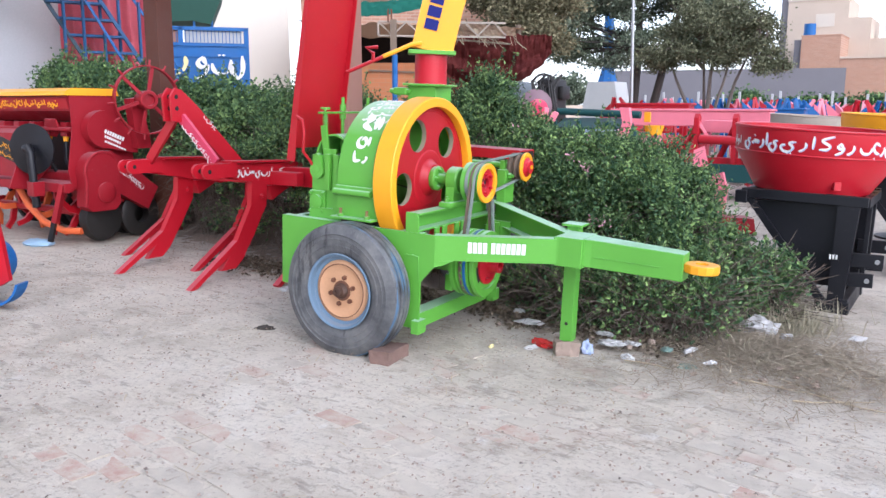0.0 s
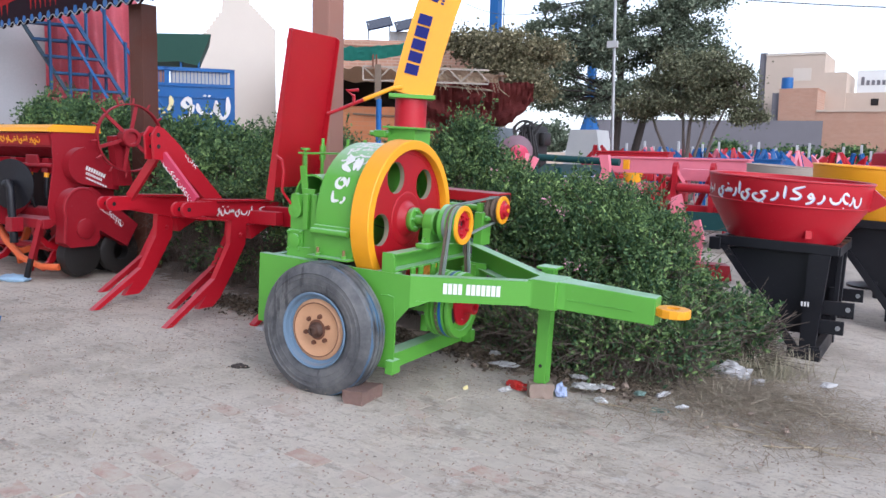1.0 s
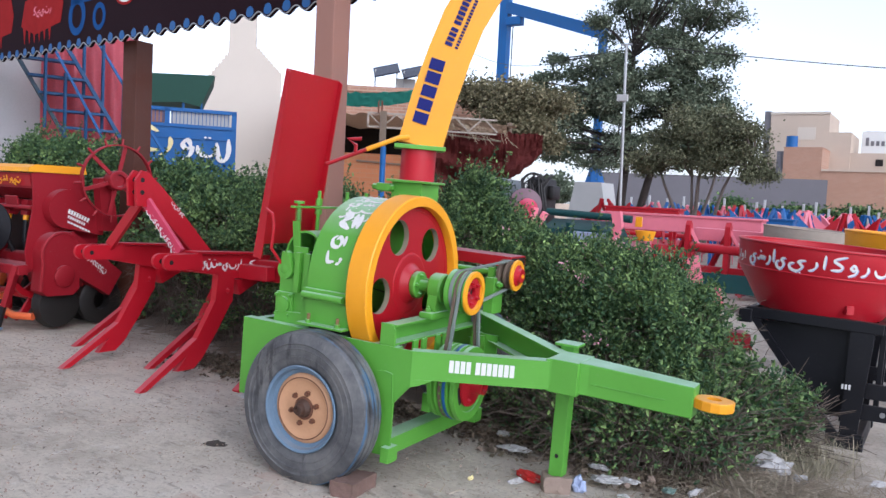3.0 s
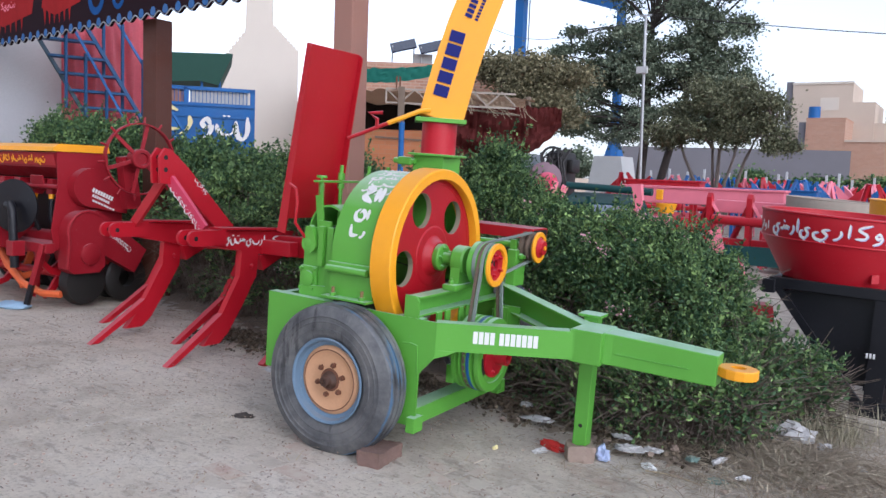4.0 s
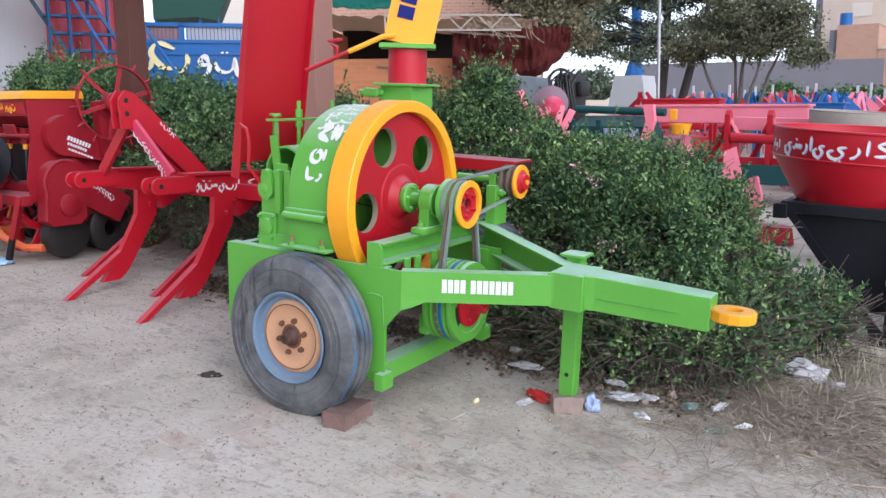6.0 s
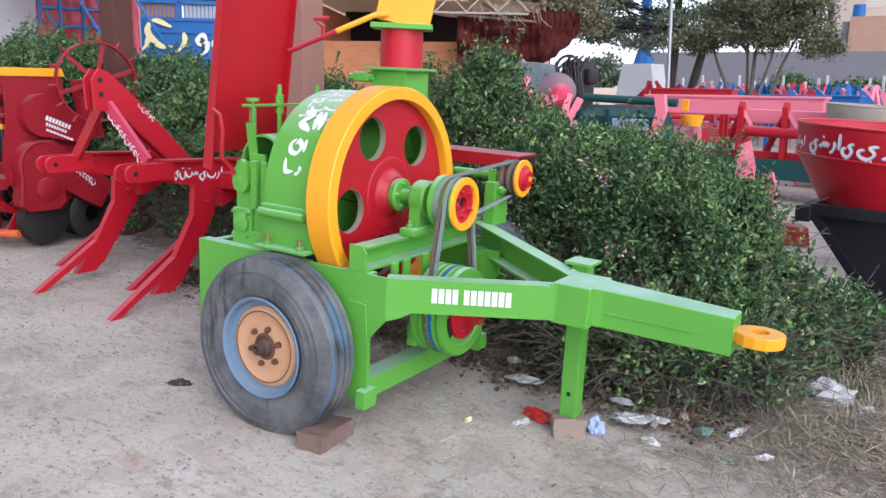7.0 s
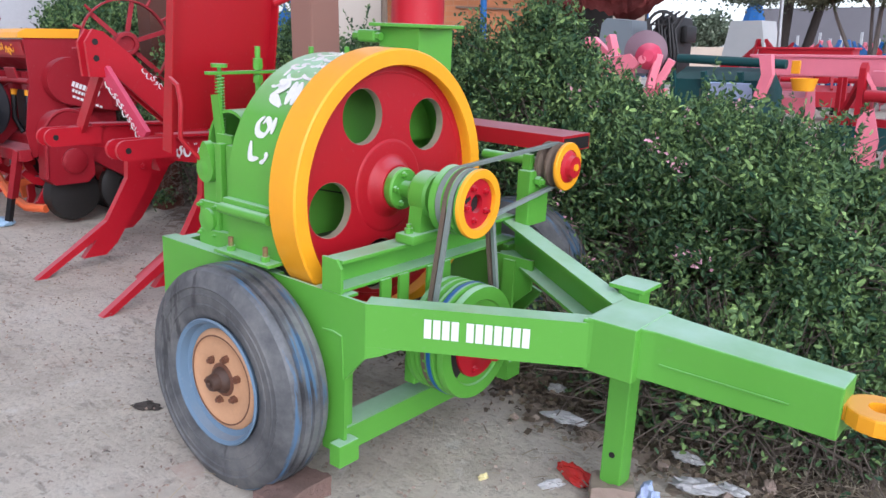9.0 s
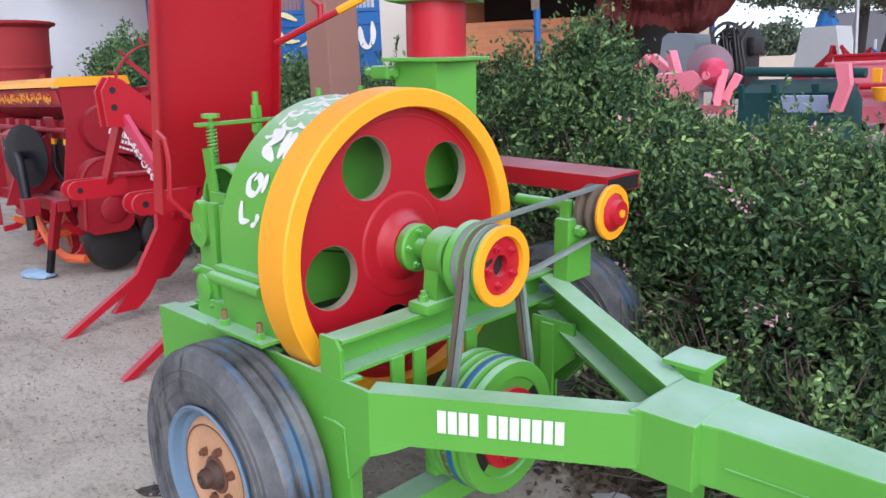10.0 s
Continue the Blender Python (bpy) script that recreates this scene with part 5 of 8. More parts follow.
# wide dark board with a scalloped lower edge, carried by the pillars
def sign_board():
    a, b = Vector((-10.55, 3.12, 2.95)), Vector((-0.33, 1.29, 2.82))
    L = (b - a).length
    t = thing("sign_board", facing(a, b - a, (0, 0, 1)), "long dark printed sign board with a scalloped blue lower edge", "sign")
    n = 720
    low = [(L * i / n, 0.024 * math.sin(L * i / n * math.tau / 0.24)) for i in range(n + 1)]
    part("board", prism(B(), low + [(L, 1.1), (0, 1.1)], "z", -0.03, 0.0), SIGN, t, smooth=False)
    bm = B()
    ribbon(bm, [(x, y + 0.006) for x, y in low], 0.012, 0.005, Matrix.Translation((0, 0, 0.001)))
    part("scalloped_edge", bm, STEEL, t, "thin pale scalloped trim", smooth=False)
    for k in range(int(L / 0.24)):
        c = 0.18 + 0.24 * k
        drop = [(c + 0.05 * math.cos(q), 0.032 + 0.04 * math.sin(q) * (1.35 if math.sin(q) > 0 else 0.8)) for q in np.linspace(0, math.tau, 15)[:-1]]
        part("printed_drop", prism(B(), drop, "z", 0.0, 0.003), BLUE, t, smooth=False)
    # printed machines, as plain shapes
    for x0, w, red in ((2.2, 1.45, True), (3.9, 1.15, True), (5.2, 0.85, False)):
        ink, label = (PRINT, "red printed machine picture") if red else (PRINT_B, "blue printed machine picture")
        if red:
            body = [(x0, 0.34), (x0 + 0.1, 0.62), (x0 + 0.3, 0.66), (x0 + 0.35, 0.9), (x0 + w - 0.15, 0.84), (x0 + w, 0.5), (x0 + w - 0.06, 0.30), (x0 + 0.4, 0.22)]
            pic = part("printed_picture", prism(B(), body, "z", 0.0, 0.004), ink, t, label, smooth=False)
            for q in range(6):
                x = x0 + 0.05 + q * (w - 0.3) / 6
                part("printed_blade", prism(B(), [(x, 0.34), (x + 0.09, 0.33), (x + 0.05, 0.13)], "z", 0.0, 0.0035), ink, pic, smooth=False)
            part("painted_mark", strokes(B(), 44, 0.5, 0.11, 5, Matrix.Translation((x0 + 0.35, 0.42, 0.004)), 0.003, 0.14), PINK, pic, "pale signwriting shape", smooth=False)
        else:
            pic = part("printed_picture", box(B(), (x0 + 0.45, 0.55, 0.002), (0.8, 0.2, 0.004)), ink, t, label, smooth=False)
            for cx, cy, r in ((0.2, 0.32, 0.2), (0.72, 0.27, 0.14)):
                ring = lathe(B(), [(r, 0.0), (r, 0.004), (r * 0.62, 0.004), (r * 0.62, 0.0)], Matrix.Translation((x0 + cx, cy, 0)) @ Matrix.Rotation(radians(-90), 4, "Y"), 28)
                part("printed_wheel", ring, ink, pic)
            for cx, w2, z0, z1 in ((0.08, 0.05, 0.6, 0.95), (0.5, 0.05, 0.6, 0.95), (0.3, 0.5, 0.93, 0.99), (0.75, 0.22, 0.62, 0.75)):
                part("printed_bar", box(B(), (x0 + cx, (z0 + z1) / 2, 0.002), (w2, z1 - z0, 0.0035)), ink, pic, smooth=False)
    for k in range(4):
        for w2, ink, lift, label in ((0.30, PRINT, 0.001, "red outline of a signwriting shape"), (0.21, WHITE, 0.003, "white signwriting shape")):
            part("painted_mark", strokes(B(), 50 + k, 0.75, 0.5, 2, Matrix.Translation((6.3 + 0.9 * k, 0.34, lift)), 0.003, w2, ("bk", "iw", "ny", "rs")[k]), ink, t, label, smooth=False)
    return t


sign_board()


# ---- tine plough beside the machine ----
def tine_plough():
    t = thing("tine_plough", pose(-2.3, 1.1, ground_z(-2.3, 1.1)), "red tractor-mounted tine plough standing on its five points", "plough")
    z0 = -ground_z(-2.3, 1.1)

    def w(x, y, z):
        return Vector((x + 2.3, y - 1.1, z + z0))

    for x in (-1.88, -2.78):
        bm = B()
        m = Matrix.Translation(w(x, 0, 0))
        prism(bm, [(0.78, 0.885), (0.78, 0.99), (1.65, 0.955), (1.75, 0.935), (1.75, 0.735), (1.6, 0.735)], "x", -0.035, 0.035, m)
        beam = part("side_beam", bm, RED_B, t, smooth=False)
        for s in (-0.055, 0.055):
            bm = B()
            prism(bm, [(0.66 + 0.055 * math.cos(a), 0.935 + 0.055 * math.sin(a)) for a in np.linspace(math.pi / 2, 1.5 * math.pi, 10)] + [(0.95, 0.88), (0.95, 0.99)], "x", s - 0.012, s + 0.012, m)
            part("clevis_plate", bm, RED_B, beam, smooth=False)
            # thin black disc on the plate draws the pin hole's shade
            part("pin_hole", rod(B(), m @ Vector((s + 0.0125, 0.67, 0.935)), m @ Vector((s + 0.014, 0.67, 0.935)), 0.017), GREASE_SHADE, beam)
        part("top_strap", prism(B(), [(0.9, 0.99), (1.55, 0.965), (1.55, 0.98), (0.9, 1.005)], "x", -0.07, 0.07, m), RED_B, beam, smooth=False)
        part("web_bracket", prism(B(), [(1.3, 0.78), (1.6, 0.78), (1.34, 0.66)], "x", -0.05, 0.05, m), RED_B, beam, smooth=False)
    for y, x0, x1 in ((1.38, -2.85, -1.55), (1.72, -3.52, -1.40)):
        part("cross_beam", span(B(), w(x0, y, 0.84), w(x1, y, 0.84), 0.09, 0.11, 0.006), RED_B, t, smooth=False)
    part("long_beam", span(B(), w(-1.9, 1.56, 0.84), w(-0.95, 1.44, 0.86), 0.09, 0.16, 0.006), RED_B, t, smooth=False)
    # curved shanks with forward points
    for x, y in ((-1.87, 0.0), (-2.8, 0.02), (-1.47, 0.52), (-2.42, 0.50), (-3.45, 0.54)):
        m = Matrix.Translation(w(x, y, 0))
        g = ground_z(x, y + 0.5) * 0.4
        shank = part("tine_shank", prism(B(), [(1.13, 0.84), (1.30, 0.84), (1.28, 0.62), (1.13, 0.39), (1.0, 0.21), (0.92, 0.145), (0.77, 0.145), (0.89, 0.28), (0.925, 0.33), (1.11, 0.63)], "x", -0.026, 0.026, m), RED_B, t, smooth=False)
        part("tine_point", prism(B(), [(0.945, 0.365), (0.965, 0.315), (0.52, g + 0.03), (0.475, g), (0.455, g + 0.03)], "x", -0.028, 0.028, m), RED_B, shank, smooth=False)
        part("shank_bolt", hex_bolt(B(), m @ Vector((0.032, 1.22, 0.70)), (1, 0, 0), 0.02, 0.015), RED_B, shank, smooth=False)
    # three-point mast
    for s in (-0.045, 0.045):
        bm = prism(B(), [(0.69, 1.50), (0.74, 1.57), (0.80, 1.555), (0.95, 1.43), (1.48, 0.90), (1.30, 0.90), (0.86, 1.30), (0.70, 1.31)], "x", s - 0.012, s + 0.012, Matrix.Translation(w(-2.3, 0, 0)))
        mast = part("mast_plate", bm, RED_B, t, smooth=False)
        # two black discs colour in the shade of the mast's pin holes
        for z in (1.5, 1.41):
            part("pin_hole", rod(B(), w(-2.3 + s + 0.0125, 0.745, z), w(-2.3 + s + 0.014, 0.745, z), 0.018), GREASE_SHADE, mast)
    part("mast_strut", span(B(), w(-2.26, 0.80, 1.34), w(-1.93, 0.84, 0.99), 0.085, 0.03, 0.002, up=(0, -1, 0)), ROSE, t, "faded rose-red strut with white lettering shapes", smooth=False)
    part("mast_strut", span(B(), w(-2.34, 0.80, 1.34), w(-2.74, 0.84, 0.98), 0.08, 0.03, 0.002, up=(0, -1, 0)), RED_B, t, smooth=False)
    # white signwriting shapes
    for k in range(3):
        m = facing(w(-1.8435, 0.965 + 0.205 * k, 0.882 - 0.02 * k), (0, 1, -0.09), (0, 0, 1))
        part("painted_mark", strokes(B(), 60 + k, 0.19, 0.09, 5, m, 0.002, 0.14, ("ynbs", "ybri", "rkw")[k]), WHITE, t, "white signwriting shape", smooth=False)
    m = facing(w(-2.242, 1.0, 1.335), (0, 0.7, -0.7), (0, 0.7, 0.7))
    part("painted_mark", strokes(B(), 66, 0.16, 0.045, 5, m, 0.002, 0.11), WHITE, t, "white signwriting shape", smooth=False)
    m = facing(w(-2.235, 0.775, 1.30), Vector((0.33, 0.04, -0.35)), Vector((0.35, 0, 0.33)))
    part("painted_mark", strokes(B(), 67, 0.40, 0.05, 11, m @ Matrix.Translation((0.02, -0.028, 0.0)), 0.003, 0.12), WHITE, t, "white signwriting shape", smooth=False)
    return t


tine_plough()


# ---- seed drill with rotary tiller ----
def seed_drill():
    X, Y = -4.35, 1.4
    gz = ground_z(X, Y)
    t = thing("seed_drill", pose(X, Y, gz), "red seed drill and rotary tiller with a yellow hopper lid", "seed drill", "seed drills")

    def q(y, z):
        return (y - Y, z - gz)

    W = 2.1
    part("end_plate", prism(B(), [q(1.18, 1.54), q(1.70, 1.54), q(1.72, 1.2), q(1.86, 1.0), q(1.86, 0.62), q(1.15, 0.62), q(1.12, 0.8), q(1.19, 1.2)], "x", -0.012, 0.0), RED_D, t, smooth=False)
    part("end_plate", prism(B(), [q(1.18, 1.54), q(1.70, 1.54), q(1.72, 1.2), q(1.86, 1.0), q(1.86, 0.62), q(1.15, 0.62), q(1.12, 0.8), q(1.19, 1.2)], "x", -W, -W + 0.012), RED_D, t, smooth=False)
    hop = part("hopper", prism(B(), [q(1.17, 1.52), q(1.68, 1.52), q(1.62, 1.36), q(1.5, 1.28), q(1.38, 1.28), q(1.20, 1.38)], "x", -W, -0.012), RED_D, t, smooth=False)
    part("hopper_lid", prism(B(), [q(1.13, 1.53), q(1.14, 1.57), q(1.2, 1.60), q(1.70, 1.60), q(1.72, 1.53)], "x", -W - 0.02, 0.015), YELLOW, t, "yellow hopper lid", smooth=False)
    part("hopper_stripe", prism(B(), [q(1.165, 1.5), q(1.168, 1.5), q(1.188, 1.40), q(1.185, 1.40)], "x", -W + 0.03, -0.03), RED, hop, "red panel with yellow lettering shapes", smooth=False)
    for k in range(8):
        m = facing((-1.75 + k * 0.2, *q(1.172, 1.415)), (1, 0, 0), (0, -0.2, 1))
        part("lettering_mark", strokes(B(), 80 + k, 0.18, 0.085, 4, m, 0.003, 0.17), YELLOW, hop, "yellow signwriting shape", smooth=False)
    for k in range(7):
        x = -0.2 - k * 0.28
        meter = part("seed_meter", prism(B(), [q(1.23, 1.27), q(1.36, 1.27), q(1.36, 1.20), q(1.29, 1.12), q(1.22, 1.13)], "x", x - 0.05, x + 0.05), RED_D, t, smooth=False)
        part("meter_collar", rod(B(), (x, *q(1.25, 1.14)), (x, *q(1.24, 1.08)), 0.028, 0.022, 10), YELLOW, meter, "brass-yellow tube collar")
        part("seed_tube", tube(B(), [(x, *q(1.24, 1.08)), (x + 0.02, *q(1.22, 0.9)), (x + 0.04, *q(1.3, 0.7)), (x + 0.04, *q(1.4, 0.5))], 0.022, 8), BLACK, meter, "black ribbed seed tube")
    part("meter_shaft", rod(B(), (-W, *q(1.20, 1.20)), (-0.02, *q(1.20, 1.20)), 0.022, n=10), RED_D, t)
    part("calibration_plate", box(B(), (-0.33, *q(1.19, 1.24)), (0.2, 0.02, 0.13), (14, 0, 0), bevel=0.006), RED_D, t, smooth=False)
    guard = part("side_guard", prism(B(), [q(1.02, 1.16), q(1.10, 1.20), q(1.16, 0.98), q(1.16, 0.70), q(1.02, 0.72)], "x", -1.12, -0.62), RED_D, t, smooth=False)
    part("decal_plate", box(B(), (-0.86, *q(1.0165, 0.99)), (0.42, 0.004, 0.20), (0, 14, 0)), GREASE_SHADE, guard, "black decal with yellow marks", smooth=False)
    for k in range(2):
        m = facing((-1.02, *q(1.0135, 1.03 - 0.09 * k)), (1, 0, -0.25), (0.25, 0, 1))
        part("decal_mark", strokes(B(), 84 + k, 0.26, 0.06, 5, m, 0.002, 0.15), YELLOW, guard, "yellow signwriting shape", smooth=False)
    # black panel colours in the shade between hopper and ground
    part("inner_panel", box(B(), (-W / 2, *q(1.62, 1.0)), (W - 0.05, 0.02, 0.6)), GREASE_SHADE, t, "inner panel painted black for the drill's inner shade", smooth=False)
    part("main_tube", rod(B(), (-W, *q(1.3, 0.72)), (0.0, *q(1.3, 0.72)), 0.065, n=20), RED_D, t)
    part("front_bar", span(B(), (-W, *q(1.08, 0.64)), (0.05, *q(1.08, 0.64)), 0.09, 0.09, 0.005), RED_D, t, smooth=False)
    part("tiller_hood", prism(B(), [q(1.12, 0.62), q(1.3, 0.72), q(1.6, 0.72), q(1.75, 0.55), q(1.78, 0.35), q(1.74, 0.35), q(1.7, 0.54), q(1.58, 0.68), q(1.32, 0.68), q(1.12, 0.58)], "x", -W, -0.02), RED, t, smooth=False)
    # covers on the end plate
    cov = [q(1.48 + 0.2 * math.cos(a), 1.2 + 0.185 * math.sin(a)) for a in np.linspace(radians(75), radians(255), 18)] + [q(1.84, 0.95), q(1.85, 1.13)]
    c1 = part("chain_cover", prism(B(), cov, "x", 0.0, 0.11), RED_D, t)
    for k, (w, h) in enumerate(((0.24, 0.04), (0.2, 0.025), (0.26, 0.018))):
        m = facing((0.112, *q(1.46, 1.165 - k * 0.045)), (0, 1, -0.42), (0, 0.42, 1))
        part("lettering_bar", bars(B(), [w / 8 - 0.008] * 8, 0.008, h, m), WHITE, c1, "row of white lettering bars", smooth=False)
    gear = [q(1.38 + 0.19 * math.cos(a), 0.78 + 0.2 * math.sin(a)) for a in np.linspace(radians(20), radians(200), 18)] + [q(1.18, 0.45), q(1.24, 0.40), q(1.5, 0.40), q(1.56, 0.46)]
    g = part("gear_case", prism(B(), gear, "x", 0.0, 0.17), RED_D, t)
    part("gear_case_rim", tube(B(), [(0.16, *p) for p in gear[:19]], 0.018, 8), RED_D, g)
    part("gear_boss", lathe(B(), [(0.1, 0.16), (0.1, 0.19), (0.08, 0.2), (0.0005, 0.2), (0.0005, 0.16)], Matrix.Translation((0, *q(1.4, 0.58))), 28, False), RED_D, g)
    dia = [q(1.40, 0.97), q(1.52, 0.99), q(2.06, 0.58), q(1.92, 0.36), q(1.40, 0.66)]
    d = part("drive_cover", prism(B(), dia, "x", 0.0, 0.12), RED_D, t, smooth=False)
    m = facing((0.122, *q(1.52, 0.82)), (0, 1, -0.75), (0, 0.75, 1))
    part("painted_mark", strokes(B(), 91, 0.42, 0.06, 12, m, 0.002, 0.12), WHITE, d, "white signwriting shape", smooth=False)
    # rear rollers
    for k in range(9):
        part("packer_ring", lathe(B(), [(0.2, -0.05), (0.23, -0.03), (0.23, 0.03), (0.2, 0.05), (0.09, 0.05), (0.09, -0.05)], Matrix.Translation((-0.02 - 0.24 * k, *q(1.9, 0.30))), 28), GREASE_SHADE, t, "black packer ring")
    part("side_disc", lathe(B(), [(0.22, 0.0), (0.225, 0.03), (0.2, 0.1), (0.08, 0.12), (0.0005, 0.12), (0.0005, 0.0)], Matrix.Translation((-0.02, *q(1.42, 0.3))), 36, False), GREASE_SHADE, t, "black steel side disc")
    # tiller rotor with orange blades
    part("rotor_shaft", rod(B(), (-W, *q(1.35, 0.36)), (0.0, *q(1.35, 0.36)), 0.04), RED, t)
    for k in range(24):
        x = -0.08 - 0.085 * k
        a = k * 1.37
        m = Matrix.Translation((x, *q(1.35, 0.36))) @ Matrix.Rotation(a, 4, "X")
        part("tiller_blade", prism(B(), [(-0.03, 0.02), (0.03, 0.02), (0.05, 0.16), (0.1, 0.24), (0.06, 0.27), (-0.01, 0.17)], "x", -0.006, 0.03, m), RED if k % 3 else ORANGE, t, smooth=False)
    part("levelling_skid", tube(B(), [(0.02, *q(1.2, 0.2)), (-0.15, *q(1.12, 0.2)), (-0.45, *q(1.1, 0.27)), (-0.75, *q(1.12, 0.42)), (-0.95, *q(1.15, 0.58))], 0.035, 8), ORANGE, t, "orange curved skid bar")
    # marker disc on its crank
    part("marker_disc", lathe(B(), [(0.25, 0.0), (0.25, 0.012), (0.1, 0.05), (0.0005, 0.055), (0.0005, 0.03), (0.1, 0.025)], Matrix.Translation((-0.39, *q(1.0, 1.01))) @ Matrix.Rotation(radians(-70), 4, "Z"), 36, False), BLACK, t, "black marker disc")
    part("marker_crank", tube(B(), [(-0.39, *q(0.93, 1.02)), (-0.28, *q(0.9, 1.03)), (-0.26, *q(0.9, 0.98)), (-0.26, *q(0.92, 0.45))], 0.038, 12), BLACK, t, "black tubular crank")
    part("crank_clamp", box(B(), (-0.26, *q(0.93, 0.63)), (0.11, 0.12, 0.14), bevel=0.006), RED_D, t, smooth=False)
    part("parking_leg", span(B(), (0.0, *q(1.05, 0.68)), (-0.10, *q(1.0, 0.3)), 0.07, 0.05, 0.004), RED_D, t, smooth=False)
    part("leg_foot", span(B(), (-0.10, *q(1.0, 0.34)), (-0.16, *q(0.97, 0.10)), 0.045, 0.045, 0.004), BLACK, t, "black leg tip", smooth=False)
    for s in (-0.6, -1.4):
        part("hitch_plate", prism(B(), [q(1.3, 1.2), q(1.0, 1.0), q(0.85, 0.62), q(1.05, 0.6), q(1.3, 0.8)], "x", s - 0.012, s + 0.012), RED_D, t, smooth=False)
    # spiked land wheel
    wc = (0.31, *q(1.84, 1.49))
    wheel = new("land_wheel")
    wheel.parent = t
    wheel.matrix_basis = Matrix.Translation(wc) @ Matrix.Rotation(radians(-12), 4, "Z")
    tagged(wheel, "red spiked land wheel")
    part("wheel_rim", lathe(B(), [(0.345, -0.03), (0.345, 0.03), (0.332, 0.03), (0.332, -0.03)], n=56), RED_D, wheel)
    part("wheel_hub", lathe(B(), [(0.09, -0.1), (0.095, 0.05), (0.085, 0.06), (0.06, 0.06), (0.055, 0.03), (0.0005, 0.03), (0.0005, -0.1)], n=32, closed=False), RED_D, wheel)
    for k in range(6):
        a = k * math.tau / 6 + 0.3
        part("wheel_spoke", span(B(), (0, 0.08 * math.cos(a), 0.08 * math.sin(a)), (0, 0.335 * math.cos(a), 0.335 * math.sin(a)), 0.035, 0.02, 0.0, up=(1, 0, 0)), RED_D, wheel, smooth=False)
    for k in range(14):
        a = k * math.tau / 14 + 0.1
        part("wheel_spike", rod(B(), (0, 0.34 * math.cos(a), 0.34 * math.sin(a)), (0, 0.405 * math.cos(a), 0.405 * math.sin(a)), 0.014, 0.01, 8), RED_D, wheel)
    part("wheel_post", prism(B(), [q(1.72, 1.5), q(1.86, 1.52), q(1.95, 1.0), q(1.78, 1.0)], "x", 0.10, 0.2), RED_D, t, smooth=False)
    return t


drill = seed_drill()
# crumpled bag at the parking leg
bm = B()
bmesh.ops.create_icosphere(bm, subdivisions=3, radius=0.1)
for v in bm.verts:
    v.co = Vector((v.co.x * 1.6, v.co.y * 0.9, max(v.co.z * 0.45, -0.02))) + noise.noise_vector(v.co * 22) * 0.02
solid("plastic_bag", bm, matte("pale_blue_plastic", (0.3, 0.45, 0.6), 0.4, 0.2, 20, 0.4), "crumpled pale blue plastic bag on the ground", "litter", m=pose(-4.62, 0.92, ground_z(-4.6, 0.9) + 0.02, 0, 0, 30))


# ---- ridger shoe at the yard's edge ----
def ridger():
    t = thing("ridger", pose(-2.52, -0.56, ground_z(-2.5, -0.6), 0, 0, 28), "red ridging implement with blue curved shoes standing on the yard", "ridger")
    for dx in (0.0, -0.85):
        off = Matrix.Translation((dx, 0, 0))
        plate = part("side_plate", prism(B(), [(-0.30, 0.10), (-0.34, 0.78), (-0.24, 0.93), (-0.13, 0.90), (-0.05, 0.72), (0.0, 0.42), (0.03, 0.16), (-0.04, 0.12)], "y", -0.02, 0.02, off), RED_B, t, smooth=False)
        part("plate_rib", box(B(), (dx - 0.05, -0.03, 0.36), (0.05, 0.05, 0.34), (0, 8, 0), bevel=0.006), RED_B, plate, smooth=False)
        part("plate_bolt", hex_bolt(B(), (dx - 0.1, -0.022, 0.47), (0, -1, 0), 0.018, 0.014), RED_B, plate, smooth=False)
        sweep = [(0.02 + 0.20 * math.sin(q), 0.22 - 0.20 * math.cos(q)) for q in np.linspace(-0.9, 1.35, 12)]
        inner = [(0.02 + 0.185 * math.sin(q), 0.22 - 0.185 * math.cos(q)) for q in np.linspace(1.35, -0.9, 12)]
        part("shoe", prism(B(), sweep + inner, "y", -0.22, -0.09, off), BLUE, t, "blue curved ridger shoe", smooth=False)
        part("roller", lathe(B(), [(0.16, -0.18), (0.17, 0.0), (0.16, 0.18), (0.0005, 0.18), (0.0005, -0.18)], Matrix.Translation((dx - 0.22, 0.05, 0.26)) @ Matrix.Rotation(radians(90), 4, "Z"), 24, False), BLUE, t, "blue drum between the plates")
    part("cross_beam", span(B(), (-0.05, 0.0, 0.62), (-1.3, 0.0, 0.62), 0.10, 0.12, 0.008), RED_B, t, smooth=False)
    return t


ridger()


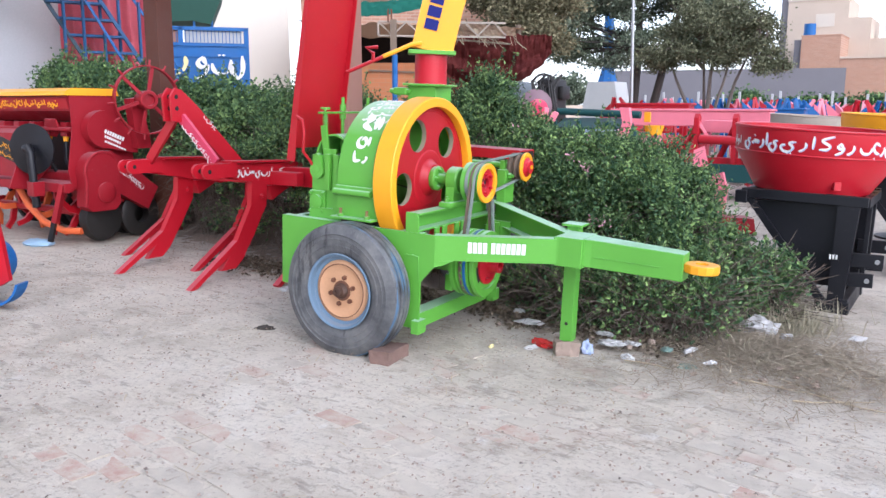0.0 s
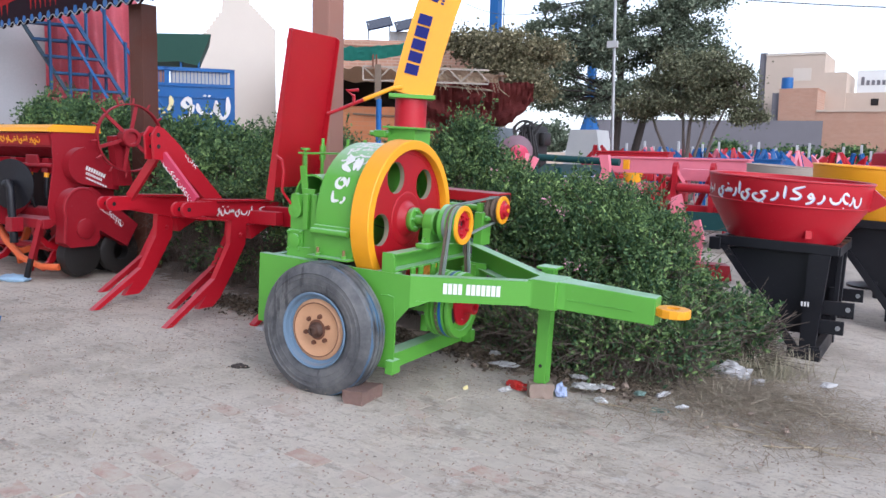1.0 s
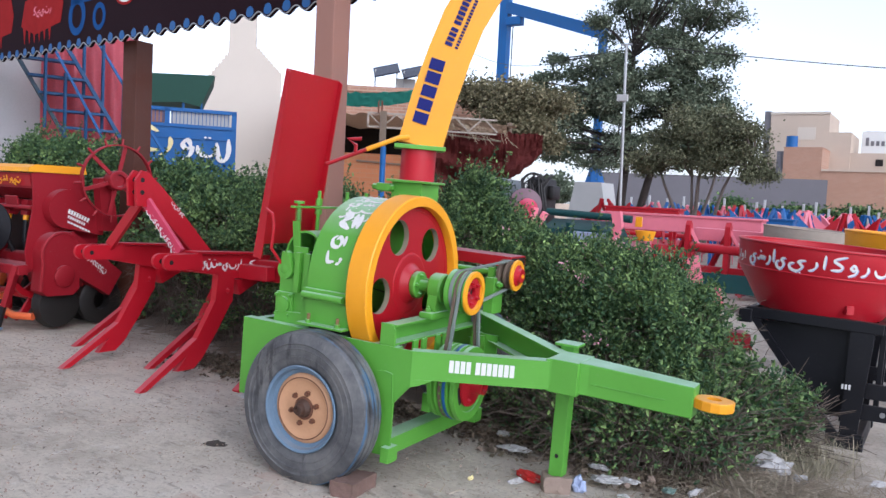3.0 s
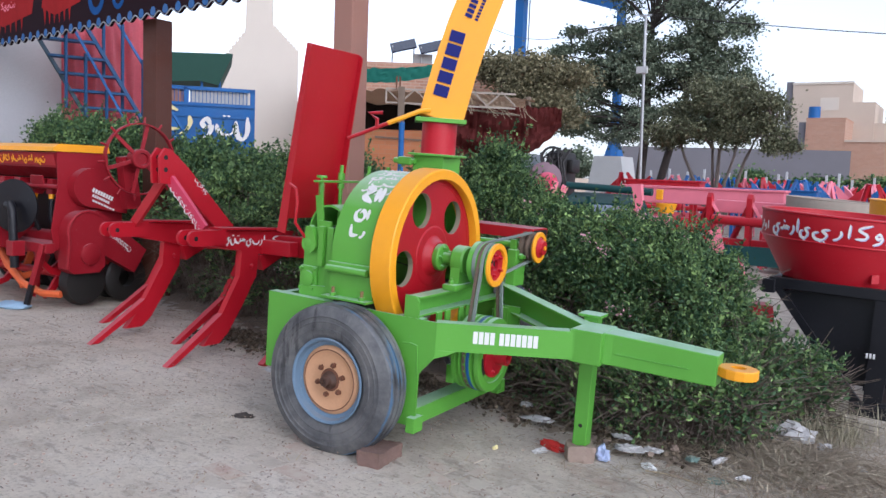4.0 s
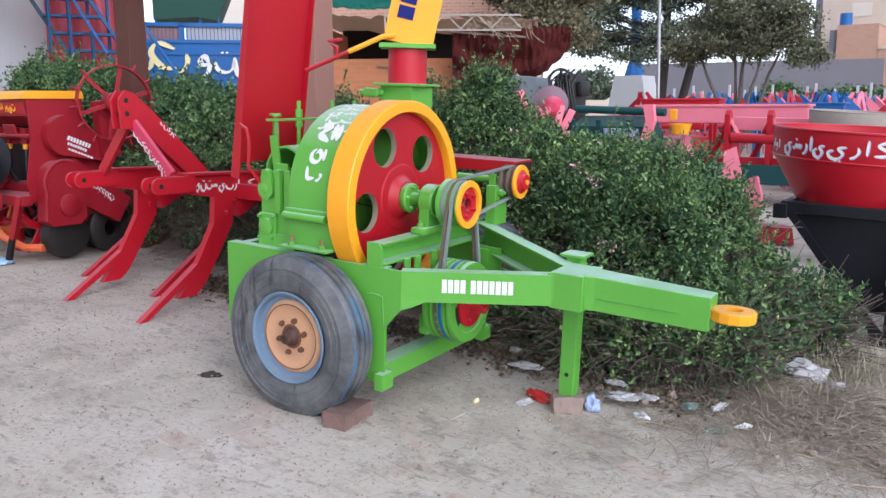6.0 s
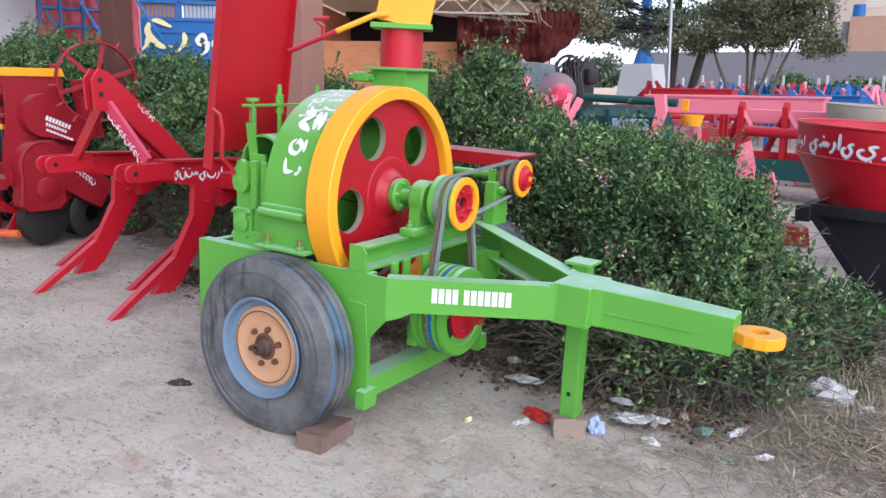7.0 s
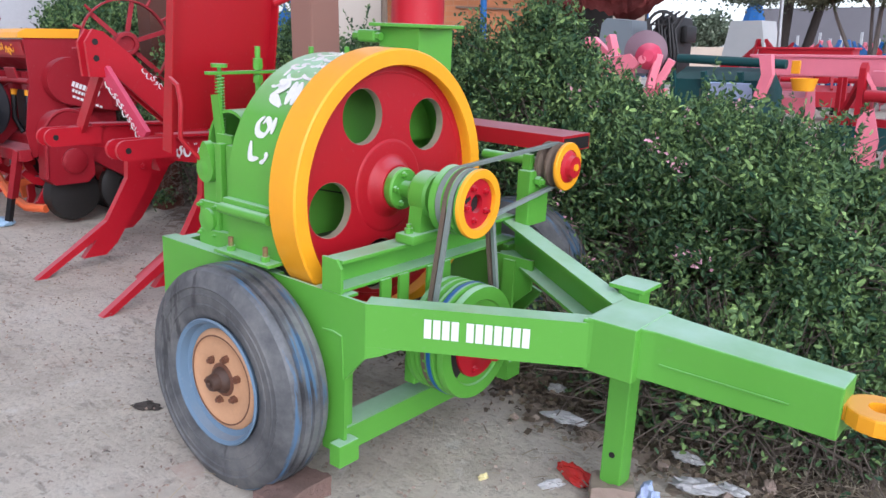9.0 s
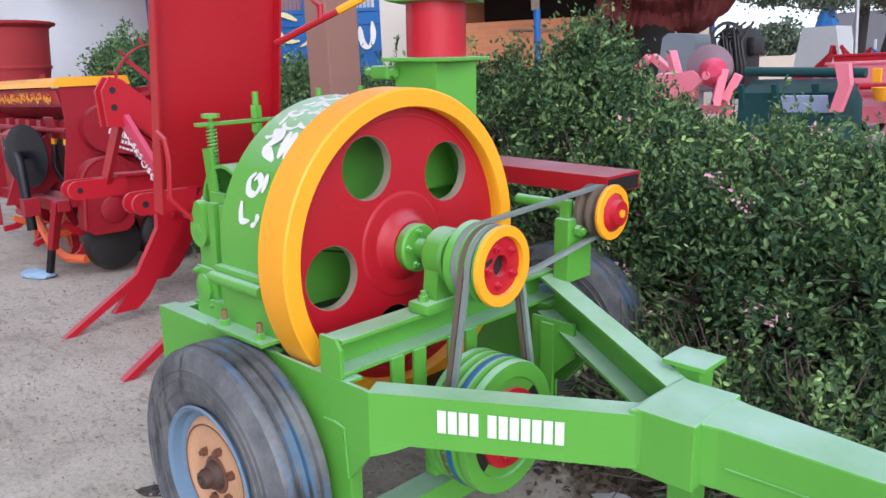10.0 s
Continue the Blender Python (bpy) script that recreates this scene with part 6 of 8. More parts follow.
# ---- cone spreaders on black frames ----
def spreader(x, y, gz, colour, label, lettered):
    t = thing("cone_spreader", pose(x, y, gz), label, "fertiliser spreader", "cone spreaders")
    m = Matrix.Translation((0, 0, 0.93)) @ Matrix.Rotation(radians(3.3), 4, "Y") @ Matrix.Rotation(radians(-90), 4, "Y")
    flat = m @ Matrix.Rotation(radians(90), 4, "Y")
    prof = [(0.622, 0.487), (0.614, 0.487), (0.598, 0.30), (0.42, 0.012), (0.02, 0.0), (0.02, -0.012), (0.428, 0.0), (0.606, 0.295), (0.622, 0.475)]
    cone = part("cone_hopper", lathe(B(), prof, m, 72), colour, t)
    part("rim_bead", lathe(B(), [(0.622 + 0.010 * math.cos(a), 0.487 + 0.010 * math.sin(a)) for a in np.linspace(0, math.tau, 9)[:-1]], m, 72), colour, cone)
    part("seam_band", lathe(B(), [(0.611, 0.305), (0.614, 0.298), (0.609, 0.29), (0.602, 0.296)], m, 72), colour, cone)
    part("spout", prism(B(), [(0.60, 0.47), (0.60, 0.27), (0.74, 0.36)], "y", -0.05, 0.05, flat), colour, cone, smooth=False)
    if lettered:
        for k, (deg, wide, h, word, pale) in enumerate(((-160, 0.17, 0.085, "riwi", 1), (-138, 0.33, 0.13, "ysriy", 0), (-105, 0.25, 0.13, "yri", 0), (-80, 0.25, 0.13, "kwr", 0), (-53, 0.29, 0.125, "bhrn", 0))):
            for lift, shift, ink, lab in (((0.0, 0.006, SHADOWBLUE, "pale blue edge of a signwriting shape"),) if not pale else ()) + ((0.0015, 0.0, WHITE, "white signwriting shape"),):
                b = B()
                strokes(b, 120 + k, wide, h, 4, Matrix(), 0.004, 0.115 if not pale else 0.09, word)
                for v in b.verts:
                    a = radians(deg) + (v.co.x + shift) / 0.612
                    r = 0.6075 + (v.co.y / 0.12) * 0.010 + v.co.z + lift
                    v.co = flat @ Vector((r * math.cos(a), r * math.sin(a), 0.325 + v.co.y - shift))
                part("painted_mark", b, ink, cone, lab, smooth=False)
    part("drain_lug", box(B(), (0.24, -0.42, 1.0), (0.06, 0.05, 0.06), (0, 0, -57)), colour, cone, smooth=False)
    # welded frame of angle and flat bar
    z = 0.90
    for y1 in (-0.42, 0.42):
        rail = part("side_rail", span(B(), (-0.43, y1, z + 0.02), (0.47, y1, z - 0.01), 0.07, 0.075, 0.004), BLACK, t, smooth=False)
        part("rail_lip", box(B(), (-0.43, y1 - 0.02, z - 0.01), (0.09, 0.06, 0.10), bevel=0.006), BLACK, rail, smooth=False)
        part("front_post", prism(B(), [(0.24, 0.06), (0.35, 0.06), (0.42, z - 0.03), (0.27, z - 0.03)], "y", y1 - 0.03, y1 + 0.03), BLACK, t, smooth=False)
        part("brace", prism(B(), [(-0.40, z - 0.02), (-0.34, z - 0.02), (0.26, 0.10), (0.21, 0.06)], "y", y1 - 0.03, y1 + 0.005), BLACK, t, smooth=False)
        part("foot_plate", box(B(), (0.28, y1, 0.075), (0.24, 0.09, 0.11), bevel=0.006), BLACK, t, smooth=False)
        for zz, reach in ((0.30, 0.20), (0.45, 0.26)):
            arm = part("hitch_arm", box(B(), (0.34 + reach / 2, y1 * 0.9, zz), (reach, 0.035, 0.105), bevel=0.004), BLACK, t, smooth=False)
            part("hitch_pin", rod(B(), (0.30 + reach, y1 * 0.9 - 0.03, zz), (0.30 + reach, y1 * 0.9 - 0.017, zz), 0.018, n=12), STEEL, arm, "bare steel pin end")
    for x1, z1 in ((-0.43, z), (0.45, z - 0.02)):
        part("cross_rail", span(B(), (x1, -0.40, z1), (x1, 0.40, z1), 0.06, 0.07, 0.003), BLACK, t, smooth=False)
    part("foot_rail", span(B(), (0.36, -0.46, 0.085), (0.36, 0.46, 0.085), 0.06, 0.13, 0.004), BLACK, t, smooth=False)
    part("cross_rail", span(B(), (0.05, -0.40, 0.34), (0.05, 0.40, 0.34), 0.05, 0.06, 0.003), BLACK, t, smooth=False)
    for y1 in (-0.14, 0.14):
        part("mast", span(B(), (0.44, y1, 0.30), (0.46, y1, 0.92), 0.06, 0.035, 0.003), BLACK, t, smooth=False)
    part("gear_shroud", prism(B(), [(-0.35, 0.86), (0.32, 0.86), (0.28, 0.30), (0.13, 0.26)], "y", -0.36, 0.36), BLACK, t, smooth=False)
    part("spinner", lathe(B(), [(0.24, 0.0), (0.24, 0.02), (0.05, 0.04), (0.0005, 0.04), (0.0005, 0.0)], Matrix.Translation((0.02, 0, 0.27)) @ Matrix.Rotation(radians(-90), 4, "Y"), 36, False), BLACK, t)
    part("gear_box", box(B(), (0.12, 0, 0.26), (0.2, 0.2, 0.18), bevel=0.02), BLACK, t)
    for k in range(3):
        part("stencil_mark", box(B(), (0.245 + 0.022 * k, -0.4515, 0.47), (0.013, 0.003, 0.035)), WHITE, t, "small white stencilled bar", smooth=False)
    for (x1, y1) in ((0.28, -0.42), (0.28, 0.42)):
        brick_thing(x + x1, y + y1, gz - 0.055, 20 * x1 + y1 * 9, (0.2, 0.12, 0.075), BRICKDUST, "dusty brick under a spreader foot")
    return t



spreader(1.96, 3.57, -0.155, RED_B, "red cone fertiliser spreader on a black steel frame", True)
spreader(2.52, 5.3, -0.075, YELLOW, "yellow cone fertiliser spreader on a black frame", False)
spreader(2.72, 7.0, -0.09, RED_B, "second red cone spreader on a black frame", False)
spreader(0.95, 9.9, -0.12, PALEWOOD, "bare grey cone fertiliser spreader on a black frame", False)


# ---- litter, weeds and loose bits round the hedge foot ----
def crumple(name, x, y, size, flat, mat, label, seed, yaw=0):
    bm = B()
    bmesh.ops.create_icosphere(bm, subdivisions=3, radius=1.0)
    for v in bm.verts:
        d = noise.noise_vector(v.co * 2.3 + Vector((seed, seed * 1.7, 0)))
        e = noise.noise_vector(v.co * 6 + Vector((0, seed, 0)))
        v.co = v.co * (1 + 0.55 * d.x + 0.25 * e.y)
        v.co = Vector((v.co.x * size[0], v.co.y * size[1], max(v.co.z, -0.25) * flat))
    return solid(name, bm, mat, label, "litter", "scraps of litter", m=pose(x, y, ground_z(x, y) + 0.2 * flat + (0.03 if y > 1.05 and x > 0 else 0), 0, 0, yaw), smooth=False)


crumple("plastic_bag", 1.94, 2.06, (0.13, 0.09), 0.085, PLASTIC, "crumpled dirty clear plastic bag on dry weeds", 3, 20)
crumple("plastic_scrap", 2.13, 1.98, (0.045, 0.035), 0.03, PLASTIC, "small crumpled white plastic scrap", 5)
crumple("plastic_scrap", 2.52, 2.28, (0.06, 0.025), 0.02, PLASTIC, "small crumpled white plastic scrap", 6, 40)
crumple("plastic_scrap", 1.17, 0.955, (0.04, 0.035), 0.06, SHADOWBLUE, "crumpled pale plastic cup by the prop stand", 8)
crumple("plastic_scrap", 1.26, 1.13, (0.085, 0.045), 0.025, PLASTIC, "torn clear plastic sheet among dead leaves", 9, 15)
crumple("plastic_scrap", 1.41, 1.01, (0.05, 0.025), 0.02, WHITE, "torn white paper scrap", 10, -30)
crumple("plastic_scrap", 0.64, 1.24, (0.10, 0.035), 0.02, PLASTIC, "torn clear plastic sheet among dead leaves", 11, 10)
crumple("plastic_scrap", 0.44, 1.46, (0.04, 0.03), 0.02, PLASTIC, "small crumpled white plastic scrap", 12)
crumple("snack_wrapper", 0.89, 0.92, (0.08, 0.036), 0.035, WRAP, "crumpled red foil snack wrapper", 14, -18)
crumple("wrapper_scrap", 0.865, 0.81, (0.045, 0.02), 0.02, PLASTIC, "torn pale wrapper scrap", 15, 55)
crumple("plastic_scrap", -1.30, 0.98, (0.09, 0.06), 0.035, PLASTIC, "crumpled pale plastic under the tine plough", 17, 20)
crumple("plastic_scrap", -1.08, 1.0, (0.06, 0.05), 0.03, BRICKDUST, "grey clod under the tine plough", 18, 20)
crumple("twig_clump", -0.69, 0.09, (0.06, 0.03), 0.02, BARK, "small dark broken twig on the ground", 21, 35)
crumple("plastic_scrap", 1.75, 1.05, (0.05, 0.03), 0.02, LITTER_G, "faded green plastic scrap", 23, 35)


def scatter(name, mat, count, region, size, seed, label, category, lift=0.004):
    """Fine loose stuff strewn flat over a region given by a sampler."""
    rng = random.Random(seed)
    bm = B()
    for _ in range(count):
        x, y = region(rng)
        z = ground_h(x, y) + 0.010 + rng.uniform(0, lift)
        a = rng.uniform(0, math.tau)
        L, w = size[0] * rng.uniform(0.4, 1.5), size[1] * rng.uniform(0.6, 1.4)
        d = Vector((math.cos(a), math.sin(a), rng.gauss(0, 0.08)))
        s = Vector((-d.y, d.x, 0)) * w / 2
        p = Vector((x, y, z))
        q = p + d * L * 0.5 + Vector((0, 0, w * 0.5))
        e = p + d * L
        v = [bm.verts.new(k) for k in (p - s, p + s, q + s, q - s, e + s * 0.4, e - s * 0.4)]
        bm.faces.new(v[:4])
        bm.faces.new((v[3], v[2], v[4], v[5]))
    return solid(name, bm, mat, label, category, kind="stuff", smooth=False)


scatter("straw_litter", STRAW_V, 4300, lambda r: (r.gauss(2.08, 0.46) + 0.12 * math.sin(r.random() * 40), r.gauss(1.48, 0.4)), (0.11, 0.0046), 31, "dry straw strewn before the hedge", "straw", 0.03)
scatter("dry_leaf_litter", LITTER_L, 4700, lambda r: (r.uniform(-2.6, 1.7), 1.55 + 0.12 * math.sin(r.random() * 9) - abs(r.gauss(0, 0.15))), (0.032, 0.022), 32, "dead brown leaves under the hedge", "leaf litter", 0.02)
scatter("yard_grit", BRICKDUST, 8000, lambda r: (r.uniform(-4, 4), r.uniform(-2.8, 2.2)), (0.014, 0.010), 33, "scattered grit on the yard", "grit")
scatter("yard_straw", STRAW, 420, lambda r: (r.uniform(-3, 4), r.uniform(-2.5, 1.5)), (0.09, 0.004), 34, "stray straws on the yard", "straw")
scatter("yard_specks", BARK_L, 150, lambda r: (r.uniform(-4, 4), r.uniform(-2.8, 1.8)), (0.022, 0.012), 35, "dark specks of dirt on the yard", "dirt")


def weeds(seed, region, count, h, mat, label):
    rng = random.Random(seed)
    bm = B()
    for _ in range(count):
        x, y = region(rng)
        p = Vector((x, y, ground_h(x, y)))
        for _ in range(rng.randint(3, 6)):
            L = h * rng.uniform(0.4, 1.2)
            d = Vector((rng.gauss(0, 0.55), rng.gauss(0, 0.55), rng.uniform(0.25, 1))).normalized()
            bend = Vector((d.x, d.y, -0.4)) * L * 0.3
            s = Vector((-d.y, d.x, 0)).normalized() * 0.0018
            v = [bm.verts.new(k) for k in (p - s, p + s, p + d * L * 0.6 + s, p + d * L * 0.6 - s, p + d * L + bend)]
            bm.faces.new(v[:4])
            bm.faces.new((v[3], v[2], v[4]))
    return solid("dry_weeds", bm, mat, label, "weeds", kind="stuff", smooth=False)


weeds(41, lambda r: (r.gauss(1.92, 0.22), r.gauss(2.42, 0.2)), 420, 0.26, DRYGRASS, "dry straggling weeds at the hedge end")
scatter("stalk_heap", STRAW_V, 1700, lambda r: (r.gauss(2.12, 0.24), r.gauss(1.68, 0.17)), (0.16, 0.0055), 36, "loose heap of dry stalks and straw", "straw", 0.06)
rng_s = random.Random(91)
for k in range(9):
    x, y, a, L = rng_s.uniform(1.3, 2.7), rng_s.uniform(0.8, 1.6), rng_s.uniform(-0.9, 0.5), rng_s.uniform(0.25, 0.6)
    d = Vector((math.cos(a), math.sin(a), 0))
    pts = [Vector((x, y, 0)) + d * L * f + Vector((0, 0.03 * math.sin(f * 4 + k), 0)) for f in (0, 0.3, 0.6, 1)]
    solid("dry_stalk", tube(B(), [p + Vector((0, 0, ground_h(p.x, p.y) + 0.008)) for p in pts], [0.005, 0.004, 0.004, 0.002], 5), STRAW, "long dry stalk lying on the ground", "stalk", "dry stalks")
for k, (x, y, sx, sy, mat, lab) in enumerate(((1.36, 1.2, 0.07, 0.04, PLASTIC, "crumpled pale plastic among dead leaves"), (1.58, 1.22, 0.05, 0.05, LITTER_G, "dirty green plastic scrap"), (1.7, 1.3, 0.09, 0.03, PLASTIC, "flattened dirty plastic strip"), (1.45, 1.32, 0.06, 0.03, BRICKDUST, "dusty brown paper scrap on soil"), (2.35, 1.75, 0.04, 0.03, PLASTIC, "small crumpled white plastic scrap"), (1.15, 1.3, 0.08, 0.04, PLASTIC, "torn clear plastic sheet in the soil"), (1.87, 1.12, 0.05, 0.02, PLASTIC, "small torn white plastic scrap"), (0.66, 0.67, 0.03, 0.014, YELLOW_L, "tiny yellow paper scrap"))):
    crumple("plastic_scrap", x, y, (sx * 0.72, sy * 0.72), 0.018, mat, lab, 60 + k, 37 * k)
def clods(seed):
    """Small broken lumps of earth and brick."""
    rng = random.Random(seed)
    for k in range(46):
        x, y = rng.uniform(0.0, 2.6), 1.32 + abs(rng.gauss(0, 0.22)) * rng.choice((-1, 1))
        bm = B()
        bmesh.ops.create_icosphere(bm, subdivisions=1, radius=rng.uniform(0.008, 0.026))
        for v in bm.verts:
            v.co = Vector((v.co.x * 1.2, v.co.y, v.co.z * 0.7)) * rng.uniform(0.75, 1.2)
        solid("clod", bm, BRICKDUST if k % 3 else SOIL, "small dusty clod of earth on the ground", "clod", "loose clods", m=pose(x, y, ground_z(x, y) + 0.022, 0, 0, 50 * k))


clods(12)
weeds(42, lambda r: (r.uniform(0.7, 2.1), 1.6 + r.gauss(0, 0.12)), 190, 0.12, DRYGRASS, "dry straggling weeds along the hedge foot")


# ---- boundary: house, stairs, gate, shed ----
def far_frame(x, y, z=0.0):
    """A frame at (x, y) turned square to the yard's middle: x along the front, y away."""
    d = Vector((x - 2.6, y + 3.1, 0)).normalized()
    return Matrix(((d.y, d.x, 0, x), (-d.x, d.y, 0, y), (0, 0, 1, z), (0, 0, 0, 1)))


def plaster_house():
    t = thing("plaster_house", far_frame(-15.7, 15.3, 0.03) @ Matrix.Translation((-0.4, 0, 0)) @ Matrix.Diagonal((1.3, 1, 1, 1)), "pale plastered gable house with a stepped parapet", "house")
    left, right = [(-1.09, 0)], []
    for k in range(9):
        left += [(-1.09 + 0.07 * k, 4.5 + 0.125 * k), (-1.09 + 0.07 * (k + 1), 4.5 + 0.125 * k)]
        right += [(0.22 + 0.065 * k, 5.78 - 0.085 * k), (0.22 + 0.065 * (k + 1), 5.78 - 0.085 * k)]
    part("chimney_cap", box(B(), (-0.12, 1.5, 7.45), (0.72, 3.1, 0.12), bevel=0.02), PLASTER, t, smooth=False)
    part("plinth", box(B(), (-0.14, -0.03, 0.3), (1.9, 0.06, 0.6)), CONC, t, smooth=False)
    part("gable_wall", prism(B(), left + [(-0.44, 5.7), (-0.42, 7.4), (0.17, 7.4), (0.19, 5.9)] + right + [(0.81, 0)], "y", 0.0, 3.0), PLASTER, t, smooth=False)
    return t


plaster_house()


def blue_gate():
    t = thing("blue_gate", far_frame(-10.3, 7.9, 0.03) @ Matrix.Translation((-0.3, 0, 0)) @ Matrix.Diagonal((1.62, 1, 1, 1)), "blue sheet-metal gate with pale yellow signwriting shapes", "gate")
    part("gate_sheet", box(B(), (0, 0, 1.48), (1.58, 0.05, 2.36)), BLUE, t, smooth=False)
    part("top_rail", box(B(), (0, 0, 2.94), (1.6, 0.07, 0.07)), BLUE, t, smooth=False)
    for x in (-0.77, -0.02, 0.77):
        part("stile", box(B(), (x, 0, 1.55), (0.06, 0.07, 2.85)), BLUE, t, smooth=False)
    for z in (0.5, 0.95, 1.4, 1.85, 2.4, 2.62):
        part("ledge", box(B(), (0, -0.04, z), (1.56, 0.035, 0.05)), BLUE, t, smooth=False)
    for x in (-0.4, 0.37):
        part("grille_back", box(B(), (x, 0.03, 2.78), (0.7, 0.01, 0.26)), BROWN if x < 0 else CONC, t, smooth=False)
        for k in range(16):
            part("grille_bar", box(B(), (x - 0.33 + 0.044 * k, 0.0, 2.78), (0.008, 0.012, 0.26)), BLUE, t, smooth=False)
    for k, (x, w, c, word, h) in enumerate(((-0.74, 0.36, YELLOW_L, "b", 0.72), (-0.40, 0.30, YELLOW_L, "h", 0.82), (-0.10, 0.16, YELLOW_L, "r", 0.7), (0.12, 0.20, WHITE, "w", 0.72), (0.34, 0.22, WHITE, "b", 0.62), (0.57, 0.14, WHITE, "n", 0.74))):
        m = facing((x, -0.06, 1.93 + 0.03 * (k % 3)), (1, 0, 0), (0, 0, 1))
        part("painted_mark", strokes(B(), 140 + k, w, h, 2, m, 0.02, 0.085, word), c, t, "pale signwriting shape", smooth=False)
    return t


blue_gate()
bm = B()
prism(bm, [(-0.9, 3.98), (0.80, 4.05), (0.48, 3.3), (0.05, 3.38), (-0.9, 3.3)], "y", 0, 2.5)
shade = thing("shade_awning", far_frame(-12.4, 10.0, 0.03) @ Matrix.Translation((-0.4, 0, 0)), "dark green tarpaulin awning on posts", "awning")
part("tarpaulin", bm, DARKNET, shade, smooth=False)
for x in (-0.85, 0.1, 0.5):
    part("awning_post", rod(B(), (x, 0.1, 0), (x, 0.1, 3.4), 0.03), BLUE, shade)


def blue_stairs():
    r = Vector((0.56, 0.83, 0)).normalized()
    back = Vector((-0.83, 0.56, 0)).normalized()
    t = thing("blue_stairs", Matrix.Translation((-8.3, 4.0, 0.0)), "blue welded steel stair frame against a cloth-hung wall", "stairs")

    def at(u, z, d=0.0):
        return r * u + back * d + Vector((0, 0, z))

    side = (0.83, -0.56, 0.2)
    part("stringer", span(B(), at(-0.79, 3.52), at(1.25, 0.0), 0.05, 0.085, up=side), WORNBLUE, t, "worn blue stringer with bare patches", smooth=False)
    part("stringer", span(B(), at(-0.10, 3.62), at(2.05, 0.0), 0.05, 0.085, up=side), DKBLUE, t, smooth=False)
    for k in range(14):
        z = 3.42 - 0.238 * k
        ul, ur = 1.25 - z * 2.04 / 3.52, 2.05 - z * 2.15 / 3.62
        part("tread", span(B(), at(ul, z), at(ur, z - 0.015), 0.19, 0.035), DKBLUE, t, smooth=False)
    part("hand_rail", span(B(), at(-0.32, 3.68, -0.25), at(1.4, 0.52, -0.25), 0.035, 0.045, up=side), BLUE, t, smooth=False)
    part("hand_rail", span(B(), at(0.36, 3.68, 0.15), at(1.75, 1.42, 0.15), 0.035, 0.045, up=side), BLUE, t, smooth=False)
    for u, z0, z1, d in ((-0.23, 2.2, 3.45, -0.12), (0.03, 1.7, 3.0, -0.12), (0.31, 1.3, 2.5, -0.12), (0.27, 2.7, 3.6, 0.1), (0.53, 2.2, 3.5, 0.1), (0.82, 1.6, 3.0, 0.1)):
        part("rail_post", span(B(), at(u, z0, d), at(u, z1, d), 0.035, 0.035), DKBLUE, t, smooth=False)
    return t


blue_stairs()


def hanging_cloth(name, o, right, width, z0, z1, folds, mat, label, seed, depth=0.12, sag=0.0):
    r = Vector(right).normalized()
    back = Vector((-r.y, r.x, 0))
    nu, nv = 60, 16
    bm = B()
    rows = []
    for j in range(nv + 1):
        row = []
        for i in range(nu + 1):
            u, v = i / nu, j / nv
            d = depth * math.sin(u * folds * 6.28 + 1.3 * math.sin(v * 3 + seed)) * (0.4 + 0.6 * v)
            z = z1 + (z0 - z1) * v - sag * math.sin(math.pi * u) * (1 if v < 0.5 else 1.2)
            row.append(bm.verts.new(Vector(o) + r * u * width + back * d + Vector((0, 0, z + 0.04 * noise.noise((u * 6, v * 3, seed))))))
        rows.append(row)
    for a, b in zip(rows, rows[1:]):
        for i in range(nu):
            bm.faces.new((a[i], a[i + 1], b[i + 1], b[i]))
    bmesh.ops.solidify(bm, geom=list(bm.faces), thickness=0.012)
    return solid(name, bm, mat, label, "cloth")


hanging_cloth("red_cloth", (-8.78, 3.95, 0), (0.56, 0.83, 0), 1.34, 0.05, 4.2, 5, CLOTH, "faded red cloth hung in folds behind the stairs", 2)
solid("wall_west", box(B(), (0, 0, 2.3), (7.0, 0.25, 4.6)), LIMEWASH, "pale limewashed wall behind the stairs", "wall", kind="structure", smooth=False, m=Matrix.Translation((-10.6, 2.6, 0)) @ Matrix.Rotation(math.atan2(0.83, 0.56), 4, "Z"))


# Added wall outside the view; it only blocks sky light from the left ground.
solid("unseen_shade_wall", box(B(), (0, 0, 2.4), (0.3, 8.5, 4.8)), PLASTER_T, "unseen tan wall added to shade the yard's left side", "wall", kind="structure", smooth=False, m=pose(-6.6, -5.4, 0.05, 0, 0, 6))


def brick_house():
    t = thing("brick_house", Matrix.Translation((-9.2, 15.6, 0.03)) @ Matrix.Rotation(radians(35), 4, "Z"), "flat-roofed red brick building with solar panels", "building")
    part("wall", box(B(), (-1.2, 2.0, 2.1), (5.6, 4.0, 4.2)), BRICKWALL, t, smooth=False)
    part("parapet", box(B(), (-1.2, 0.05, 4.28), (5.66, 0.2, 0.16)), BRICKWALL, t, smooth=False)
    part("roof_hut", box(B(), (-1.0, 1.2, 4.5), (0.55, 0.5, 0.5)), CONC, t, smooth=False)
    for x in (-1.55, -0.75):
        p = part("solar_panel", box(B(), (x, 0.9, 4.95), (0.72, 0.9, 0.04), (24, -14, 0)), SOLAR, t, "dark solar panel on a stand", smooth=False)
        for dx in (-0.3, 0.3):
            part("panel_leg", rod(B(), (x + dx, 0.9, 4.3), (x + dx, 0.9, 4.95), 0.02, n=8), STEEL, p)
    return t


brick_house()


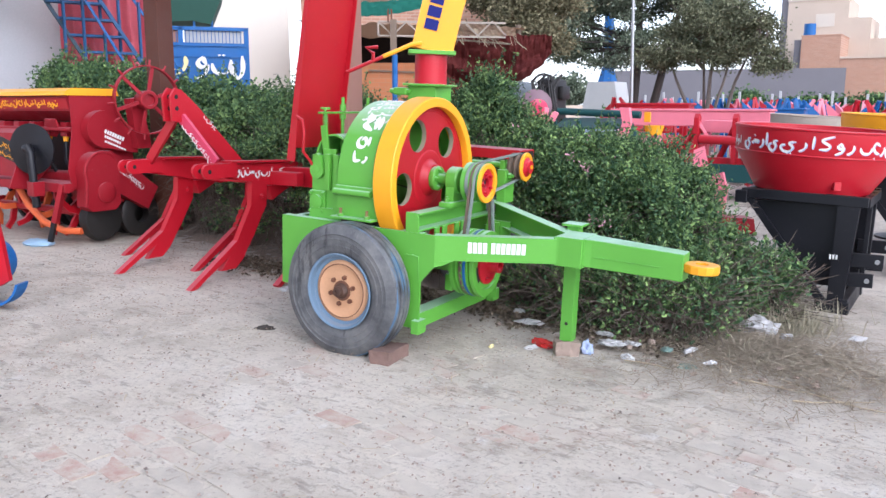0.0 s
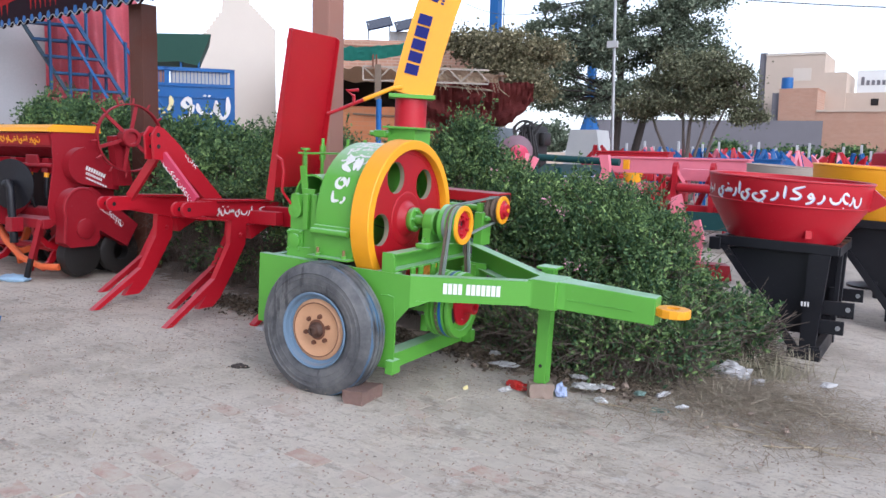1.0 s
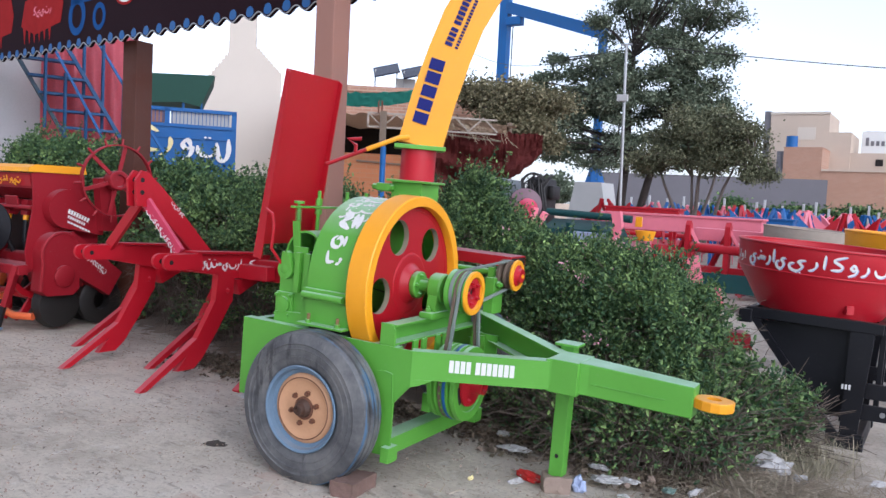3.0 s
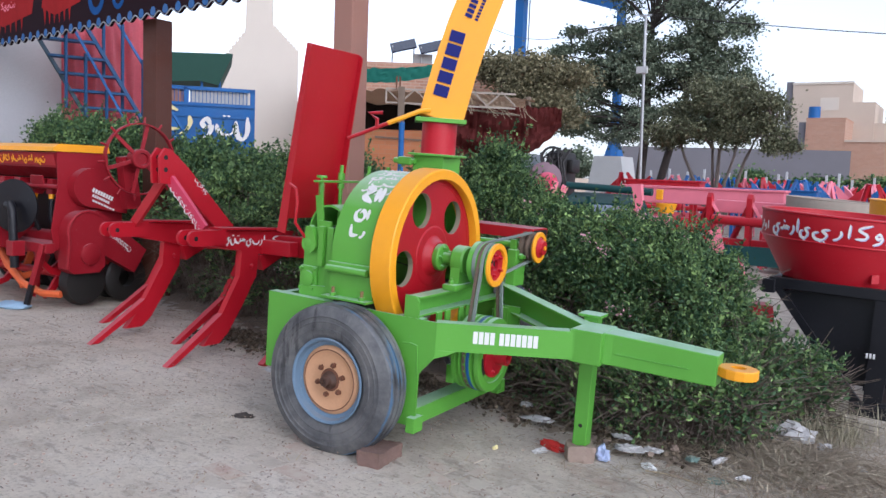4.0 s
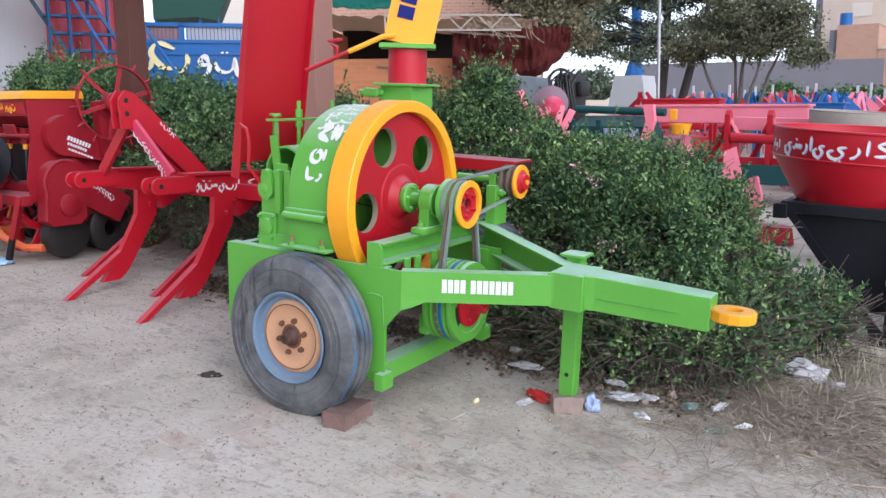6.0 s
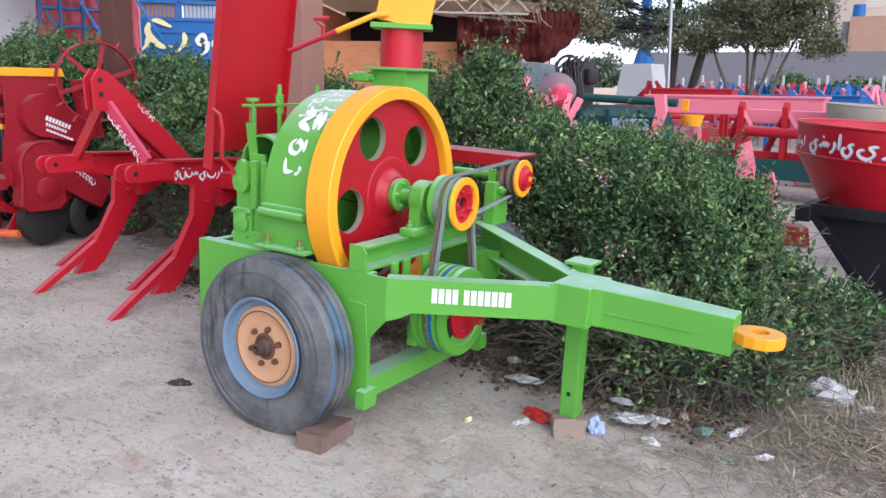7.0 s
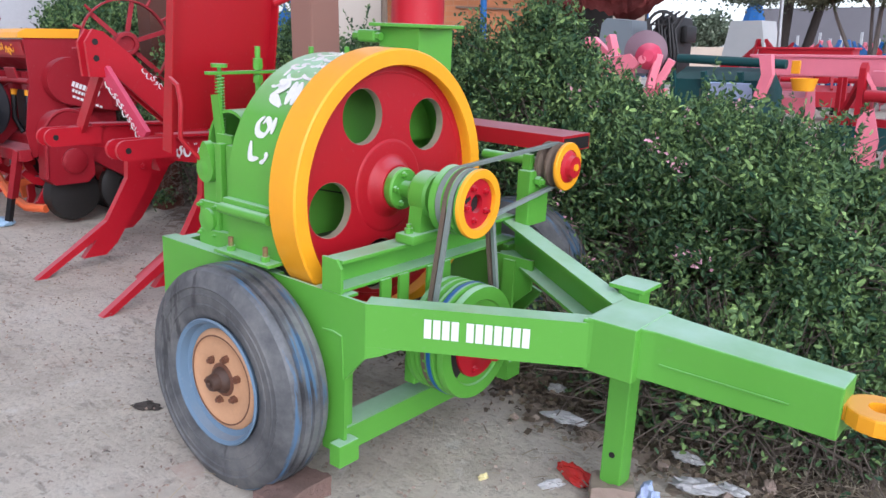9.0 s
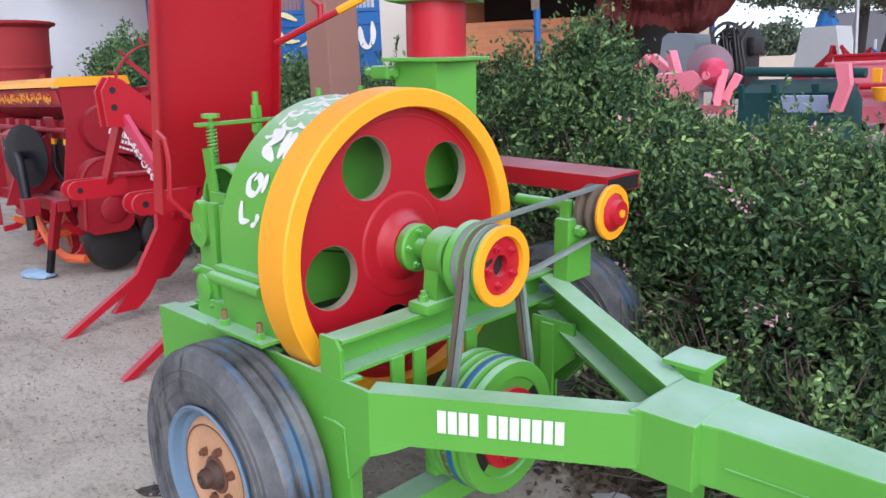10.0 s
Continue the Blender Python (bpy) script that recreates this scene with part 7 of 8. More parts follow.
def sagging_sheet(bm, x0, x1, z_of, y0, y1, thick, nx=44, ny=8, ruffle=0.03, seed=0):
    """A draped sheet: z_of(u, v) gives its height, thickened."""
    rows = []
    for j in range(ny + 1):
        v = j / ny
        rows.append([bm.verts.new((x0 + (x1 - x0) * i / nx, y0 + (y1 - y0) * v + ruffle * noise.noise((i * 0.5, v * 4, seed)), z_of(i / nx, v) + ruffle * noise.noise((i * 0.35, v * 3, seed + 7)))) for i in range(nx + 1)])
    for a, b in zip(rows, rows[1:]):
        for i in range(nx):
            bm.faces.new((a[i], a[i + 1], b[i + 1], b[i]))
    bmesh.ops.solidify(bm, geom=list(bm.faces), thickness=thick)
    return bm


def thatch_shed():
    t = thing("thatch_shed", far_frame(-5.0, 9.2, 0.03), "open shed with a sagging thatch-mat roof", "shed")
    part("low_wall", box(B(), (-1.35, 0.5, 1.1), (2.6, 0.22, 2.2)), SHEDWALL, t, "low orange brick wall", smooth=False)
    part("end_pier", box(B(), (-0.02, 0.45, 0.85), (0.12, 0.3, 1.7), bevel=0.01), RUST, t, "dark rusty pier", smooth=False)
    # near-black wall: the shed's inner shade is put into its colour
    part("back_wall", box(B(), (-0.9, 3.4, 1.5), (3.6, 0.2, 3.0)), SHADE, t, "back wall coloured near-black for the shed's inner shade", smooth=False)
    part("side_wall", box(B(), (-2.7, 2.0, 1.4), (0.2, 3.0, 2.8)), SHEDWALL, t, smooth=False)
    rng = random.Random(7)
    fringe = [rng.uniform(0, 0.07) for _ in range(60)]
    bm = sagging_sheet(B(), -2.8, 1.2, lambda u, v: 2.93 + 0.02 * math.sin(u * 19) - 0.12 * u - (fringe[int(u * 44)] if v == 0 else 0), -0.15, 3.6, 0.06, seed=3)
    part("roof_mat", bm, THATCH, t, smooth=False)
    # loose matting hanging off the eave
    bm = sagging_sheet(B(), -0.1, 1.24, lambda u, v: 2.88 - 0.12 * u - (0.20 * math.sin(math.pi * min(1, u * 1.15)) ** 0.7 + 0.02) * v, -0.26, -0.16, 0.012, 40, 6, 0.02, 11)
    part("eave_mat", bm, THATCH, t, "straw matting hanging off the eave", smooth=False)
    for k in range(26):
        u = rng.uniform(0, 1.3)
        part("straw_strand", tube(B(), [(u - 0.1, -0.28, 2.8 - 0.1 * u), (u - 0.06, -0.3, 2.7 - 0.1 * u - rng.uniform(0, 0.08)), (u + rng.uniform(-0.1, 0.15), -0.29, 2.62 - 0.1 * u - rng.uniform(0, 0.14))], 0.004, 4), STRAW, t)
    for x in (-2.7, 1.15):
        part("post", rod(B(), (x, 0.1, 0), (x, 0.1, 2.85), 0.055, 0.05, 10), WOOD, t)
    part("eave_pole", span(B(), (-0.3, -0.2, 2.60), (1.0, -0.15, 2.50), 0.03, 0.03), WOOD, t, smooth=False)
    # light welded truss on a blue pipe
    for z in (2.87, 2.63):
        part("truss_chord", span(B(), (-1.34, -0.35, z), (0.9, -0.35, z - 0.03), 0.03, 0.03), PALEWOOD, t, smooth=False)
    for k in range(9):
        x = -1.34 + 0.25 * k
        part("truss_web", span(B(), (x, -0.35, 2.63 if k % 2 else 2.87), (x + 0.25, -0.35, 2.87 if k % 2 else 2.63), 0.02, 0.02), PALEWOOD, t, smooth=False)
    part("truss_end", span(B(), (-1.34, -0.35, 2.63), (-1.34, -0.35, 2.87), 0.03, 0.03), PALEWOOD, t, smooth=False)
    part("truss_post", rod(B(), (-1.05, -0.4, 0), (-1.05, -0.4, 2.3), 0.05, n=12), BLUE, t, "blue pipe post")
    part("truss_post_top", span(B(), (-1.07, -0.4, 2.28), (-1.07, -0.4, 2.9), 0.11, 0.09, 0.004), WOOD, t, smooth=False)
    for x in (-1.16, -1.10):
        part("bracket_prong", span(B(), (x, -0.42, 2.86), (x, -0.42, 3.08), 0.03, 0.03), RUST, t, smooth=False)
    part("window_lattice", span(B(), (-1.6, 0.36, 2.06), (-0.6, 0.36, 2.02), 0.02, 0.03), WOOD, t, smooth=False)
    return t


thatch_shed()
hanging = far_frame(-5.0, 9.2, 0.03)
bm = sagging_sheet(B(), -2.2, -0.55, lambda u, v: 3.19 + 0.09 * u - 0.04 * math.sin(math.pi * u) - (0.19 + 0.05 * math.sin(math.pi * u)) * v, -0.45, -0.42, 0.012, 40, 6, 0.03, 4)
solid("green_net", bm, NETGREEN, "green shade net sagging over the shed eave", "net", m=hanging)
# maroon tarpaulin slung under the eave, its lower hem in heavy swags
HEM = [1.85, 1.66, 1.74, 1.98, 2.0, 1.88, 1.82, 1.9, 2.1, 2.32]


def hem(u):
    f = u * (len(HEM) - 1)
    i = min(int(f), len(HEM) - 2)
    k = (1 - math.cos((f - i) * math.pi)) / 2
    return HEM[i] * (1 - k) + HEM[i + 1] * k


bm = sagging_sheet(B(), -0.24, 1.74, lambda u, v: 2.66 + (hem(u) - 2.66) * v, -0.1, 0.0, 0.03, 60, 16, 0.07, 9)
for v in bm.verts:
    f = (2.66 - v.co.z) / 0.9
    v.co.y += 0.16 * math.sin(v.co.z * 14 + 3 * math.sin(v.co.x * 2.2)) * f + 0.12 * math.sin(v.co.x * 9) * f - 0.1 * f
solid("maroon_cloth", bm, MAROON, "dark maroon tarpaulin slung in heavy swags under the eave", "tarpaulin", m=hanging)
solid("wall_shed_side", box(B(), (0, 0, 1.08), (1.5, 0.2, 2.16)), PLASTER_T, "tan plastered wall beside the shed", "wall", kind="structure", smooth=False, m=far_frame(-6.45, 13.0, 0.0))


# ---- trees ----
def tree(name, x, y, stems, crown, leaves, leaf, mat, bark, seed, label, loose=0.36):
    """stems: (base offset, top, radius) of each trunk; crown: (centre, radii) lobes of leafy sprays with gaps between."""
    rng = random.Random(seed)
    t = thing(name, pose(x, y, ground_z(x, y)), label, "tree", "yard trees")
    bm = B()
    tops = []
    for (bx, by), (tx, ty, tz), r in stems:
        pts = [Vector((bx, by, -0.1)).lerp(Vector((tx, ty, tz)), f) + Vector((rng.gauss(0, 0.06), rng.gauss(0, 0.06), 0)) * (f > 0) for f in (0, 0.25, 0.5, 0.75, 1)]
        tube(bm, pts, [r * k for k in (1.15, 1.0, 0.85, 0.65, 0.4)], 10)
        tops += pts[2:]
    part("trunk", bm, bark, t)
    bm, bl = B(), B()
    for c, rad in crown:
        c = Vector(c)
        root = min(tops, key=lambda p: (p - c).length + 0.8 * max(0, p.z - c.z))
        tube(bm, [root, root.lerp(c, 0.5) + Vector((rng.gauss(0, 0.1), 0, 0.1)), c], [0.055, 0.035, 0.015], 6)
        sprays = []
        for _ in range(11):
            d = Vector((rng.gauss(0, 1), rng.gauss(0, 1), rng.gauss(0, 0.75))).normalized()
            e = c + Vector((d.x * rad[0], d.y * rad[1], d.z * rad[2] - 0.12 * rad[2])) * rng.uniform(0.55, 1.25)
            tube(bm, [c.lerp(e, 0.05), c.lerp(e, 0.6) + Vector((0, 0, 0.04)), e], [0.018, 0.010, 0.004], 4)
            sprays.append((c.lerp(e, 0.25), e))

        def place():
            a, e = rng.choice(sprays)
            p = a.lerp(e, rng.uniform(0.1, 1.1)) + Vector((rng.gauss(0, 1), rng.gauss(0, 1), rng.gauss(0, 0.62))) * rad[0] * loose
            way = (e - a).normalized() * 0.9
            return p, Vector((way.x, way.y, way.z - 0.25))

        leaf_cloud(bl, rng, place, leaves // len(crown), leaf)
    part("branchwork", bm, bark, t, "bare spreading branches")
    part("crown", bl, mat, t, smooth=False)
    return t


def lobes(rng, c, spread, n, r, flat=1.0):
    return [((c[0] + rng.uniform(-1, 1) * spread[0], c[1] + rng.uniform(-1, 1) * spread[1], c[2] + rng.uniform(-1, 1) * spread[2]), (r * rng.uniform(0.75, 1.25), r * rng.uniform(0.75, 1.25), r * rng.uniform(0.45, 0.75) * flat)) for _ in range(n)]


rg = random.Random(77)
tree("round_tree", -6.6, 14.5, [((0, 0), (0.1, 0, 3.2), 0.12)], lobes(rg, (0, 0, 3.55), (1.3, 0.9, 0.75), 40, 0.40), 36000, 0.088, LEAF_DRY, BARK, 301, "rounded dusty olive-green tree over the shed", 0.42)
tree("tall_tree", -7.3, 25.5, [((-0.22, 0), (-0.1, 0, 6.9), 0.17), ((0.12, 0.1), (1.45, 0.2, 6.2), 0.15)],
     lobes(rg, (0.3, 0, 4.2), (3.1, 1.6, 1.25), 44, 0.5, 0.7) + lobes(rg, (0.7, 0, 6.8), (2.8, 1.4, 1.7), 48, 0.5, 0.7) + lobes(rg, (-3.0, 0, 6.2), (0.9, 0.8, 0.8), 8, 0.4, 0.7) + lobes(rg, (0.6, 0, 9.3), (1.5, 1.0, 0.9), 18, 0.48, 0.75) + lobes(random.Random(5), (-1.9, 0, 4.2), (1.3, 0.8, 1.2), 17, 0.46, 0.7) + lobes(random.Random(6), (0.9, 0, 5.5), (1.7, 1.0, 0.9), 20, 0.5, 0.75), 88000, 0.108, LEAF_T, BARK, 302, "tall dark tree with two trunks and layered foliage", 0.40)
tree("spreading_tree", -3.45, 20.0, [((-0.02, 0), (-1.05, 0, 2.9), 0.06), ((0.03, 0), (0.15, 0.1, 3.1), 0.07), ((0.06, 0.05), (1.15, 0, 2.8), 0.06), ((0, 0.06), (-0.35, 0.2, 3.3), 0.05), ((0.05, -0.04), (0.65, -0.2, 3.0), 0.05)],
     lobes(rg, (0.1, 0, 3.15), (1.6, 0.9, 0.55), 30, 0.38, 0.85) + lobes(rg, (0.2, 0, 3.95), (1.0, 0.7, 0.4), 14, 0.36, 0.85) + lobes(rg, (1.6, 0, 2.65), (0.3, 0.4, 0.25), 4, 0.28, 0.8), 38000, 0.08, LEAF_O, BARK_L, 303, "spreading many-stemmed tree with dusty leaves", 0.44)
for i, (x, y, h, r) in enumerate(((-17, 62, 3.6, 2.0), (-21, 66, 4.4, 2.4), (-25, 58, 4.0, 2.2))):
    tree("distant_tree", x, y, [((0, 0), (0, 0, h * 0.6), 0.15)], lobes(rg, (0, 0, h * 0.65), (r * 0.6, r * 0.5, h * 0.18), 9, r * 0.45), 3600, 0.4, LEAF_T, BARK, 310 + i, "distant rounded dark green tree")
for i, (x, y) in enumerate(((-9.5, 49), (-6.5, 50), (-3.0, 50), (1.5, 50), (6, 50))):
    tree("wall_bush", x, y, [((0, 0), (0, 0, 1.0), 0.06)], lobes(rg, (0, 0, 1.45), (1.5, 0.5, 0.55), 9, 0.75), 4200, 0.2, LEAF, BARK, 320 + i, "dull green bush at the foot of the far wall")

# ---- lamp pole and wires ----
lp = thing("lamp_pole", pose(-4.02, 15.75, 0.03), "thin grey steel lamp pole with two floodlights", "lamp pole")
part("pole", rod(B(), (0, 0, 0), (-0.12, 0, 5.35), 0.045, 0.032, 12), STEEL, lp)
part("cross_arm", span(B(), (-0.26, 0, 5.33), (0.02, 0, 5.33), 0.04, 0.05), STEEL, lp, smooth=False)
part("floodlight", box(B(), (-0.10, -0.1, 4.05), (0.26, 0.1, 0.16), bevel=0.01), CONC, lp, "grey floodlight", smooth=False)
for i, (a, b, sag) in enumerate((((-4.14, 15.75, 5.38), (16.0, 22.0, 5.9), 0.9), ((-4.14, 15.75, 5.3), (-18.0, 30.0, 9.0), 0.8))):
    a, b = Vector(a), Vector(b)
    pts = [a.lerp(b, k / 24) - Vector((0, 0, sag * math.sin(math.pi * k / 24))) for k in range(25)]
    solid("overhead_wire", tube(B(), pts, 0.011, 5), GREASE_SHADE, "sagging black overhead wire from the lamp pole", "wire", "overhead wires")


# ---- gantry crane ----
def gantry():
    t = thing("gantry_crane", pose(-12.0, 34.0, 0.03), "blue steel gantry crane on a concrete pedestal", "crane")
    prof = [(-1.15, 0), (1.15, 0), (0.66, 2.57), (-0.66, 2.57)]
    part("pedestal", prism(B(), prof, "y", -0.8, 0.8), CONC, t, "pale concrete pedestal", smooth=False)
    part("column", box(B(), (0, 0, 6.4), (0.34, 0.34, 7.6)), BLUE, t, smooth=False)
    bm = B()
    rod(bm, (0, 0, 2.57), (0, 0, 3.45), 0.5, 0.22, 8)
    part("column_base", bm, BLUE, t, smooth=False)
    part("column", box(B(), (-6.65, 2.4, 7.2), (0.5, 0.5, 14.4)), BLUE, t, smooth=False)
    part("beam", span(B(), (-6.65, 2.4, 12.0), (0.0, 0.2, 9.7), 0.4, 0.6), BLUE, t, smooth=False)
    h = part("hoist", box(B(), (-5.9, 2.1, 11.1), (0.9, 0.5, 0.45), bevel=0.05), BLUE, t, smooth=False)
    part("hook_block", box(B(), (-6.0, 2.1, 7.4), (0.3, 0.3, 0.35), bevel=0.06), YELLOW, h, "yellow hook block")
    part("hoist_cable", rod(B(), (-6.0, 2.1, 7.5), (-6.0, 2.1, 11.0), 0.03, n=6), GREASE_SHADE, h)
    return t


gantry()

# ---- far walls and buildings ----
solid("wall_north", box(B(), (0, 0, 2.0), (16, 0.3, 4.0)), GREYWALL, "long dark grey rendered boundary wall", "wall", kind="structure", smooth=False, m=pose(-12.5, 56.0, 0.03, 0, 0, 11))
solid("wall_northwest", box(B(), (0, 0, 0.75), (14, 0.3, 1.5)), PLASTER_T, "low tan boundary wall", "wall", kind="structure", smooth=False, m=pose(-24, 46.0, 0.03, 0, 0, 30))


def far_building():
    t = thing("far_building", pose(-5.8, 61, 0.03), "unfinished brick building with plastered upper storeys", "building")
    part("brick_storey", box(B(), (11.2, 4, 2.4), (21.9, 8, 4.8)), BRICKWALL, t, smooth=False)
    part("string_course", box(B(), (11.2, -0.03, 4.85), (21.9, 0.14, 0.14)), PLASTER_T, t, smooth=False)
    part("brick_block", box(B(), (-1.065, 4, 3.2), (2.59, 8, 6.4)), BRICKWALL, t, smooth=False)
    part("block_coping", box(B(), (-1.065, 4, 6.44), (2.66, 8.06, 0.10)), BRICKWALL, t, smooth=False)
    part("side_wall", box(B(), (-2.62, 4.2, 3.1), (0.5, 8, 6.2)), GREYWALL, t, "dark grey side wall", smooth=False)
    part("plaster_storey", box(B(), (-2.05, 7, 4.72), (4.24, 6, 9.45)), PLASTER_T, t, "tan plastered tower storey", smooth=False)
    # dark grey strip paints the unlit left face of the tower
    part("tower_shade_strip", box(B(), (-4.42, 7.1, 4.8), (0.5, 6, 9.6)), GREYWALL, t, "tower side strip coloured dark for its shaded face", smooth=False)
    part("tower_coping", box(B(), (-2.05, 4.0, 9.42), (4.3, 0.16, 0.18)), PLASTER, t, smooth=False)
    part("stepped_wall", box(B(), (0.85, 7, 3.97), (1.56, 6, 7.94)), PLASTER_T, t, "tan plastered upper wall", smooth=False)
    part("upper_wall", box(B(), (11.2, 7.2, 3.2), (19.2, 6, 6.4)), PLASTER_T, t, "pale plastered upper wall", smooth=False)
    for x in (4.6, 8.9, 13.2):
        part("rain_pipe", rod(B(), (x, 4.15, 4.9), (x, 4.15, 6.4), 0.06, n=8), GREYWALL, t)
    part("bright_panel", box(B(), (-1.5, 3.98, 7.85), (1.3, 0.05, 0.95)), PLASTER, t, "pale plaster square on the wall", smooth=False)
    part("window", box(B(), (3.6, 4.18, 5.7), (0.5, 0.06, 0.5)), SHADE, t, smooth=False)
    part("cooler_box", box(B(), (6.4, 3.9, 5.45), (0.9, 0.6, 0.55), bevel=0.08), GREYWALL, t, "grey air cooler on the wall", smooth=False)
    part("water_tank", rod(B(), (-2.0, 0.9, 6.4), (-2.0, 0.9, 7.35), 0.42, 0.4, 20), BLUE, t, "blue plastic water tank")
    part("name_board", box(B(), (5.6, 6.45, 7.4), (7.0, 0.1, 1.7)), WHITE, t, "white board with dark lettering bars", smooth=False)
    m = facing((2.4, 6.39, 6.95), (1, 0, 0), (0, 0, 1))
    part("end_panel", box(B(), (10.1, 6.45, 7.4), (1.9, 0.1, 1.7)), TEAL, t, "teal end panel of the board", smooth=False)
    for k in range(7):
        part("letter_bar", bars(B(), [0.22], 0, 0.62 if k == 0 else 0.36, m @ Matrix.Translation((k * 0.36, 0.18, 0)), 0.03), GREYWALL, t, "dark lettering bar", smooth=False)
    return t


far_building()
for k in range(44):
    x = -11.5 + k * 0.68 + 0.18 * math.sin(k * 1.7)
    solid("fence_post", box(B(), (0, 0, 1.0), (0.10, 0.10, 2.05 + 0.3 * math.sin(k * 2.1)), bevel=0.01), LIMEWASH, "pale concrete fence post", "post", "fence posts", smooth=False, m=pose(x, 38.0 + 0.4 * math.sin(k), ground_z(x, 38.0)))


# ---- rows of implements ----
def far_tiller(colour, tag):
    t = thing("rotary_tiller", pose(0, 0, 0), tag, "rotary tiller", "rows of tillers")
    part("hood", prism(B(), [(-0.35, 0.35), (-0.3, 0.62), (0.05, 0.72), (0.35, 0.6), (0.45, 0.3), (0.4, 0.3), (0.3, 0.55), (0.0, 0.66), (-0.26, 0.58), (-0.3, 0.35)], "x", -0.95, 0.95), colour, t, smooth=False)
    for s in (-0.96, 0.96):
        part("side_plate", prism(B(), [(-0.35, 0.12), (-0.3, 0.75), (0.2, 0.85), (0.42, 0.35), (0.2, 0.08)], "x", s - 0.02, s + 0.02), colour, t, smooth=False)
    part("cross_tube", rod(B(), (-0.95, -0.2, 0.82), (0.95, -0.2, 0.82), 0.06, n=12), colour, t)
    for s in (-0.12, 0.12):
        part("mast_leg", span(B(), (s * 3, -0.25, 0.8), (s, -0.35, 1.22), 0.06, 0.05), colour, t, smooth=False)
        part("mast_stay", span(B(), (s, -0.35, 1.2), (s * 2, 0.3, 0.65), 0.05, 0.04), colour, t, smooth=False)
    part("gear_box", box(B(), (0, -0.1, 0.88), (0.3, 0.34, 0.26), bevel=0.05), colour, t)
    for k in range(7):
        a = k * 1.1
        part("blade_set", prism(B(), [(-0.2, -0.03), (0.2, -0.03), (0.24, 0.05), (-0.24, 0.05)], "x", -0.03, 0.03, Matrix.Translation((-0.8 + 0.265 * k, 0.05, 0.27)) @ Matrix.Rotation(a, 4, "X")), GREASE_SHADE, t, smooth=False)
    return t


def far_fork(colour, tag):
    t = thing("fork_cultivator", pose(0, 0, 0), tag, "cultivator", "rows of cultivators")
    for y in (-0.3, 0.3):
        part("frame_bar", span(B(), (-0.9, y, 0.72), (0.9, y, 0.72), 0.09, 0.11), colour, t, smooth=False)
    for s in (-0.9, 0.0, 0.9):
        part("frame_end", span(B(), (s, -0.3, 0.72), (s, 0.3, 0.72), 0.08, 0.09), colour, t, smooth=False)
    for k in range(9):
        x = -0.82 + 0.205 * k
        y = -0.3 if k % 2 else 0.3
        part("tine", tube(B(), [(x, y, 0.8), (x, y + 0.05, 0.45), (x, y + 0.02, 0.2), (x, y - 0.12, 0.0)], [0.03, 0.03, 0.025, 0.012], 6), colour, t)
    for x, tilt in ((-0.55, 18), (0.2, -10), (0.7, 25)):
        part("raised_share", prism(B(), [(-0.12, 0.72), (0.03, 0.73), (0.16, 0.98), (0.22, 1.24), (0.10, 1.14), (-0.02, 1.02), (-0.14, 0.9)], "y", -0.02, 0.05, Matrix.Translation((x, 0.1, 0)) @ Matrix.Rotation(radians(tilt), 4, "Z")), colour, t, "curved share standing up", smooth=False)
    for s in (-0.25, 0.25):
        part("mast_leg", span(B(), (s, -0.32, 0.72), (s * 0.3, -0.4, 1.3), 0.08, 0.06), colour, t, smooth=False)
        part("mast_stay", span(B(), (s * 0.3, -0.4, 1.27), (s, 0.3, 0.74), 0.06, 0.05), colour, t, smooth=False)
    return t


rg = random.Random(5)
kinds = [far_tiller(PINK, "faded pink-red rotary tiller standing in a row"), far_tiller(RED_B, "red rotary tiller standing in a row"), far_fork(PINK, "faded pink tine cultivator standing in a row"), far_fork(BLUE, "blue tine cultivator standing in a row"), far_fork(RED_B, "red tine cultivator standing in a row")]
spots = []
for x, y, k in ((0.6, 12.0, 1), (2.4, 12.6, 0), (-3.6, 13.6, 0), (1.2, 14.4, 0), (3.4, 14.6, 1), (-3.4, 16.6, 1), (0.9, 17.6, 4), (3.2, 18.0, 0), (-5.2, 18.6, 1), (-6.2, 21.0, 4)):
    spots.append((x, y, k))
for row in range(6):
    for c in range(10):
        spots.append((-5.2 + c * 1.95 + 0.5 * math.sin(row * 2) - 0.25 * row, 20.4 + row * 2.4 + 0.3 * math.sin(c * 1.9), (3, 2, 3, 4, 2, 3)[(row * 2 + c) % 6]))
used = set()
for x, y, k in spots:
    m = pose(x, y, ground_z(x, y), 0, 0, rg.uniform(-12, 12) + (180 if rg.random() < 0.3 else 0))
    if k not in used:
        used.add(k)
        kinds[k].matrix_world = m
    else:
        copy_thing(kinds[k], m @ Matrix.Scale(1.0 if y < 20 else 1.3, 4))


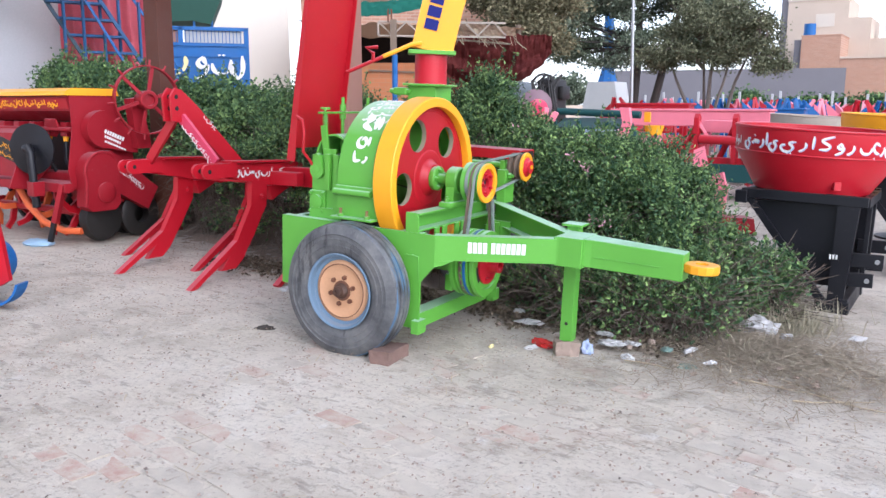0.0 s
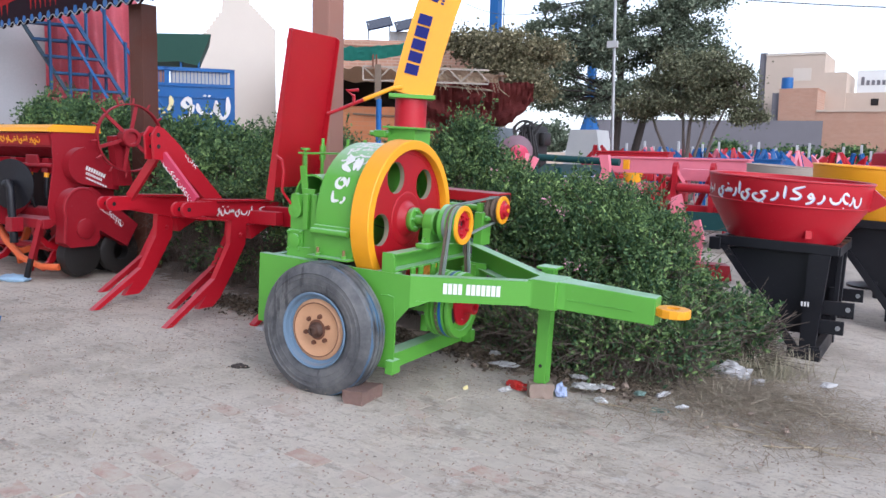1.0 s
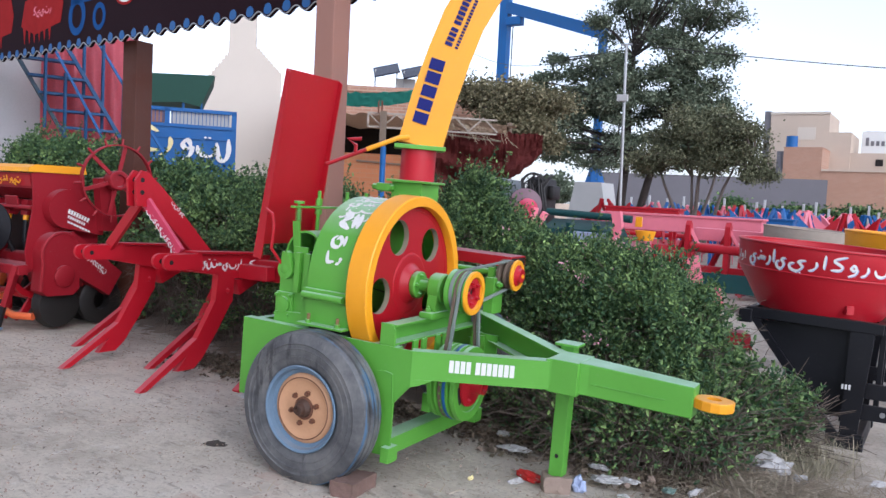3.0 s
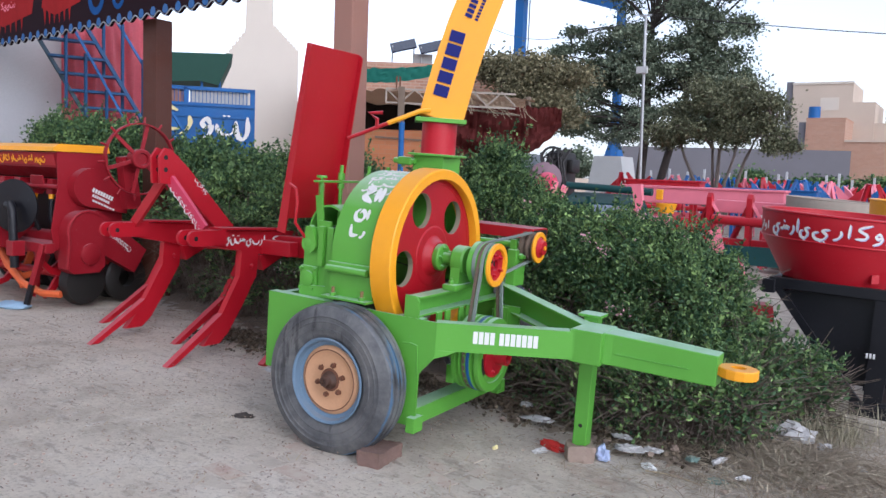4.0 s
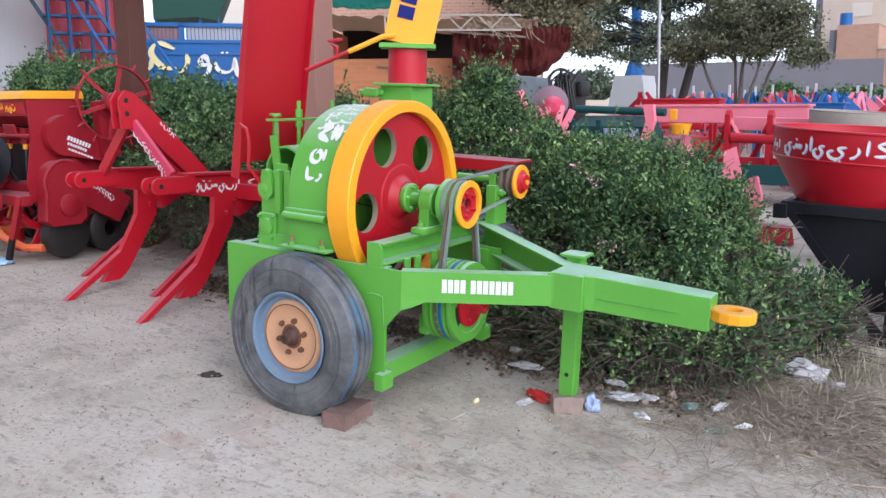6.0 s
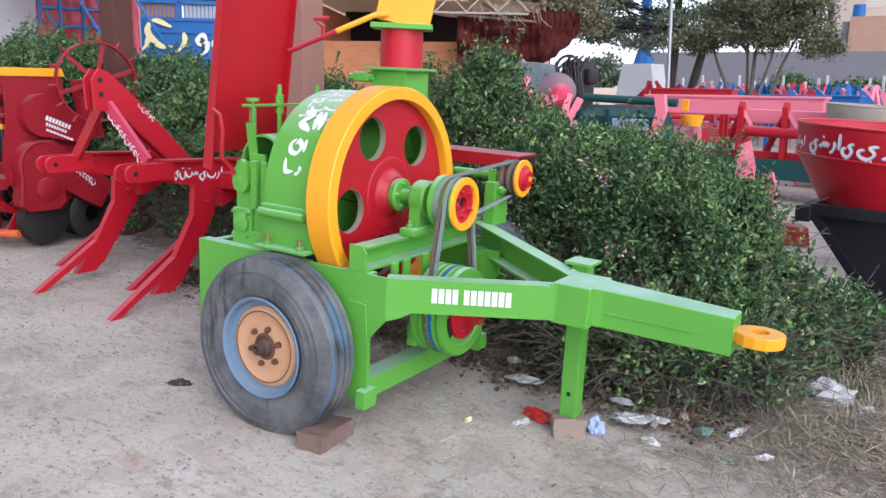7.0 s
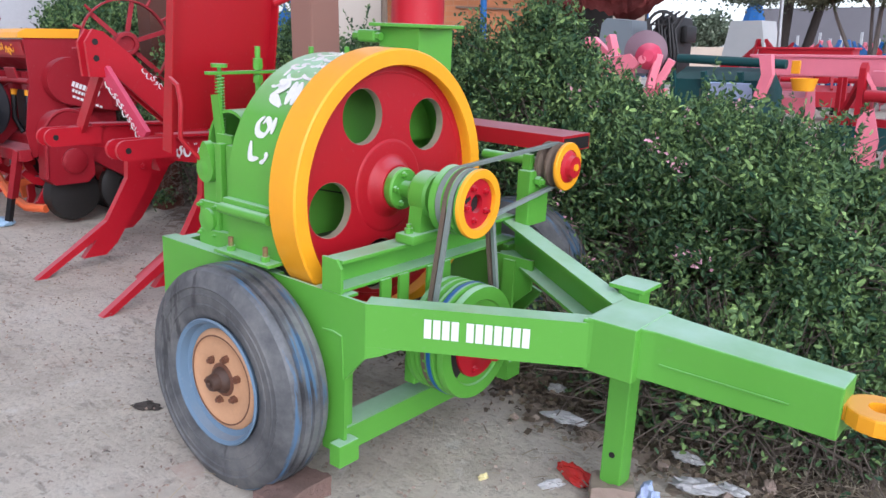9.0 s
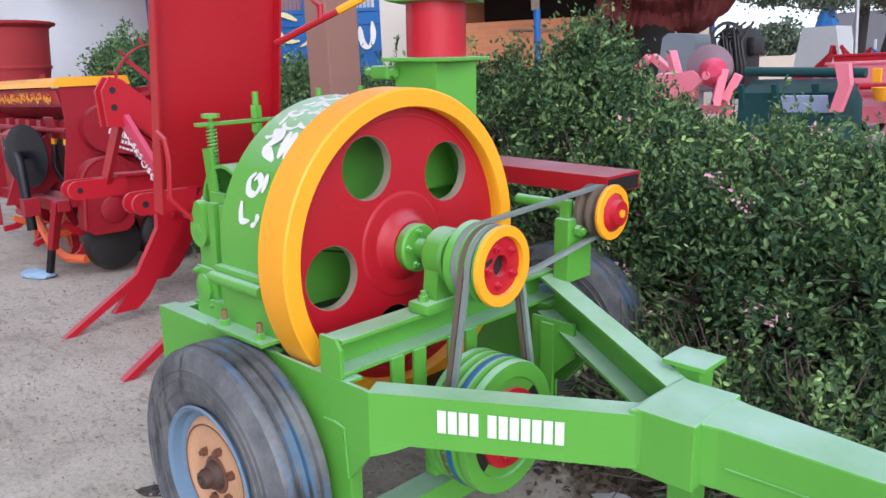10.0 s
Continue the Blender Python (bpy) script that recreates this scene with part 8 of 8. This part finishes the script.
# ---- machinery showing over the hedge ----
def blower():
    t = thing("fan_thresher", pose(-2.27, 7.0, 0.0), "dusty thresher with a violet fan disc and a pink frame", "farm machine")
    turn = Matrix.Translation((0.02, 0.0, 1.44)) @ Matrix.Rotation(radians(-62), 4, "Z")
    part("fan_disc", lathe(B(), [(0.235, 0.0), (0.235, 0.03), (0.1, 0.07), (0.0005, 0.09), (0.0005, 0.0)], turn, 44, False), matte("dusty_violet_steel", (0.21, 0.12, 0.15), 0.5), t, "dusty violet fan disc")
    part("fan_hub", lathe(B(), [(0.15, 0.045), (0.12, 0.11), (0.06, 0.16), (0.0005, 0.16), (0.0005, 0.05)], turn @ Matrix.Translation((0, 0.03, -0.04)), 30, False), ROSE, t, "faded rose-red fan hub")
    part("fan_shaft", rod(B(), (-0.02, 0.3, 1.40), (0.06, -0.15, 1.36), 0.045), PINK, t)
    part("gear_case", box(B(), (-0.42, 0.1, 1.24), (0.42, 0.3, 0.32), bevel=0.06), PINK, t)
    part("gear_arm", prism(B(), [(-0.62, 1.16), (-0.2, 1.12), (0.02, 1.32), (-0.1, 1.42), (-0.5, 1.36)], "y", -0.14, -0.06), PINK, t, smooth=False)
    for a, b in (((-1.35, 0.5, 1.30), (-1.02, 0.5, 1.58)), ((-0.98, 0.5, 1.58), (-0.70, 0.5, 1.36)), ((-0.62, 0.3, 1.62), (-0.50, 0.25, 1.34)), ((-1.25, 0.4, 1.26), (-0.5, 0.3, 1.28)), ((0.12, -0.05, 1.05), (0.18, 0.0, 1.42)), ((0.2, 0.0, 1.1), (0.32, 0.05, 1.36))):
        part("strut", span(B(), a, b, 0.10, 0.09, 0.008), PINK, t, smooth=False)
    for x in (-1.2, -0.55, 0.15):
        part("frame_post", span(B(), (x, 0.1, 0.0), (x, 0.1, 1.2), 0.08, 0.06), PINK, t, smooth=False)
    for z in (0.55, 1.0):
        part("frame_rail", span(B(), (-1.25, 0.1, z), (0.25, 0.1, z), 0.07, 0.09), PINK, t, smooth=False)
    return t


blower()


def standing_engine():
    t = thing("standing_engine", pose(-2.95, 9.0, 0.0), "greasy black stationary engine with a flywheel and hoses", "engine")
    part("engine_block", box(B(), (0, 0, 1.45), (0.34, 0.5, 0.86), bevel=0.06), GREASE_SHADE, t)
    part("engine_wheel", lathe(B(), [(0.19, -0.03), (0.19, 0.03), (0.15, 0.03), (0.15, -0.03)], Matrix.Translation((-0.02, -0.3, 1.78)) @ Matrix.Rotation(radians(-60), 4, "Z"), 30), GREASE_SHADE, t)
    for k in range(4):
        a = k * math.tau / 4
        part("wheel_spoke", span(B(), (-0.02, -0.3, 1.78), (-0.02 + 0.15 * math.cos(a) * 0.87, -0.3 + 0.15 * math.cos(a) * 0.5, 1.78 + 0.15 * math.sin(a)), 0.02, 0.02), GREASE_SHADE, t, smooth=False)
    for k in range(9):
        x = -0.2 + 0.05 * k
        part("engine_hose", tube(B(), [(x, -0.27, 1.1), (x + 0.05, -0.33, 1.4), (x - 0.03, -0.3, 1.85 - 0.07 * (k % 3)), (x + 0.02, -0.1, 1.95 - 0.05 * (k % 2))], 0.016, 6), GREASE_SHADE, t)
    part("side_box", box(B(), (0.22, 0.0, 1.66), (0.1, 0.3, 0.22), bevel=0.03), GREASE_SHADE, t)
    for x in (-0.15, 0.15):
        part("bed_rail", span(B(), (x, -0.4, 0.06), (x, 0.4, 0.06), 0.08, 0.12), GREASE_SHADE, t, smooth=False)
        part("bed_post", span(B(), (x, 0, 0.1), (x, 0, 1.1), 0.1, 0.1), GREASE_SHADE, t, smooth=False)
    return t


standing_engine()
HOODGREY = paint("blue_grey_sheet", (0.20, 0.23, 0.25), 0.6, dust=0.4)
hood = thing("sheet_metal_hood", pose(-3.72, 9.0, 0.0), "plain grey sheet-metal hood on a stand", "hood")
part("hood_sheet", prism(B(), [(-0.32, 1.1), (-0.22, 1.82), (-0.14, 1.88), (0.25, 1.84), (0.30, 1.1)], "y", -0.2, 0.3), HOODGREY, hood, smooth=False)
for x in (-0.25, 0.22):
    part("hood_leg", box(B(), (x, 0.05, 0.55), (0.06, 0.06, 1.12)), CONC, hood, smooth=False)


# red hitch frame with two uprights and a cross tube
def hitch_frame():
    t = thing("hitch_frame", pose(-0.46, 10.0, ground_z(-0.46, 10.0), 0, 0, -4), "red toolbar frame with two uprights and a round cross tube", "toolbar")
    for s in (-0.31, 0.31):
        up = part("upright", prism(B(), [(-0.07, 0.35), (0.07, 0.35), (0.06, 1.30), (0.0, 1.37), (-0.06, 1.30)], "x", s - 0.04, s + 0.04, Matrix.Translation((0, -0.1, 0))), RED_B, t, smooth=False)
        part("stay", span(B(), (s, -0.08, 1.25), (s + 0.22, 0.02, 0.85), 0.10, 0.05, 0.004), PINK, up, smooth=False)
        part("stay", span(B(), (s, -0.08, 1.22), (s - 0.30, 0.05, 0.62), 0.09, 0.05, 0.004), RED_B, up, smooth=False)
    part("cross_tube", rod(B(), (-0.25, -0.12, 0.96), (1.1, -0.12, 0.93), 0.075, n=18), RED_B, t)
    part("back_beam", span(B(), (-0.35, 0.35, 1.16), (1.5, 0.35, 1.13), 0.12, 0.20, 0.01), PINK, t, smooth=False)
    part("lower_beam", span(B(), (-0.75, 0.0, 0.60), (1.2, 0.0, 0.58), 0.14, 0.16, 0.01), RED_B, t, smooth=False)
    part("lower_pan", prism(B(), [(-0.3, 0.30), (0.25, 0.26), (0.3, 0.55), (-0.25, 0.58)], "x", -0.7, 0.9), TEAL, t, "dark teal pan under the frame", smooth=False)
    for x in (-0.7, 1.1):
        part("leg", span(B(), (x, 0.0, 0.0), (x, 0.0, 0.6), 0.09, 0.06), RED_B, t, smooth=False)
    return t


hitch_frame()


# teal machine with pink arms behind the middle of the hedge
def teal_machine():
    t = thing("teal_tiller", pose(-1.95, 8.5, ground_z(-1.95, 8.5)), "dark teal tiller body with pink arms and a yellow tub", "rotary tiller")
    part("body", prism(B(), [(-0.4, 0.5), (-0.36, 1.12), (0.05, 1.26), (0.4, 1.0), (0.45, 0.5)], "x", -0.55, 0.55), TEAL, t, smooth=False)
    for x in (-0.5, -0.1, 0.35):
        part("rib", box(B(), (x, -0.36, 0.98), (0.06, 0.05, 0.5), (16, 0, 0)), TEAL, t, smooth=False)
    part("top_tube", rod(B(), (-0.6, -0.1, 1.36), (0.75, -0.1, 1.31), 0.055), TEAL, t)
    part("pale_sheet", box(B(), (0.25, -0.42, 1.0), (0.5, 0.02, 0.2), (25, 0, 0)), SHADOWBLUE, t, "pale blue painted sheet", smooth=False)
    part("arm", prism(B(), [(-0.03, 1.42), (0.11, 1.42), (0.14, 1.2), (0.05, 0.92), (-0.06, 0.92), (0.02, 1.2)], "y", -0.55, -0.45, Matrix.Translation((0.62, 0, 0))), PINK, t, "faded pink bent arm", smooth=False)
    part("tub", lathe(B(), [(0.11, 0.0), (0.15, 0.14), (0.14, 0.14), (0.10, 0.01)], Matrix.Translation((1.0, -0.2, 1.02)) @ Matrix.Rotation(radians(-90), 4, "Y"), 28), YELLOW, t, "small yellow tub")
    part("bracket", box(B(), (0.86, -0.1, 1.28), (0.10, 0.04, 0.15), bevel=0.01), YELLOW, t, "yellow bracket", smooth=False)
    for x in (-0.5, 0.5):
        part("leg", box(B(), (x, 0, 0.28), (0.08, 0.3, 0.56)), TEAL, t, smooth=False)
    return t


teal_machine()


# pale pink boards standing behind the hedge's end
for x, y, yaw, h in ((0.06, 7.1, 8, 1.0), (0.42, 6.6, -14, 0.72)):
    board = prism(B(), [(-0.10, 0.0), (0.10, 0.0), (0.13, h * 0.7), (0.05, h), (-0.08, h * 0.94)], "y", -0.02, 0.02)
    solid("pink_mouldboard", board, PINK, "faded pink curved steel board standing on edge", "mouldboard", "mouldboards", m=pose(x, y, ground_z(x, y), -8, 0, yaw), smooth=False)


def parked_tractor():
    t = thing("parked_tractor", pose(3.05, 12.2, 0.0, 0, 0, -20), "red tractor with a white roof and a blue banner", "tractor")
    for s in (-0.75, 0.75):
        wh = part("rear_wheel", lathe(B(), [(0.42, -0.18), (0.7, -0.2), (0.78, -0.15), (0.78, 0.15), (0.7, 0.2), (0.42, 0.18)], Matrix.Translation((s, 0.3, 0.78)), 40), TYRE, t)
        part("wheel_disc", lathe(B(), [(0.42, 0.06), (0.2, 0.1), (0.0005, 0.1), (0.0005, -0.06), (0.42, -0.06)], Matrix.Translation((s, 0.3, 0.78)), 32, False), YELLOW, wh)
        part("mudguard", prism(B(), [(0.3 + 0.92 * math.cos(a), 0.8 + 0.92 * math.sin(a)) for a in np.linspace(0.2, math.pi - 0.2, 14)] + [(0.3 + 0.87 * math.cos(a), 0.8 + 0.87 * math.sin(a)) for a in np.linspace(math.pi - 0.2, 0.2, 14)], "x", s - 0.22, s + 0.22), RED_B, t)
    part("bonnet", box(B(), (0, -1.3, 1.2), (0.7, 1.5, 0.7), bevel=0.08), RED_B, t)
    part("roof", box(B(), (0, 0.2, 2.25), (1.5, 1.5, 0.1), bevel=0.04), WHITE, t, "white cab roof")
    for x in (-0.65, 0.65):
        for y in (-0.4, 0.8):
            part("roof_post", rod(B(), (x, y, 0.9), (x, y, 2.25), 0.03), RED_B, t)
    part("axle_housing", box(B(), (0, 0.1, 0.75), (1.2, 0.5, 0.5), bevel=0.05), RED_B, t)
    return t


parked_tractor()
bn = thing("blue_banner", far_frame(2.95, 10.0, 0.0), "blue banner panel with white signwriting shapes on posts", "banner")
part("panel", box(B(), (0, 0, 1.62), (1.3, 0.03, 1.0)), BLUE, bn, smooth=False)
for k in range(3):
    part("painted_mark", strokes(B(), 160 + k, 0.55, 0.22, 3, facing((-0.5, -0.016, 1.86 - 0.27 * k), (1, 0, 0), (0, 0, 1)), 0.006, 0.2), WHITE, bn, "white signwriting shape", smooth=False)
for x in (-0.6, 0.6):
    part("banner_post", rod(B(), (x, 0.04, 0), (x, 0.04, 2.15), 0.03), BLUE, bn)
# pale broken stones heaped on the path, and a red plate
STONE = matte("pale_dusty_stone", (0.50, 0.45, 0.40), 0.95, 0.25, 5, 0.6)
rng_r = random.Random(61)
for i in range(11):
    x, y = -0.72 + rng_r.gauss(0, 0.5), 13.0 + rng_r.gauss(0, 0.4)
    bm = B()
    bmesh.ops.create_icosphere(bm, subdivisions=2, radius=rng_r.uniform(0.12, 0.24))
    for v in bm.verts:
        v.co += noise.noise_vector(v.co * 5 + Vector((i * 3.1, 0, 0))) * 0.09
        v.co = Vector((v.co.x * 1.35, v.co.y, max(v.co.z * 0.7, -0.04)))
    solid("stone", bm, STONE, "pale dusty broken stone in a heap", "stone", "heap of stones", m=pose(x, y, ground_z(x, y) + 0.02, 0, 0, 40 * i), smooth=False)
bm = B()
prism(bm, [(-0.2, 0.0), (0.2, 0.0), (0.17, 0.18), (-0.2, 0.2)], "y", -0.15, 0.15)
solid("steel_bracket", bm, RED_D, "dark red steel bracket lying on the path", "bracket", m=pose(0.70, 6.6, ground_z(0.70, 6.6) + 0.01, 0, 0, 25), smooth=False)


# round red hopper behind the seed drill
def hopper_bin(x, y):
    t = thing("hopper_bin", pose(x, y, ground_z(x, y)), "dusty faded red round sheet-metal hopper on legs", "hopper")
    m = Matrix.Rotation(radians(-90), 4, "Y")
    drum = part("bin", lathe(B(), [(0.56, 2.16), (0.50, 2.12), (0.475, 1.70), (0.40, 1.25), (0.12, 1.0), (0.11, 1.0), (0.39, 1.26), (0.465, 1.70), (0.49, 2.12), (0.55, 2.17)], m, 56), RED_DULL, t)
    part("bin_rim", lathe(B(), [(0.575, 2.155), (0.58, 2.18), (0.55, 2.19), (0.54, 2.16)], m, 56), RED_DULL, drum)
    part("bin_hoop", lathe(B(), [(0.485, 1.72), (0.49, 1.70), (0.485, 1.68), (0.47, 1.70)], m, 56), RED_DULL, drum)
    for k in range(4):
        a = k * math.tau / 4 + 0.6
        part("leg", span(B(), (0.45 * math.cos(a), 0.45 * math.sin(a), 0), (0.45 * math.cos(a), 0.45 * math.sin(a), 1.62), 0.06, 0.06), RED_DULL, t, smooth=False)
    return t


hopper_bin(-8.0, 1.85)


# long machine beds standing in the row behind the hedge
def machine_bed(x, y, z, size, yaw, mat, label):
    t = thing("machine_bed", pose(x, y, ground_z(x, y), 0, 0, yaw), label, "farm machine", "machine beds")
    part("bed", box(B(), (0, 0, z), size, bevel=0.02), mat, t, smooth=False)
    part("bed_rim", box(B(), (0, 0, z + size[2] / 2), (size[0] + 0.06, size[1] + 0.06, 0.04), bevel=0.008), mat, t, smooth=False)
    for sx in (-0.4, 0.4):
        for sy in (-0.35, 0.35):
            part("bed_leg", box(B(), (sx * size[0], sy * size[1], z / 2), (0.07, 0.07, z), bevel=0.004), mat, t, smooth=False)
    return t


machine_bed(-1.1, 16.0, 1.28, (1.9, 0.7, 0.26), 3, BLUE, "blue steel machine bed on legs")
machine_bed(-1.5, 12.0, 1.24, (2.9, 0.5, 0.30), 2, PINK, "faded pink box beam on legs")
machine_bed(-2.6, 13.2, 1.36, (1.5, 0.5, 0.22), 4, RED_B, "red box beam on legs")
machine_bed(3.6, 16.4, 0.9, (2.4, 0.8, 0.22), 6, CONC, "grey sheet-steel machine bed on legs")


# ---- old brick paving that shows through the dust before the wheel ----
def paver_material():
    m, n, l, p = nodes_of("dust_covered_paver")
    info = n.new("ShaderNodeObjectInfo")
    c = ramp(n, [(0.0, (0.40, 0.355, 0.30)), (0.55, (0.47, 0.42, 0.35)), (0.8, (0.44, 0.33, 0.27)), (1.0, (0.42, 0.25, 0.195))])
    l.new(info.outputs["Random"], c.inputs[0])
    dust = ramp(n, [(0.36, (0, 0, 0)), (0.60, (0.9, 0.9, 0.9))])
    l.new(noise_tex(n, l, 8, 6, 0.7, space="World").outputs[0], dust.inputs[0])
    tone = mix(n, l, dust.outputs[0], c.outputs[0], (0.52, 0.465, 0.385))
    fleck = ramp(n, [(0.60, (0, 0, 0)), (0.68, (0.5, 0.5, 0.5))])
    l.new(noise_tex(n, l, 22, 5, 0.7, space="World").outputs[0], fleck.inputs[0])
    tone = mix(n, l, fleck.outputs[0], tone, (0.22, 0.185, 0.155))
    l.new(tone, p.inputs["Base Color"])
    p.inputs["Roughness"].default_value = 0.95
    bump(n, l, p, noise_tex(n, l, 40, 6, 0.7, space="World").outputs[0], 0.6, 0.008)
    return m


PAVER = paver_material()


def paver_mesh(seed):
    """A worn brick face with a nibbled outline, undercut into the dust."""
    rng = random.Random(seed)
    bm = B()
    w, h = 0.112, 0.055
    edge = []
    for x, y in ((-w, -h), (-w / 3, -h), (w / 3, -h), (w, -h), (w, 0), (w, h), (w / 3, h), (-w / 3, h), (-w, h), (-w, 0)):
        edge.append((x * rng.uniform(0.95, 1.0), y * rng.uniform(0.9, 1.0)))
    low = [bm.verts.new((x * 0.9, y * 0.84, -0.03)) for x, y in edge]
    top = [bm.verts.new((x, y, rng.uniform(-0.001, 0.0004))) for x, y in edge]
    for k in range(10):
        bm.faces.new((low[k], low[(k + 1) % 10], top[(k + 1) % 10], top[k]))
    bm.faces.new(top)
    me = bpy.data.meshes.new("paving_brick")
    bm.to_mesh(me)
    bm.free()
    me.materials.append(PAVER)
    return me


PAVER_SHAPES = [paver_mesh(k) for k in range(7)]
rng_p = random.Random(5)
for row in range(-16, 5):
    for col in range(-3, 12):
        u, v = (col + 0.5 * (row % 2)) * 0.236, row * 0.122
        x, y = 0.42 + 0.99 * u + 0.14 * v, 0.12 - 0.14 * u + 0.99 * v
        bare = noise.noise((x * 1.5 + 3.0, y * 1.5, 7.0)) + 0.25 * noise.noise((x * 6, y * 6, 2.0))
        if bare < 0.02 or x < -0.2 or y > 0.62 or (0.1 < x < 0.45 and y > -0.1):
            continue
        ob = new("paving_brick", PAVER_SHAPES[rng_p.randrange(7)])
        ob.parent = ground
        ob.matrix_basis = Matrix.Translation((x, y, ground_h(x, y) + min(0.0025, bare * 0.008))) @ Matrix.Rotation(radians(-8 + rng_p.gauss(0, 1.6)), 4, "Z") @ Matrix.Rotation(radians(1.7 + rng_p.gauss(0, 0.7)), 4, "Y") @ Matrix.Rotation(radians(-0.7), 4, "X")
